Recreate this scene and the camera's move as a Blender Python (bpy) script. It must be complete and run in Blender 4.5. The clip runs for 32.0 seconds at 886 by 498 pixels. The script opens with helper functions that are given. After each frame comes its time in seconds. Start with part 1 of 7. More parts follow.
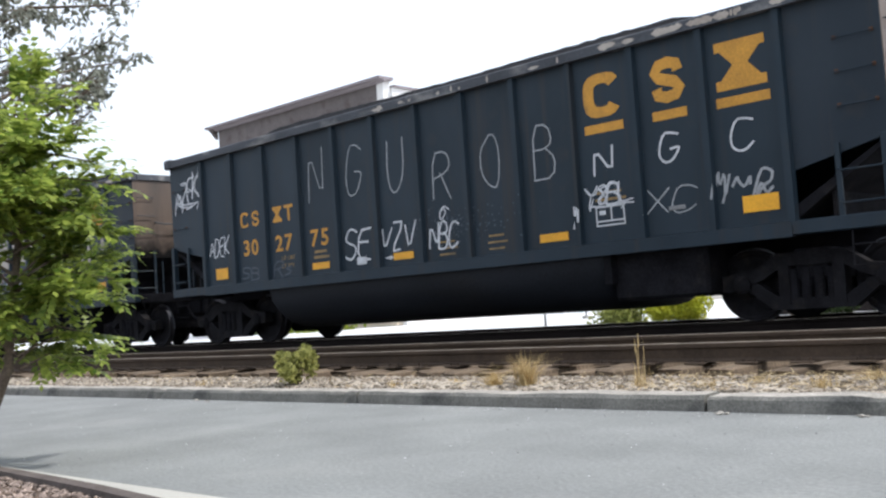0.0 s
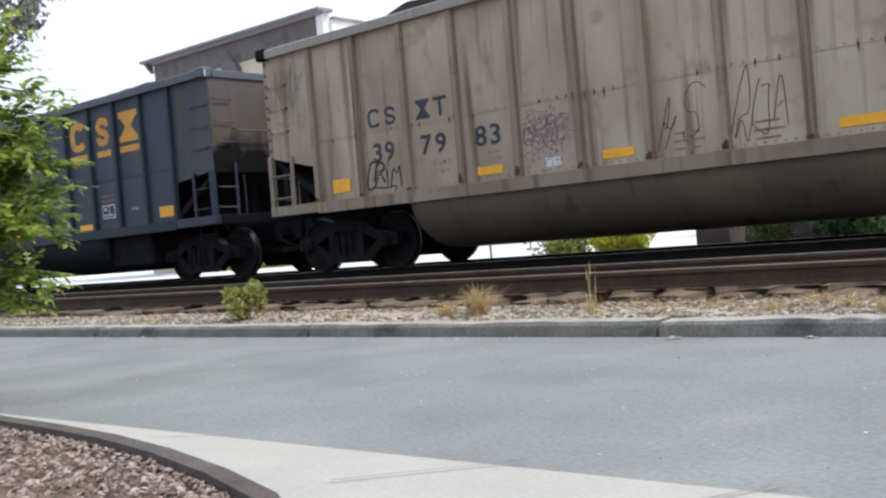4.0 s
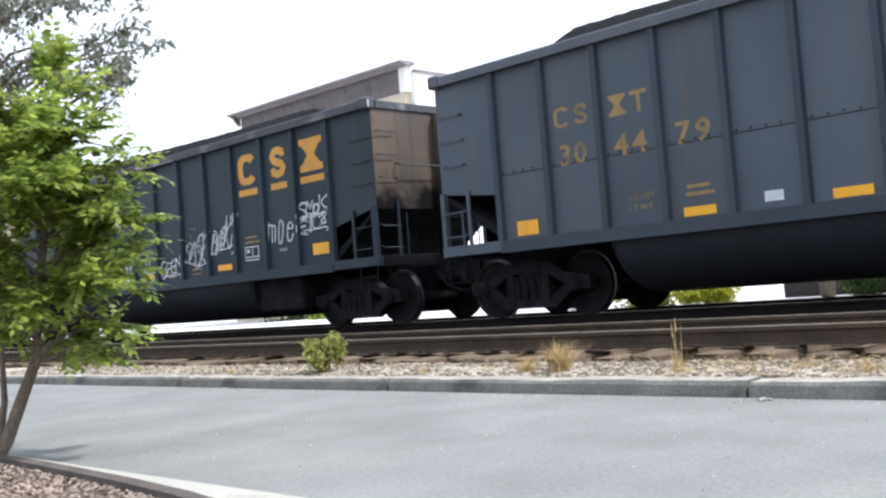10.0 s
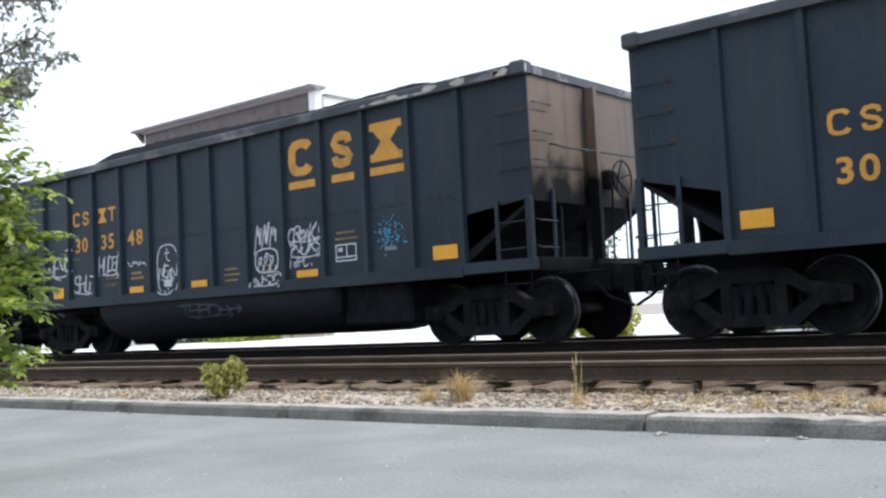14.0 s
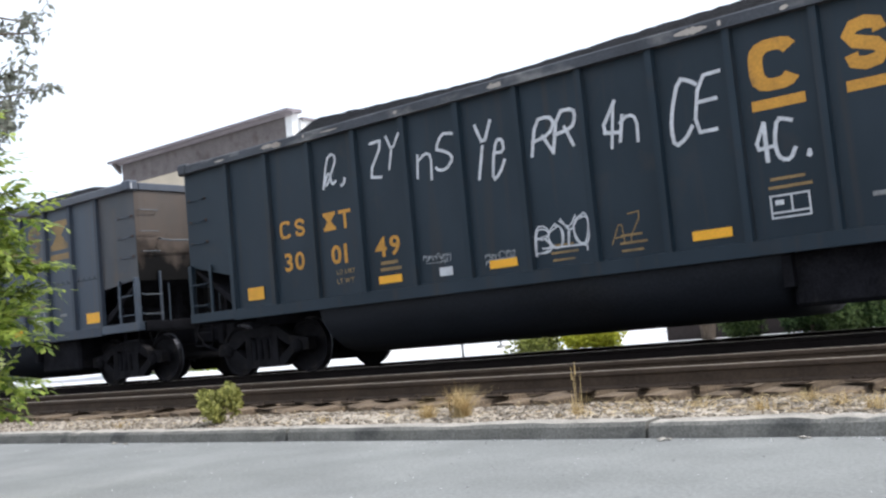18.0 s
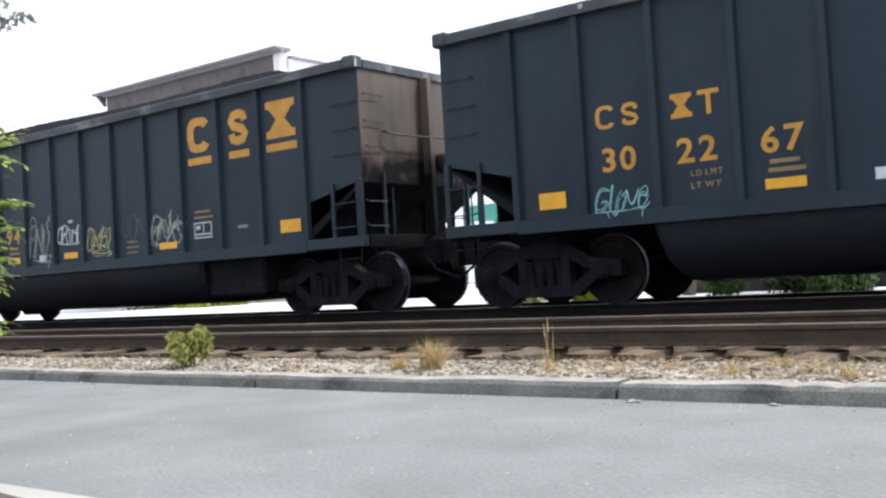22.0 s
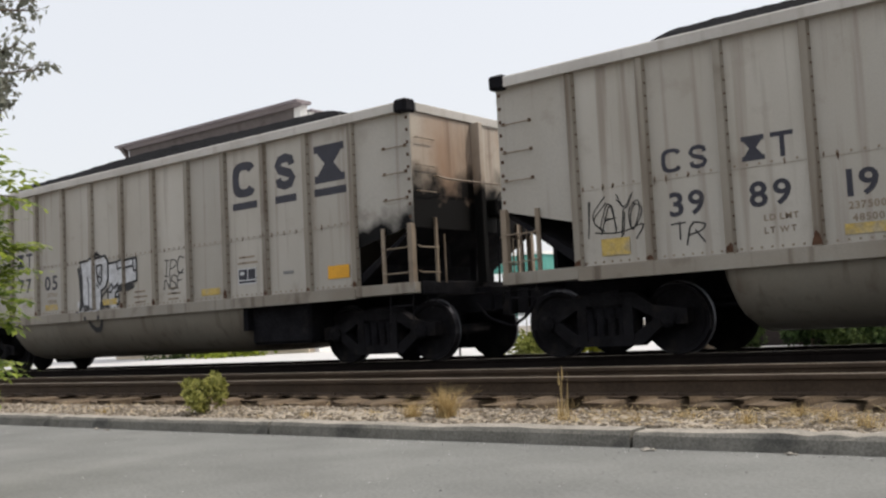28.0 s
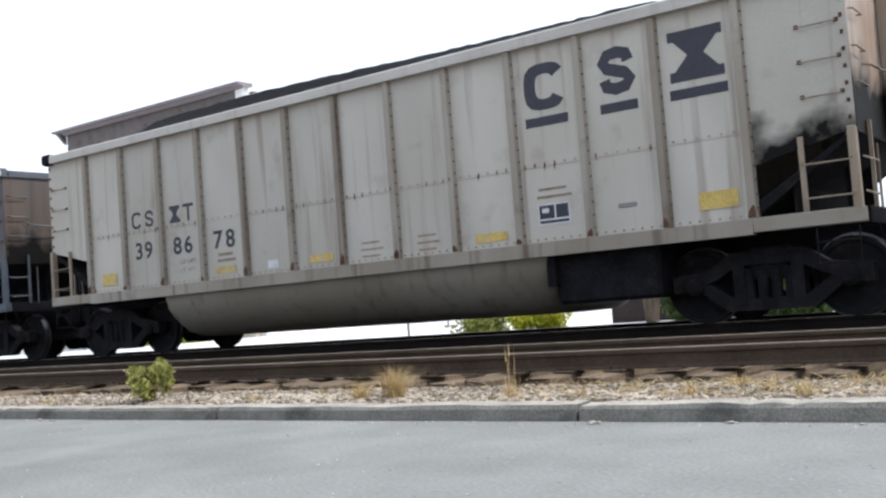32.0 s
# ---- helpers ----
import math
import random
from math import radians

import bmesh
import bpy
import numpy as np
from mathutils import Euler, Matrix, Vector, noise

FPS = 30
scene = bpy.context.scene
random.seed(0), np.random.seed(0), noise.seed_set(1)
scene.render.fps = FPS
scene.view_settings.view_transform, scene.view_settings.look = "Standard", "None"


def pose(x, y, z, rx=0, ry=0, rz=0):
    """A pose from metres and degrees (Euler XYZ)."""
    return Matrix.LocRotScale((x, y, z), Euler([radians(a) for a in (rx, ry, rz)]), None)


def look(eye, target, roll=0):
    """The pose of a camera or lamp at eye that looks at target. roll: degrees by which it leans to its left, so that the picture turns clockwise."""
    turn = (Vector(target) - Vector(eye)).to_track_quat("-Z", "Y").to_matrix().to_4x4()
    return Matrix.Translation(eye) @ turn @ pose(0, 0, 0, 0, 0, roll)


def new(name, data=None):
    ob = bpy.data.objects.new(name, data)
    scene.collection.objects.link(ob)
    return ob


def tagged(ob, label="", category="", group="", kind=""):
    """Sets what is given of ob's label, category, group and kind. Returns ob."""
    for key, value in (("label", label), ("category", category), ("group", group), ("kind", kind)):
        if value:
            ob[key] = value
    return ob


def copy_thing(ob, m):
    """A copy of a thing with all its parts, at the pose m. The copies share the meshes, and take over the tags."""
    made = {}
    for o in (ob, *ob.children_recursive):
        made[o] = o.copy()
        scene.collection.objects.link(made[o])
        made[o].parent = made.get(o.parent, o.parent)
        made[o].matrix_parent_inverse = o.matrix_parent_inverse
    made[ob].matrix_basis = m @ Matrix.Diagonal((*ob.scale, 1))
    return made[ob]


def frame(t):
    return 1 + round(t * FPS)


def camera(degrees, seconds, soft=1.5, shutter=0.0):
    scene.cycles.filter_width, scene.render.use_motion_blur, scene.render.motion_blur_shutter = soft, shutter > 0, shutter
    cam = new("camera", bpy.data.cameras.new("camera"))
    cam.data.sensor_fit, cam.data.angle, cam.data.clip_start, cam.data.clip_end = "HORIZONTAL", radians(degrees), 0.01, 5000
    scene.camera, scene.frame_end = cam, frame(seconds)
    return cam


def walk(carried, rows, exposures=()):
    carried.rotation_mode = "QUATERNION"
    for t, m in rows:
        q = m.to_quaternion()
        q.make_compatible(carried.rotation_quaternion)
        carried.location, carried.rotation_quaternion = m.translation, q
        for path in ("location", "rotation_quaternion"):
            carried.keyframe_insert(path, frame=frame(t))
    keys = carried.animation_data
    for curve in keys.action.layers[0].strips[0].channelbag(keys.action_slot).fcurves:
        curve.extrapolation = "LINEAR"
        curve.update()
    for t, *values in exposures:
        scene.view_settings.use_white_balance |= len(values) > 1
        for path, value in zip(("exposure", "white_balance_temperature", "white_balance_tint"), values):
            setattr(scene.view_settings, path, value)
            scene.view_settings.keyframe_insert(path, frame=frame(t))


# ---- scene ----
cam = camera(47.31, 32.0, soft=2.4)
# seconds, then where the hand holds the camera (metres) and its turn in degrees (about x, y, z)
HELD = [
    (0, 0.183, -0.079, 0.803, 93.28, 3.91, 43.61),
    (0.5, 0.164, -0.087, 0.800, 92.02, 2.92, 41.15),
    (1, 0.146, -0.064, 0.784, 92.17, 5.20, 38.36),
    (1.5, 0.153, -0.053, 0.794, 92.37, 5.46, 36.62),
    (2, 0.184, -0.047, 0.785, 91.44, 4.07, 34.21),
    (2.5, 0.134, -0.036, 0.782, 90.79, 3.12, 38.36),
    (3, 0.117, -0.068, 0.786, 90.63, 4.44, 40.60),
    (3.5, 0.096, -0.071, 0.799, 89.44, 3.63, 41.16),
    (4, 0.088, -0.072, 0.780, 89.33, 4.83, 40.39),
    (4.5, 0.100, -0.080, 0.760, 91.14, 5.36, 41.40),
    (6.5, 0.015, -0.038, 0.783, 94.18, 5.30, 37.74),
    (7, 0.056, -0.009, 0.814, 93.79, 3.95, 36.03),
    (7.5, 0.051, 0.004, 0.807, 94.40, 4.97, 35.90),
    (8, 0.049, -0.012, 0.818, 94.00, 3.86, 35.21),
    (8.5, 0.045, 0.018, 0.811, 93.66, 3.32, 35.07),
    (9, 0.006, 0.025, 0.804, 92.49, 3.25, 38.71),
    (9.5, 0.011, 0.030, 0.806, 92.40, 3.69, 42.86),
    (10, 0.030, -0.011, 0.815, 92.51, 4.45, 44.92),
    (10.5, 0.020, -0.022, 0.802, 93.11, 5.12, 43.49),
    (11, 0.027, -0.021, 0.805, 93.53, 5.35, 44.90),
    (11.5, 0.004, -0.026, 0.801, 93.42, 5.17, 41.07),
    (12, 0.022, 0.016, 0.797, 93.36, 5.29, 38.64),
    (12.5, 0.017, 0.014, 0.801, 93.87, 4.04, 38.13),
    (13, 0.021, 0.007, 0.806, 94.31, 2.98, 37.87),
    (13.5, 0.022, -0.007, 0.814, 94.60, 2.32, 38.73),
    (14, 0.019, -0.005, 0.831, 93.67, 2.97, 39.47),
    (14.5, 0.036, -0.009, 0.798, 93.75, 3.48, 44.25),
    (16.5, 0.047, -0.072, 0.806, 95.68, 3.57, 40.08),
    (17, 0.053, -0.067, 0.822, 93.76, 5.34, 40.04),
    (17.5, 0.015, -0.094, 0.819, 94.68, 4.09, 38.72),
    (18, -0.044, -0.103, 0.815, 94.67, 5.30, 38.51),
    (18.5, -0.040, -0.029, 0.778, 95.43, 2.61, 41.98),
    (19, -0.033, 0.013, 0.865, 96.81, 3.70, 43.79),
    (19.5, 0.002, 0.057, 0.831, 96.39, 3.76, 43.77),
    (20, -0.010, 0.054, 0.819, 97.13, 3.58, 43.79),
    (20.5, -0.023, 0.048, 0.849, 96.02, 3.47, 42.96),
    (21, -0.034, 0.042, 0.820, 95.05, 3.97, 41.98),
    (21.5, -0.050, 0.047, 0.814, 95.14, 3.96, 39.44),
    (22, -0.074, 0.083, 0.862, 91.49, 3.33, 37.63),
    (22.5, -0.108, 0.126, 0.857, 91.04, 2.74, 36.43),
    (23, -0.114, 0.111, 0.867, 91.37, 2.88, 37.79),
    (23.5, -0.096, 0.083, 0.883, 93.91, 2.91, 40.23),
    (24, -0.060, 0.056, 0.825, 94.88, 1.22, 41.45),
    (24.5, -0.053, 0.035, 0.825, 96.22, 2.14, 41.07),
    (26.5, -0.042, 0.082, 0.807, 95.26, 3.62, 39.56),
    (27, -0.047, 0.072, 0.817, 95.30, 3.57, 40.09),
    (27.5, -0.046, 0.075, 0.817, 94.75, 3.54, 39.03),
    (28, -0.043, 0.083, 0.812, 94.56, 2.90, 38.64),
    (28.5, -0.042, 0.079, 0.806, 94.51, 2.90, 38.57),
    (29, -0.037, 0.079, 0.814, 94.32, 3.44, 37.63),
    (29.5, -0.028, 0.094, 0.810, 94.07, 4.37, 37.44),
    (30, -0.031, 0.097, 0.805, 93.56, 3.90, 37.23),
    (30.5, -0.024, 0.093, 0.802, 93.23, 3.63, 36.41),
    (31, -0.023, 0.086, 0.798, 93.46, 3.85, 36.24),
    (31.5, -0.024, 0.086, 0.799, 93.45, 4.12, 35.92),
    (32, -0.021, 0.079, 0.809, 93.25, 4.39, 35.73),
]
walk(cam, [(t, pose(x, y, z, a, b, c)) for t, x, y, z, a, b, c in HELD],
     [(0, 0.49, 6220, 10), (1, 0.56, 6120, 10), (2, 0.49, 6170, 10), (3, 0.34, 6120, 10), (7, 0.49, 6120, 10), (8, 0.51, 6170, 10), (9, 0.74, 6120, 10), (10, 0.81, 6120, 10), (11, 0.83, 6170, 10), (12, 0.62, 6170, 10), (13, 0.55, 6170, 10), (14, 0.62, 6120, 10), (17, 0.60, 6170, 10), (18, 0.57, 6170, 10),
      (19, 0.00, 6850, 8), (20, 0.00, 7030, 11), (21, 0.66, 6220, 11), (23, 0.73, 6120, 10), (24, 0.70, 6120, 10), (27, 0.36, 6270, 10), (28, -0.06, 6980, 11), (29, -0.06, 7030, 11), (30, 0.17, 6800, 10), (31, 0.57, 6220, 10), (32, 0.54, 6220, 10)])

# ---- world and sun ----
SUN_TO = Vector((0.55, 0.50, 1.0)).normalized()
world = bpy.data.worlds.new("sky")
scene.world = world
world.use_nodes = True
wn = world.node_tree.nodes
sky = wn.new("ShaderNodeTexSky")
sky.sky_type, sky.sun_disc = "NISHITA", False
sky.sun_elevation = math.asin(SUN_TO.z)
sky.sun_rotation = math.atan2(SUN_TO.x, SUN_TO.y)
sky.dust_density, sky.air_density, sky.ozone_density = 4.0, 1.0, 1.0
haze = wn.new("ShaderNodeMix")   # a bright thin overcast veils the blue
haze.data_type = "RGBA"
haze.inputs[0].default_value = 0.72
haze.inputs[7].default_value = (5.95, 6.3, 6.85, 1)
world.node_tree.links.new(sky.outputs[0], haze.inputs[6])
wn["Background"].inputs[1].default_value = 0.17
world.node_tree.links.new(haze.outputs[2], wn["Background"].inputs[0])
sun = new("sun", bpy.data.lights.new("sun", "SUN"))
sun.data.energy, sun.data.angle, sun.data.color = 3.0, radians(4.0), (1.0, 0.965, 0.92)
sun.matrix_basis = look(SUN_TO * 50, (0, 0, 0))


# ---- materials ----
def mat(name, base, rough=0.8, metal=0.0, vary=0.25, scale=3.0, fine=40.0, bump=0.0, spec=0.5, stretch=(1, 1, 1), second=None, cover=0.5, trans=0.0, rand=0.0):
    """A plain surface with broad and fine variation; second: a stain colour that covers part of it."""
    m = bpy.data.materials.new(name)
    m.use_nodes = True
    n, l = m.node_tree.nodes, m.node_tree.links
    b = n["Principled BSDF"]
    co = n.new("ShaderNodeTexCoord")
    mp = n.new("ShaderNodeMapping")
    mp.inputs["Scale"].default_value = stretch
    l.new(co.outputs["Object"], mp.inputs[0])
    n1, n2 = n.new("ShaderNodeTexNoise"), n.new("ShaderNodeTexNoise")
    n1.inputs["Scale"].default_value, n2.inputs["Scale"].default_value = scale, fine
    n1.inputs["Detail"].default_value, n2.inputs["Detail"].default_value = 5, 4
    l.new(mp.outputs[0], n1.inputs["Vector"])
    l.new(co.outputs["Object"], n2.inputs["Vector"])
    add = n.new("ShaderNodeMath")
    add.operation = "ADD"
    l.new(n1.outputs[0], add.inputs[0])
    l.new(n2.outputs[0], add.inputs[1])
    ramp = n.new("ShaderNodeMapRange")
    ramp.inputs[1].default_value, ramp.inputs[2].default_value = 0.7, 1.3
    ramp.inputs[3].default_value, ramp.inputs[4].default_value = 1 - vary, 1 + vary
    l.new(add.outputs[0], ramp.inputs[0])
    val = ramp.outputs[0]
    if rand:
        oi = n.new("ShaderNodeObjectInfo")
        rr = n.new("ShaderNodeMapRange")
        rr.inputs[3].default_value, rr.inputs[4].default_value = 1 - rand, 1 + rand
        l.new(oi.outputs["Random"], rr.inputs[0])
        mu = n.new("ShaderNodeMath")
        mu.operation = "MULTIPLY"
        l.new(val, mu.inputs[0])
        l.new(rr.outputs[0], mu.inputs[1])
        val = mu.outputs[0]
    colour = n.new("ShaderNodeMix")
    colour.data_type = "RGBA"
    colour.inputs[6].default_value = (*base, 1)
    colour.inputs[7].default_value = (*(second or base), 1)
    if second:
        n3 = n.new("ShaderNodeTexNoise")
        n3.inputs["Scale"].default_value, n3.inputs["Detail"].default_value = scale * 0.8, 8
        l.new(mp.outputs[0], n3.inputs["Vector"])
        cr = n.new("ShaderNodeMapRange")
        cr.inputs[1].default_value, cr.inputs[2].default_value = 0.75 - cover * 0.4, 0.9 - cover * 0.4
        l.new(n3.outputs[0], cr.inputs[0])
        l.new(cr.outputs[0], colour.inputs[0])
    else:
        colour.inputs[0].default_value = 0
    mul = n.new("ShaderNodeVectorMath")
    mul.operation = "SCALE"
    l.new(colour.outputs[2], mul.inputs[0])
    l.new(val, mul.inputs["Scale"])
    l.new(mul.outputs[0], b.inputs["Base Color"])
    b.inputs["Roughness"].default_value, b.inputs["Metallic"].default_value = rough, metal
    b.inputs["Specular IOR Level"].default_value = spec
    if bump:
        bp = n.new("ShaderNodeBump")
        bp.inputs["Strength"].default_value, bp.inputs["Distance"].default_value = 1.0, bump
        l.new(add.outputs[0], bp.inputs["Height"])
        l.new(bp.outputs[0], b.inputs["Normal"])
    if trans:
        tr = n.new("ShaderNodeBsdfTranslucent")
        l.new(mul.outputs[0], tr.inputs[0])
        mx = n.new("ShaderNodeMixShader")
        mx.inputs[0].default_value = trans
        l.new(b.outputs[0], mx.inputs[1])
        l.new(tr.outputs[0], mx.inputs[2])
        l.new(mx.outputs[0], n["Material Output"].inputs[0])
    return m


def car_paint(name, base, dust, dust_amount, streak, streak_amount, soot=0.0, vary=0.13, spec=0.4, rough=0.55):
    """Weathered car side paint: dust film, rust or water streaks running down, soot blown over the ends."""
    m = mat(name, base, rough, 0, vary, 0.7, 70.0, 0.001, spec, (1, 1, 0.35), rand=0.11)
    n, l = m.node_tree.nodes, m.node_tree.links
    b = n["Principled BSDF"]
    last = b.inputs["Base Color"].links[0].from_socket
    co = n.new("ShaderNodeTexCoord")
    oi = n.new("ShaderNodeObjectInfo")
    far = n.new("ShaderNodeVectorMath")
    far.operation = "SCALE"
    far.inputs[0].default_value = (37, 0, 11)
    l.new(oi.outputs["Random"], far.inputs["Scale"])

    def layer(colour, fac, last):
        mx = n.new("ShaderNodeMix")
        mx.data_type = "RGBA"
        mx.inputs[7].default_value = (*colour, 1)
        l.new(last, mx.inputs[6])
        l.new(fac, mx.inputs[0])
        return mx.outputs[2]

    def blotch(stretch, scale, low, high, top, detail=6):
        mp = n.new("ShaderNodeMapping")
        mp.inputs["Scale"].default_value = stretch
        l.new(co.outputs["Object"], mp.inputs[0])
        l.new(far.outputs[0], mp.inputs["Location"])
        t = n.new("ShaderNodeTexNoise")
        t.inputs["Scale"].default_value, t.inputs["Detail"].default_value = scale, detail
        l.new(mp.outputs[0], t.inputs["Vector"])
        r = n.new("ShaderNodeMapRange")
        r.inputs[1].default_value, r.inputs[2].default_value, r.inputs[4].default_value = low, high, top
        l.new(t.outputs[0], r.inputs[0])
        return r.outputs[0]

    last = layer(dust, blotch((1, 1, 0.5), 0.9, 0.35, 0.7, dust_amount), last)
    last = layer(streak, blotch((1, 1, 0.04), 6.0, 0.55, 0.72, streak_amount), last)
    last = layer(streak, blotch((1, 1, 1), 2.2, 0.6, 0.75, streak_amount * 0.6, 9), last)
    if soot:
        sep = n.new("ShaderNodeSeparateXYZ")
        l.new(co.outputs["Object"], sep.inputs[0])
        wob = blotch((1, 1, 1), 2.5, 0.2, 0.8, 1.0, 8)
        ad = n.new("ShaderNodeMath")
        ad.operation = "MULTIPLY_ADD"
        ad.inputs[1].default_value = -0.75
        l.new(wob, ad.inputs[0])
        l.new(sep.outputs[2], ad.inputs[2])
        r = n.new("ShaderNodeMapRange")
        r.inputs[1].default_value, r.inputs[2].default_value = soot - 0.16, soot - 0.60
        r.inputs[4].default_value = 1.0
        l.new(ad.outputs[0], r.inputs[0])
        last = layer((0.007, 0.0068, 0.0068), r.outputs[0], last)
        dull = n.new("ShaderNodeMapRange")   # soot is matt
        dull.inputs[3].default_value, dull.inputs[4].default_value = spec, 0.08
        l.new(r.outputs[0], dull.inputs[0])
        l.new(dull.outputs[0], b.inputs["Specular IOR Level"])
    l.new(last, b.inputs["Base Color"])
    return m


M = {}
M["dark"] = car_paint("dark_navy_car_paint", (0.0088, 0.0186, 0.0280), (0.0285, 0.0432, 0.0580), 0.5, (0.034, 0.030, 0.027), 0.6, spec=0.28)
M["slate"] = car_paint("slate_blue_car_paint", (0.024, 0.034, 0.050), (0.058, 0.067, 0.086), 0.55, (0.058, 0.048, 0.042), 0.5, spec=0.32)
M["faded"] = car_paint("faded_grey_car_paint", (0.046, 0.060, 0.081), (0.080, 0.096, 0.117), 0.55, (0.085, 0.068, 0.052), 0.5)
M["dark_end"] = car_paint("dusty_dark_end_paint", (0.0088, 0.0170, 0.0265), (0.029, 0.0395, 0.050), 0.6, (0.034, 0.030, 0.026), 0.6, spec=0.28)
M["slate_end"] = car_paint("dusty_slate_end_paint", (0.026, 0.033, 0.045), (0.062, 0.060, 0.060), 0.7, (0.065, 0.048, 0.036), 0.7)
M["faded_end"] = car_paint("dusty_grey_end_paint", (0.045, 0.050, 0.058), (0.10, 0.088, 0.08), 0.8, (0.08, 0.058, 0.042), 0.7)
M["white"] = car_paint("weathered_cream_car_paint", (0.425, 0.405, 0.365), (0.32, 0.288, 0.235), 0.5, (0.16, 0.11, 0.075), 0.5)
M["tan"] = car_paint("dirty_tan_car_paint", (0.395, 0.332, 0.258), (0.215, 0.158, 0.106), 0.85, (0.13, 0.07, 0.04), 0.9)
M["white_end"] = car_paint("sooty_cream_end_paint", (0.425, 0.405, 0.365), (0.32, 0.288, 0.235), 0.5, (0.16, 0.11, 0.075), 0.5, 2.15)
M["tan_end"] = car_paint("sooty_tan_end_paint", (0.395, 0.332, 0.258), (0.215, 0.158, 0.106), 0.85, (0.13, 0.07, 0.04), 0.9, 2.15)
M["pale_endwall"] = car_paint("soot_and_rust_end_plate", (0.36, 0.32, 0.27), (0.24, 0.135, 0.075), 0.9, (0.12, 0.07, 0.045), 0.6, 2.72)
M["whiterib"] = car_paint("dirty_cream_rib_paint", (0.275, 0.222, 0.165), (0.165, 0.118, 0.080), 0.8, (0.08, 0.045, 0.028), 0.9)
M["white_rib"] = car_paint("dirty_grey_white_rib_paint", (0.29, 0.265, 0.225), (0.19, 0.155, 0.115), 0.7, (0.09, 0.06, 0.04), 0.85)
M["whitechord"] = car_paint("cream_chord_paint", (0.50, 0.48, 0.45), (0.3, 0.27, 0.23), 0.4, (0.2, 0.15, 0.11), 0.3)
M["tanchord"] = car_paint("dirty_tan_chord_paint", (0.29, 0.265, 0.24), (0.20, 0.165, 0.13), 0.6, (0.12, 0.09, 0.07), 0.4)
# pale tubs: the shade on their undersides is put into a darker body colour
M["white_tub"] = car_paint("shaded_cream_tub_paint", (0.225, 0.205, 0.168), (0.14, 0.115, 0.085), 0.7, (0.09, 0.065, 0.045), 0.6)
M["tan_tub"] = car_paint("shaded_brown_tub_paint", (0.125, 0.097, 0.070), (0.074, 0.053, 0.038), 0.7, (0.045, 0.032, 0.024), 0.7)
M["darkchord"] = mat("chipped_dark_chord_paint", (0.06, 0.065, 0.075), 0.7, 0, 0.3, 4.0, 40, 0.002, 0.3, (0.35, 1, 1), second=(0.22, 0.215, 0.21), cover=0.50)
M["slatechord"] = car_paint("slate_chord_paint", (0.05, 0.06, 0.08), (0.12, 0.12, 0.13), 0.5, (0.07, 0.06, 0.05), 0.3)
M["endtan"] = car_paint("rusty_tan_end_plate", (0.065, 0.06, 0.056), (0.115, 0.075, 0.05), 0.8, (0.05, 0.034, 0.026), 0.7, 2.5)
M["enddark"] = car_paint("grimy_dark_end_plate", (0.070, 0.057, 0.049), (0.155, 0.108, 0.078), 0.85, (0.04, 0.03, 0.025), 0.7, 2.36)
M["black"] = mat("sooty_black_steel", (0.0125, 0.0122, 0.0145), 0.9, 0.0, 0.5, 4, 40, 0.0, 0.08, second=(0.020, 0.018, 0.018), cover=0.5)
M["steel"] = mat("coal_dusted_truck_steel", (0.0135, 0.0128, 0.0145), 0.85, 0.0, 0.5, 5, 60, 0.002, 0.08, second=(0.023, 0.020, 0.0185), cover=0.5)
# black grime and the shade of the underside in one colour
M["darktub"] = mat("grimy_shaded_black_tub_paint", (0.0125, 0.0145, 0.019), 0.7, 0, 0.5, 1.5, 30, 0, 0.25, (0.3, 1, 1), second=(0.018, 0.018, 0.019), cover=0.5)
M["tread"] = mat("polished_wheel_steel", (0.11, 0.11, 0.12), 0.42, 1.0, 0.2)
M["coal"] = mat("black_coal", (0.008, 0.008, 0.0095), 0.9, 0, 0.6, 6, 30, 0.03, 0.10)
M["yellow"] = mat("amber_reflective_sheet", (0.75, 0.36, 0.01), 0.5, 0, 0.15, 4, 40, rand=0.1)
M["gold"] = mat("ochre_lettering_paint", (0.52, 0.25, 0.025), 0.6, 0, 0.25, 3, 30, second=(0.30, 0.15, 0.03), cover=0.4)
M["goldfade"] = mat("faded_ochre_lettering_paint", (0.24, 0.155, 0.06), 0.7, 0, 0.3, 3, 30, second=(0.12, 0.09, 0.05), cover=0.6)
M["goldworn"] = mat("worn_ochre_lettering_paint", (0.115, 0.088, 0.050), 0.7, 0, 0.4, 4, 30, second=(0.045, 0.048, 0.055), cover=0.65)
M["navy"] = mat("navy_lettering_paint", (0.025, 0.026, 0.04), 0.6, 0, 0.25, 3, 30, second=(0.06, 0.05, 0.05), cover=0.4)
M["bluemark"] = mat("blue_lettering_paint", (0.03, 0.105, 0.20), 0.6, 0, 0.25, 3, 30)
M["primer"] = mat("bare_primer_under_peeled_paint", (0.41, 0.365, 0.32), 0.7, 0, 0.2, 2, 30, second=(0.28, 0.235, 0.195), cover=0.5)
M["w_spray"] = mat("white_spray_paint", (0.54, 0.55, 0.57), 0.7, 0, 0.3, 8, 60)
M["g_spray"] = mat("grey_white_spray_paint", (0.30, 0.31, 0.32), 0.7, 0, 0.3, 8, 60)
M["k_spray"] = mat("black_spray_paint", (0.03, 0.03, 0.032), 0.7, 0, 0.3, 8, 60)
M["t_spray"] = mat("pale_teal_spray_paint", (0.22, 0.42, 0.40), 0.7, 0, 0.25, 6, 60)
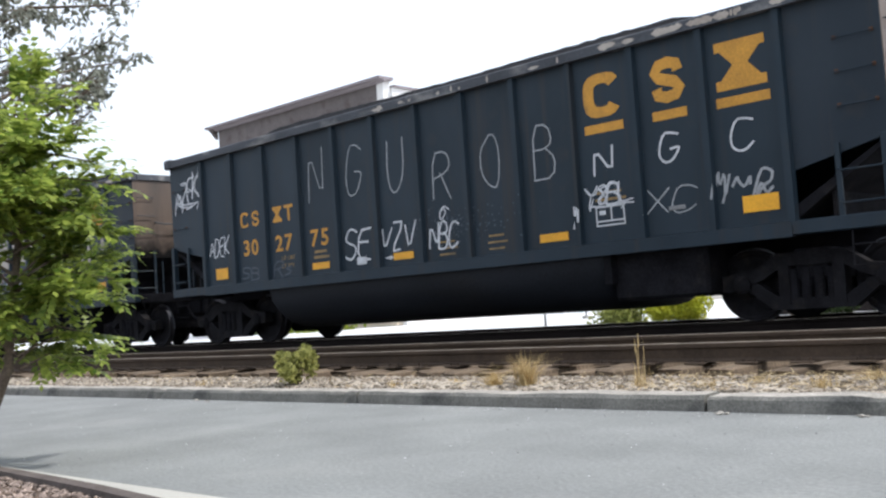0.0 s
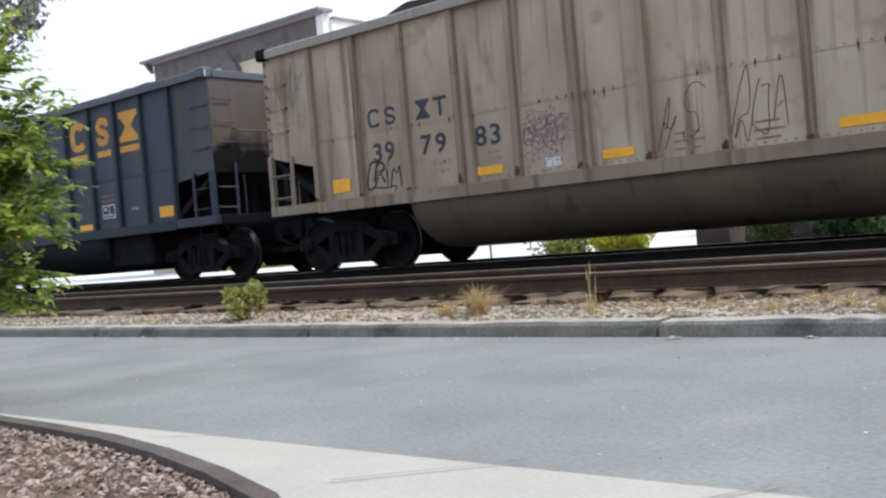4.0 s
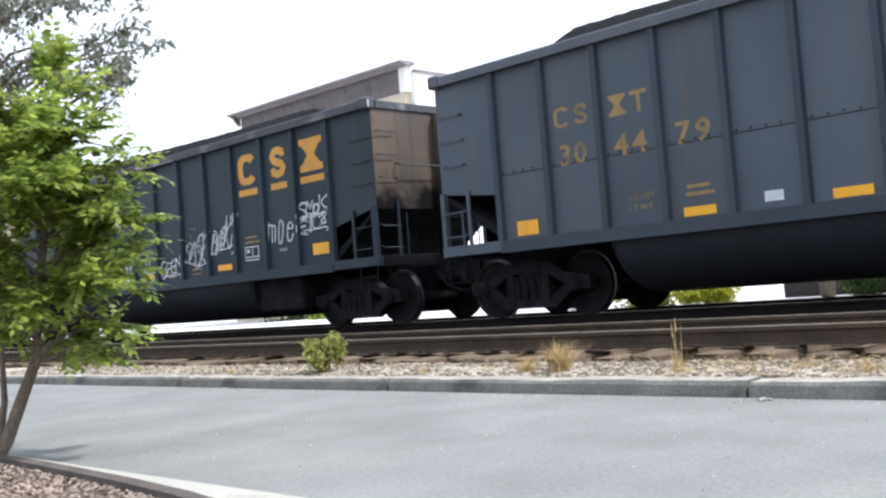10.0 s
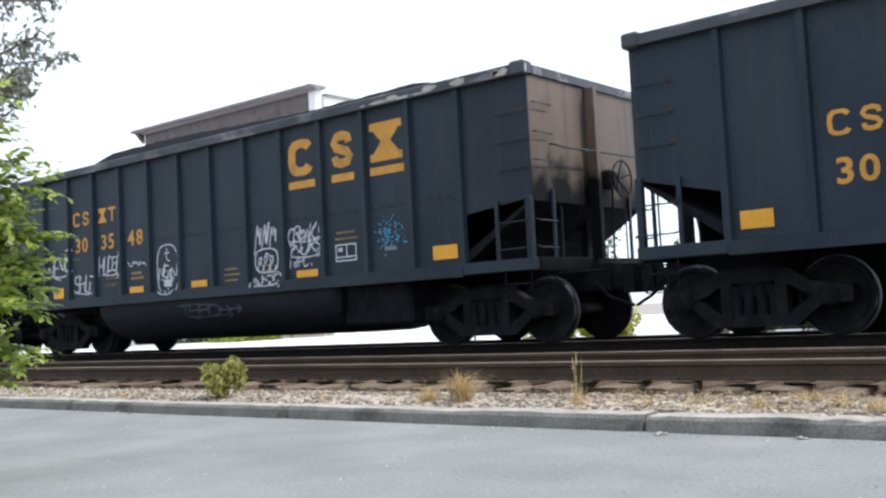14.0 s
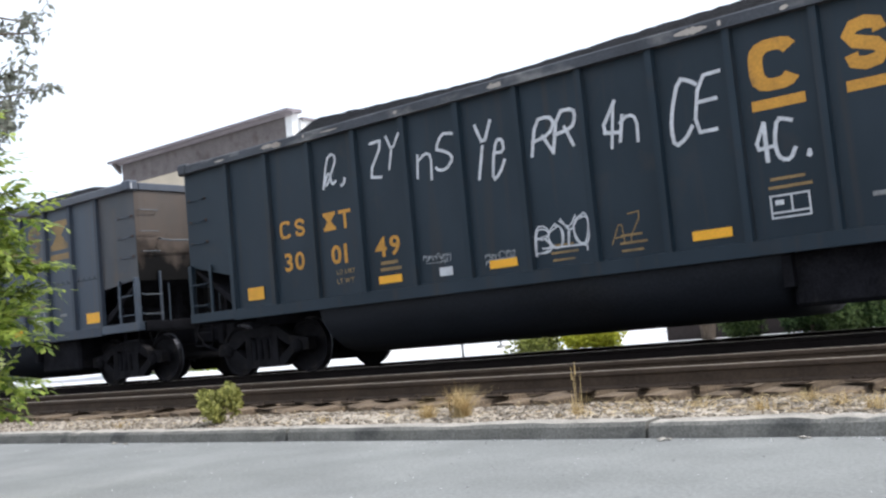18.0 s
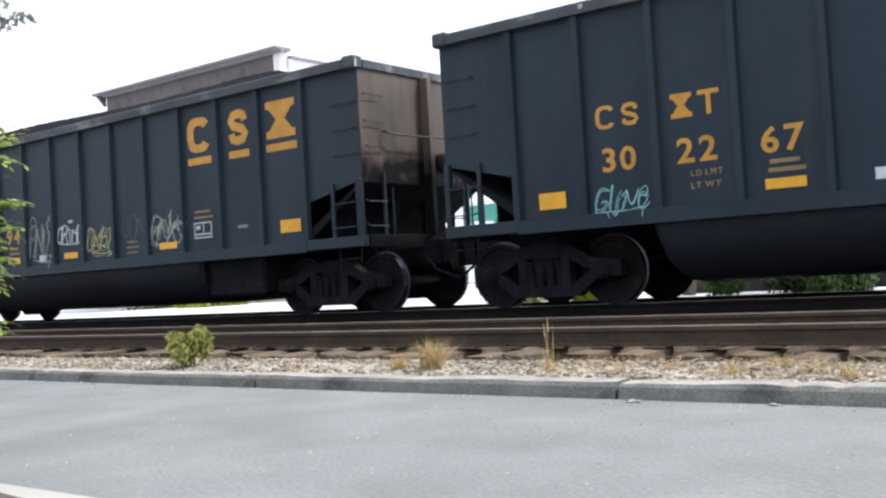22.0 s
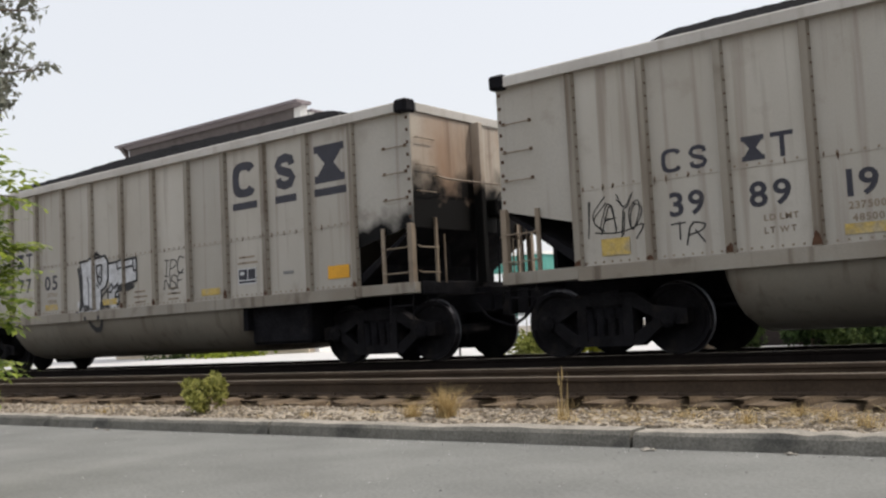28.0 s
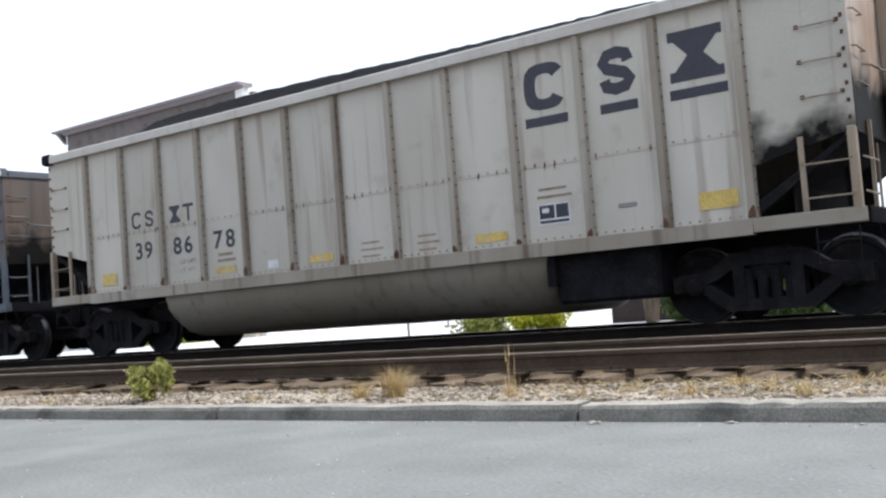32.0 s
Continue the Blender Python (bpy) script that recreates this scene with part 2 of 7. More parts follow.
M["b_spray"] = mat("sky_blue_spray_paint", (0.05, 0.28, 0.42), 0.7, 0, 0.3, 6, 60)
M["h_spray"] = mat("thin_blue_spray_haze", (0.030, 0.095, 0.150), 0.7, 0, 0.3, 6, 60)
M["r_spray"] = mat("crimson_spray_paint", (0.10, 0.028, 0.038), 0.7, 0, 0.35, 6, 60)
M["p_spray"] = mat("rose_spray_paint", (0.24, 0.055, 0.095), 0.7, 0, 0.3, 6, 60)
M["e_spray"] = mat("green_spray_paint", (0.02, 0.13, 0.085), 0.7, 0, 0.4, 2.5, 60, second=(0.20, 0.30, 0.10), cover=0.5)
M["y_spray"] = mat("pale_lime_spray_paint", (0.36, 0.40, 0.20), 0.7, 0, 0.3, 4, 60)
M["d_spray"] = mat("dusty_cream_spray_paint", (0.37, 0.335, 0.305), 0.75, 0, 0.3, 3, 60, second=(0.19, 0.165, 0.155), cover=0.5)
M["s_spray"] = mat("dull_rose_grey_spray_paint", (0.22, 0.145, 0.15), 0.7, 0, 0.3, 4, 60)
M["m_spray"] = mat("murky_grey_green_spray_paint", (0.055, 0.075, 0.075), 0.7, 0, 0.4, 4, 60, second=(0.24, 0.25, 0.225), cover=0.45)
M["c_spray"] = mat("cream_spray_paint", (0.62, 0.585, 0.54), 0.7, 0, 0.3, 3, 60, second=(0.46, 0.39, 0.34), cover=0.4)
M["asphalt"] = mat("worn_grey_asphalt", (0.174, 0.178, 0.170), 0.82, 0, 0.22, 1.3, 38, 0.005, 0.32, second=(0.194, 0.197, 0.187), cover=0.55)
M["ground"] = mat("dry_gravel_ground", (0.26, 0.24, 0.21), 0.95, 0, 0.3, 0.5, 30, 0.01, 0.2)
M["lot"] = mat("pale_concrete_lot", (0.55, 0.55, 0.55), 0.9, 0, 0.08, 0.2, 8, 0, 0.2)
M["concrete"] = mat("pale_gutter_concrete", (0.33, 0.32, 0.285), 0.9, 0, 0.12, 1.2, 60, 0.001, 0.2, second=(0.29, 0.28, 0.25), cover=0.4)
# kerb face darkened for its stains and for the shade on it; top paler as lit
M["kerb"] = mat("weathered_shaded_kerb_concrete", (0.185, 0.176, 0.155), 0.9, 0, 0.4, 3.5, 60, 0.006, 0.2, (0.6, 1, 1), second=(0.085, 0.083, 0.076), cover=0.6)
M["kerbtop"] = mat("pale_lit_kerb_top", (0.29, 0.268, 0.235), 0.95, 0, 0.35, 5, 50, 0.002, 0.2)
M["ballast"] = mat("pale_crushed_stone", (0.33, 0.29, 0.235), 0.95, 0, 0.35, 8, 30, 0.02, 0.2, rand=0.3)
M["ballastdark"] = mat("oily_track_ballast", (0.034, 0.028, 0.023), 0.95, 0, 0.4, 3, 30, 0.02, 0.2)
M["tie"] = mat("weathered_tie_timber", (0.125, 0.092, 0.062), 0.9, 0, 0.5, 3, 40, 0.006, 0.2, (6, 0.6, 6), second=(0.038, 0.027, 0.019), cover=0.62, rand=0.25)
M["rust"] = mat("rusty_rail_steel", (0.058, 0.040, 0.027), 0.85, 0.1, 0.3, 3, 40, 0.001, 0.3)
# far track: coal dust plus the train's shadow, put into these near-black colours
M["dustshadow"] = mat("coal_dusted_shadowed_ballast", (0.022, 0.020, 0.0205), 0.95, 0, 0.4, 3, 30, 0.02, 0.1)
M["shadowtie"] = mat("train_shadowed_tie_timber", (0.018, 0.014, 0.012), 0.95, 0, 0.4, 3, 40, 0.006, 0.1, (6, 0.6, 6), rand=0.2)
M["rustshadow"] = mat("coal_dusted_shadowed_rail_steel", (0.013, 0.010, 0.009), 0.9, 0, 0.3, 3, 40, 0, 0.1)
M["yellowfade"] = mat("bleached_amber_sheet", (0.50, 0.36, 0.10), 0.6, 0, 0.3, 6, 40, second=(0.36, 0.30, 0.19), cover=0.6)
M["rustfoot"] = mat("dark_rust_stain", (0.085, 0.045, 0.028), 0.9, 0, 0.5, 8, 40, 0, 0.2)
M["railtop"] = mat("worn_rail_head", (0.36, 0.31, 0.25), 0.45, 0.6, 0.2, 3, 40)
M["mulch"] = mat("brown_wood_mulch", (0.16, 0.115, 0.085), 0.95, 0, 0.5, 12, 60, 0.02, 0.2)
M["bark"] = mat("grey_brown_bark", (0.14, 0.11, 0.085), 0.95, 0, 0.4, 8, 50, 0.004, 0.2, (3, 3, 0.6))
M["straw"] = mat("dry_straw_blade", (0.48, 0.36, 0.17), 0.8, 0, 0.3, 10, 60, 0, 0.3, trans=0.3)
M["brickwall"] = mat("dull_grey_brown_brick", (0.145, 0.128, 0.125), 0.95, 0, 0.2, 1.5, 12, 0.01, 0.2, second=(0.105, 0.088, 0.082), cover=0.5)
M["cornice"] = mat("mauve_grey_metal_cornice", (0.215, 0.19, 0.20), 0.8, 0, 0.15, 1, 12, 0, 0.3)
M["whitewall"] = mat("white_painted_wall", (0.78, 0.77, 0.75), 0.9, 0, 0.06, 1, 12, 0, 0.2)
M["beige"] = mat("beige_stucco_wall", (0.55, 0.47, 0.36), 0.95, 0, 0.12, 1, 12, 0, 0.2)
M["redbrick"] = mat("red_brick_wall", (0.21, 0.10, 0.075), 0.95, 0, 0.25, 2, 14, 0, 0.2)
M["teal"] = mat("teal_painted_steel", (0.06, 0.26, 0.22), 0.6, 0, 0.15)
M["greywall"] = mat("grey_block_wall", (0.16, 0.16, 0.165), 0.9, 0, 0.2, 1, 12, 0, 0.2)
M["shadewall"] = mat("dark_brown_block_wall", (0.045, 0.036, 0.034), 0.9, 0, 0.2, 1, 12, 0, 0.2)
M["greyspot"] = mat("rubbed_grey_metal", (0.115, 0.112, 0.108), 0.6, 0, 0.25, 5, 40)
M["edging"] = mat("dark_bed_edging", (0.085, 0.07, 0.062), 0.9, 0, 0.35, 5, 60, 0.003, 0.2)
M["pole"] = mat("galvanised_pole", (0.22, 0.22, 0.22), 0.6, 0.5, 0.2)
M["glass"] = mat("dark_window_glass", (0.02, 0.025, 0.03), 0.1, 0, 0.1, spec=0.8)
M["stencil"] = mat("white_stencil_paint", (0.52, 0.53, 0.54), 0.7, 0, 0.2, 8, 60)


# ---- mesh helpers ----
def thing(name, x=0, y=0, z=0, rz=0):
    e = new(name)
    e.empty_display_size = 0.2
    e.matrix_basis = pose(x, y, z, 0, 0, rz)
    return e


def obj(name, bm, material, parent=None, label="", smooth=False):
    me = bpy.data.meshes.new(name)
    if isinstance(bm, tuple):
        me.from_pydata(*bm)
    else:
        bm.to_mesh(me)
        bm.free()
    if smooth:
        me.shade_smooth()
    me.materials.append(M[material] if isinstance(material, str) else material)
    ob = new(name, me)
    if parent is not None:
        ob.parent = parent
    if label:
        ob["label"] = label
    return ob


def part(name, bm, material, parent, label="", smooth=False):
    return obj(name, bm, material, parent, label, smooth)


def again(ob, parent, m=None):
    """Another object on the same mesh."""
    o = ob.copy()
    scene.collection.objects.link(o)
    o.parent = parent
    if m is not None:
        o.matrix_basis = m
    return o


def box(x0, x1, y0, y1, z0, z1, bevel=0.0, bm=None):
    b = bmesh.new() if bm is None or bevel else bm
    r = bmesh.ops.create_cube(b, size=1)
    for v in r["verts"]:
        v.co = Vector(((x0 + x1) / 2 + v.co.x * (x1 - x0), (y0 + y1) / 2 + v.co.y * (y1 - y0), (z0 + z1) / 2 + v.co.z * (z1 - z0)))
    if bevel:
        bmesh.ops.bevel(b, geom=b.edges[:], offset=bevel, segments=1, affect="EDGES")
    return b


def extrude(profile, axis, a, b, bm=None):
    """A closed profile of (p, q), drawn out along an axis from a to b."""
    bm = bm or bmesh.new()
    at = {"x": lambda s, p, q: (s, p, q), "y": lambda s, p, q: (p, s, q), "z": lambda s, p, q: (p, q, s)}[axis]
    lo = [bm.verts.new(at(a, p, q)) for p, q in profile]
    hi = [bm.verts.new(at(b, p, q)) for p, q in profile]
    n = len(profile)
    for i in range(n):
        bm.faces.new((lo[i], lo[(i + 1) % n], hi[(i + 1) % n], hi[i]))
    bm.faces.new(lo[::-1]), bm.faces.new(hi)
    bmesh.ops.recalc_face_normals(bm, faces=bm.faces[:])
    return bm


def rod(points, r, sides=6, bm=None, r1=None):
    """A round bar through points, tapering from r to r1."""
    bm = bm or bmesh.new()
    pts = [Vector(p) for p in points]
    rings = []
    for i, p in enumerate(pts):
        d = (pts[min(i + 1, len(pts) - 1)] - pts[max(i - 1, 0)]).normalized()
        q = d.to_track_quat("Z", "Y")
        rr = r + ((r1 if r1 is not None else r) - r) * i / max(1, len(pts) - 1)
        rings.append([bm.verts.new(p + q @ Vector((rr * math.cos(k * math.tau / sides), rr * math.sin(k * math.tau / sides), 0))) for k in range(sides)])
    for a, b in zip(rings, rings[1:]):
        for k in range(sides):
            bm.faces.new((a[k], a[(k + 1) % sides], b[(k + 1) % sides], b[k]))
    bm.faces.new(rings[0][::-1]), bm.faces.new(rings[-1])
    return bm


def lathe(profile, axis_pose, sides=24, bm=None):
    """A profile of (along, radius) turned round the local y axis."""
    bm = bm or bmesh.new()
    rings = [[bm.verts.new(axis_pose @ Vector((r * math.cos(k * math.tau / sides), a, r * math.sin(k * math.tau / sides)))) for k in range(sides)] for a, r in profile]
    for p, q in zip(rings, rings[1:]):
        for k in range(sides):
            bm.faces.new((p[k], p[(k + 1) % sides], q[(k + 1) % sides], q[k]))
    bm.faces.new(rings[0]), bm.faces.new(rings[-1][::-1])
    bmesh.ops.recalc_face_normals(bm, faces=bm.faces[:])
    return bm

# ---- setting ----
RAIL = 0.3545           # height of the rail heads
TRACK_NEAR, TRACK_FAR = 8.31, 12.827
ROAD_NEAR, ROAD_FAR = 2.56, 5.919


def sheet(name, x0, x1, y0, y1, z, material, label, nx=1, ny=1):
    vs = [(x0 + (x1 - x0) * i / nx, y0 + (y1 - y0) * j / ny, z) for j in range(ny + 1) for i in range(nx + 1)]
    fs = [(j * (nx + 1) + i, j * (nx + 1) + i + 1, (j + 1) * (nx + 1) + i + 1, (j + 1) * (nx + 1) + i) for j in range(ny) for i in range(nx)]
    return tagged(obj(name, (vs, [], fs), material), label, name, kind="structure")


sheet("ground", -2500, 2500, -2500, 2500, -0.035, "ground", "dry gravelly ground reaching to the horizon")
sheet("road", -300, 120, ROAD_NEAR, ROAD_FAR, 0.0, "asphalt", "worn grey asphalt service road beside the tracks")
sheet("lot", -260, 60, 15.82, 67.4, -0.02, "lot", "sun-bleached concrete lot beyond the tracks")


def kerb():
    k = tagged(thing("kerb"), "weathered low concrete kerb between road and ballast", "kerb", kind="structure")
    pr = [(0, -0.03), (0.012, 0.082), (0.035, 0.108), (0.215, 0.114), (0.245, 0.097), (0.245, -0.03)]
    rnd = random.Random(4)
    stones_made = []
    for i in range(-16, 9):
        x = -3.225 + 3.45 * i
        m = pose(x, ROAD_FAR + rnd.uniform(-0.012, 0.012), rnd.uniform(-0.008, 0.006), 0, 0, rnd.uniform(-0.25, 0.25))
        if len(stones_made) < 4:
            bm = bmesh.new()
            cuts = [0.010 + 3.428 * c / 40 for c in range(41)]
            drift, rows = 0.0, []
            for c in cuts:
                drift = drift * 0.7 + rnd.uniform(-0.006, 0.006)
                chip = rnd.uniform(0.008, 0.022) if rnd.random() < 0.12 else 0.0
                rows.append([bm.verts.new((c, p + drift + (chip if j in (1, 2) else 0.0) + rnd.uniform(-0.002, 0.002), q + (drift * 0.6 - chip * 0.5 if j in (2, 3) else 0.0))) for j, (p, q) in enumerate(pr)])
            for a, b in zip(rows, rows[1:]):
                for j in range(len(pr) - 1):
                    bm.faces.new((a[j], a[j + 1], b[j + 1], b[j]))
            bm.faces.new(rows[0]), bm.faces.new(rows[-1][::-1])
            bmesh.ops.recalc_face_normals(bm, faces=bm.faces[:])
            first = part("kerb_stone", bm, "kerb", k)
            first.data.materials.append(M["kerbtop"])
            # upward faces get the lit colour, the front keeps the shaded one
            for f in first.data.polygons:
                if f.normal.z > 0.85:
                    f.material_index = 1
            first.matrix_basis = m
            stones_made.append(first)
        else:
            again(stones_made[rnd.randrange(4)], k, m)


kerb()


def bed_edge():
    """The rounded edge of the planting bed, from far along the road round to beside the camera."""
    pts = [(-60.21, 2.45), (-20.21, 2.45), (-9.21, 2.45), (-6.4, 2.42), (-5.5, 2.39), (-4.95, 2.36), (-4.45, 2.33), (-3.84, 2.27), (-3.29, 2.17), (-2.76, 2.03), (-2.3, 1.87), (-1.89, 1.61), (-1.59, 1.28), (-1.39, 0.82), (-1.27, 0.2), (-1.09, -1.53), (-0.53, -8.16)]
    return pts


def apron():
    pts = bed_edge()
    bm = bmesh.new()
    top, back, foot, road = [], [], [], []
    for i, (x, y) in enumerate(pts):
        a, b = pts[max(0, i - 1)], pts[min(len(pts) - 1, i + 1)]
        d = Vector((b[0] - a[0], b[1] - a[1])).normalized()
        top.append(bm.verts.new((x, y, 0.058)))
        back.append(bm.verts.new((x + d.y * 0.075, y - d.x * 0.075, 0.056)))
        foot.append(bm.verts.new((x + d.y * 0.085, y - d.x * 0.085, -0.03)))
        far = (x, ROAD_NEAR) if y > 1.94 else (x + (1.94 - y) * 1.1 + 0.05, ROAD_NEAR)
        road.append(bm.verts.new((far[0], far[1] + 0.004, 0.008)))
    for a, b in ((foot, back), (back, top), (top, road)):
        for i in range(len(pts) - 1):
            bm.faces.new((a[i], a[i + 1], b[i + 1], b[i]))
    last = [bm.verts.new(p) for p in ((60, ROAD_NEAR + 0.004, 0.008), (60, -8, 0.05))]
    bm.faces.new((road[-1], last[0], last[1], top[-1]))
    bmesh.ops.recalc_face_normals(bm, faces=bm.faces[:])
    o = obj("gutter_apron", bm, "concrete")
    o.data.materials.append(M["edging"])
    for f in o.data.polygons:
        if len(f.vertices) == 4 and f.area < 60 and f.index < 2 * (len(pts) - 1):
            f.material_index = 1
    tagged(o, "pale concrete gutter and apron along the road", "gutter", kind="structure")
    # scored joints
    for i, (a, b) in enumerate((((-3.27, 2.65), (-3.61, 2.29)), ((-1.94, 2.65), (-2.27, 2.06)), ((-1.07, 2.65), (-1.45, 1.73)), ((-5.22, 2.65), (-5.45, 2.43)))):
        d = Vector((b[0] - a[0], b[1] - a[1], 0)).normalized()
        s = Vector((-d.y, d.x, 0)) * 0.004
        za, zb = 0.013, 0.062
        vs = [(a[0] - s.x, a[1] - s.y, za), (a[0] + s.x, a[1] + s.y, za), (b[0] + s.x, b[1] + s.y, zb - 0.008), (b[0] - s.x, b[1] - s.y, zb - 0.008)]
        tagged(obj("joint", (vs, [], [(0, 1, 2, 3)]), "kerb"), "thin dark joint scored in the gutter concrete", "joint", kind="structure")
    bm = bmesh.new()
    ring = [bm.verts.new((x - 0.01, y - 0.02, 0.0)) for x, y in pts]
    low = [bm.verts.new((min(x, -1.5) - 0.6, min(y - 0.7, 1.0) if x > -20 else y - 3, 0.02)) for x, y in pts]
    for i in range(len(pts) - 1):
        bm.faces.new((ring[i], low[i], low[i + 1], ring[i + 1]))
    end = [bm.verts.new(p) for p in ((-60, -8, 0.02),)]
    bm.faces.new([*low, end[0]][::-1])
    bmesh.ops.recalc_face_normals(bm, faces=bm.faces[:])
    tagged(obj("mulch_bed", bm, "mulch"), "planting bed covered with brown wood mulch", "mulch", kind="structure")


apron()


def edge_y(x):
    p = bed_edge()
    for (x0, y0), (x1, y1) in zip(p, p[1:]):
        if x0 <= x <= x1:
            return y0 + (y1 - y0) * (x - x0) / max(1e-6, x1 - x0)
    return p[-1][1]


def chips():
    rnd = np.random.RandomState(5)
    vs, fs = [], []
    for i in range(9000):
        x = -1.48 - 7.5 * rnd.rand() ** 1.2
        y = edge_y(x) - 0.10 - 1.5 * rnd.rand() ** 1.5
        l, w, a = rnd.uniform(0.008, 0.026), rnd.uniform(0.003, 0.009), rnd.rand() * 6.28
        t = rnd.uniform(-0.5, 0.5)
        c, s = math.cos(a), math.sin(a)
        n = len(vs)
        for du, dv in ((-l, -w), (l, -w), (l * 0.8, w), (-l, w)):
            vs.append((x + c * du - s * dv, y + s * du + c * dv, 0.022 + t * du + rnd.rand() * 0.012))
        vs.append((x, y, 0.03 + rnd.rand() * 0.012))
        fs += [(n, n + 1, n + 4), (n + 1, n + 2, n + 4), (n + 2, n + 3, n + 4), (n + 3, n, n + 4)]
    tagged(obj("wood_chips", (vs, [], fs), island_mat("mixed_wood_chips", (0.06, 0.045, 0.038), (0.38, 0.30, 0.25))), "loose brown and pale wood chips on the bed", "wood chips", kind="stuff")


def island_mat(name, dark, light, rough=0.9, trans=0.0, curve=1.0):
    """Every loose piece takes its own tone between two colours."""
    m = mat(name, light, rough, 0, 0.25, 10, 60, 0, 0.25, trans=trans)
    n, l = m.node_tree.nodes, m.node_tree.links
    geo = n.new("ShaderNodeNewGeometry")
    pw = n.new("ShaderNodeMath")
    pw.operation = "POWER"
    pw.inputs[1].default_value = curve
    l.new(geo.outputs["Random Per Island"], pw.inputs[0])
    mix = [x for x in n if x.bl_idname == "ShaderNodeMix"][0]
    mix.inputs[6].default_value, mix.inputs[7].default_value = (*dark, 1), (*light, 1)
    l.new(pw.outputs[0], mix.inputs[0])
    return m


chips()


# ---- tracks ----
def track_bed():
    rnd = np.random.RandomState(2)
    xs = np.arange(-60, 14.01, 0.5)
    prof = [(6.14, 0.082), (6.38, 0.108), (6.63, 0.124), (6.88, 0.126), (7.04, 0.089), (7.76, 0.087), (8.32, 0.082), (8.98, 0.087), (9.69, 0.116), (10.51, 0.116), (11.43, 0.164), (12.86, 0.169), (14.29, 0.174), (15.1, 0.048), (15.92, -0.029)]
    vs = [(x, y, z + (rnd.rand() - 0.5) * 0.02) for x in xs for y, z in prof]
    n = len(prof)
    fs = [(i * n + j, i * n + j + 1, (i + 1) * n + j + 1, (i + 1) * n + j) for i in range(len(xs) - 1) for j in range(n - 1)]
    me = obj("ballast_bed", (vs, [], [f[::-1] for f in fs]), "ballast")
    me.data.materials.append(M["ballastdark"])
    me.data.materials.append(M["dustshadow"])
    # under the train the ballast colour carries the train's shadow too
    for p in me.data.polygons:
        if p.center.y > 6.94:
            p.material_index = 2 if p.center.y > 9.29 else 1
    me.data.shade_smooth()
    tagged(me, "pale crushed stone shoulder, oily ballast, and shadow-dark ballast under the train", "ballast", kind="structure")
    for x0, x1 in ((-300, -60), (14, 120)):
        sheet("ballast_far", x0, x1, 6.14, 15.82, 0.116, "ballastdark", "oily dark ballast far along the tracks")


track_bed()


def stones():
    rnd = np.random.RandomState(8)
    vs, fs = [], []
    octa = [(1, 0, 0), (-1, 0, 0), (0, 1, 0), (0, -1, 0), (0, 0, 1), (0, 0, -1)]
    tri = [(0, 2, 4), (2, 1, 4), (1, 3, 4), (3, 0, 4), (2, 0, 5), (1, 2, 5), (3, 1, 5), (0, 3, 5)]
    for i in range(11000):
        x = 0.95 - 17 * rnd.rand() ** 1.25
        u = rnd.rand()
        y = 6.165 + 0.835 * u ** 0.9
        z = 0.085 + 0.040 * min(1, (y - 6.145) / 0.71) - 0.03 * max(0, (y - 6.90) / 0.12)
        r = rnd.uniform(0.012, 0.032) * (1.25 if rnd.rand() < 0.1 else 1)
        m = Euler(rnd.rand(3) * 6.28).to_matrix()
        n = len(vs)
        for o in octa:
            p = m @ (Vector(o) * r * rnd.uniform(0.65, 1.25))
            vs.append((x + p.x * 1.2, y + p.y, z + p.z * 0.7 + r * 0.3))
        fs += [tuple(n + k for k in t) for t in tri]
    tagged(obj("ballast_stones", (vs, [], fs), island_mat("mixed_ballast_stone", (0.105, 0.085, 0.065), (0.39, 0.335, 0.265), curve=1.15)), "loose pale crushed stones between kerb and ties", "gravel", kind="stuff")


stones()


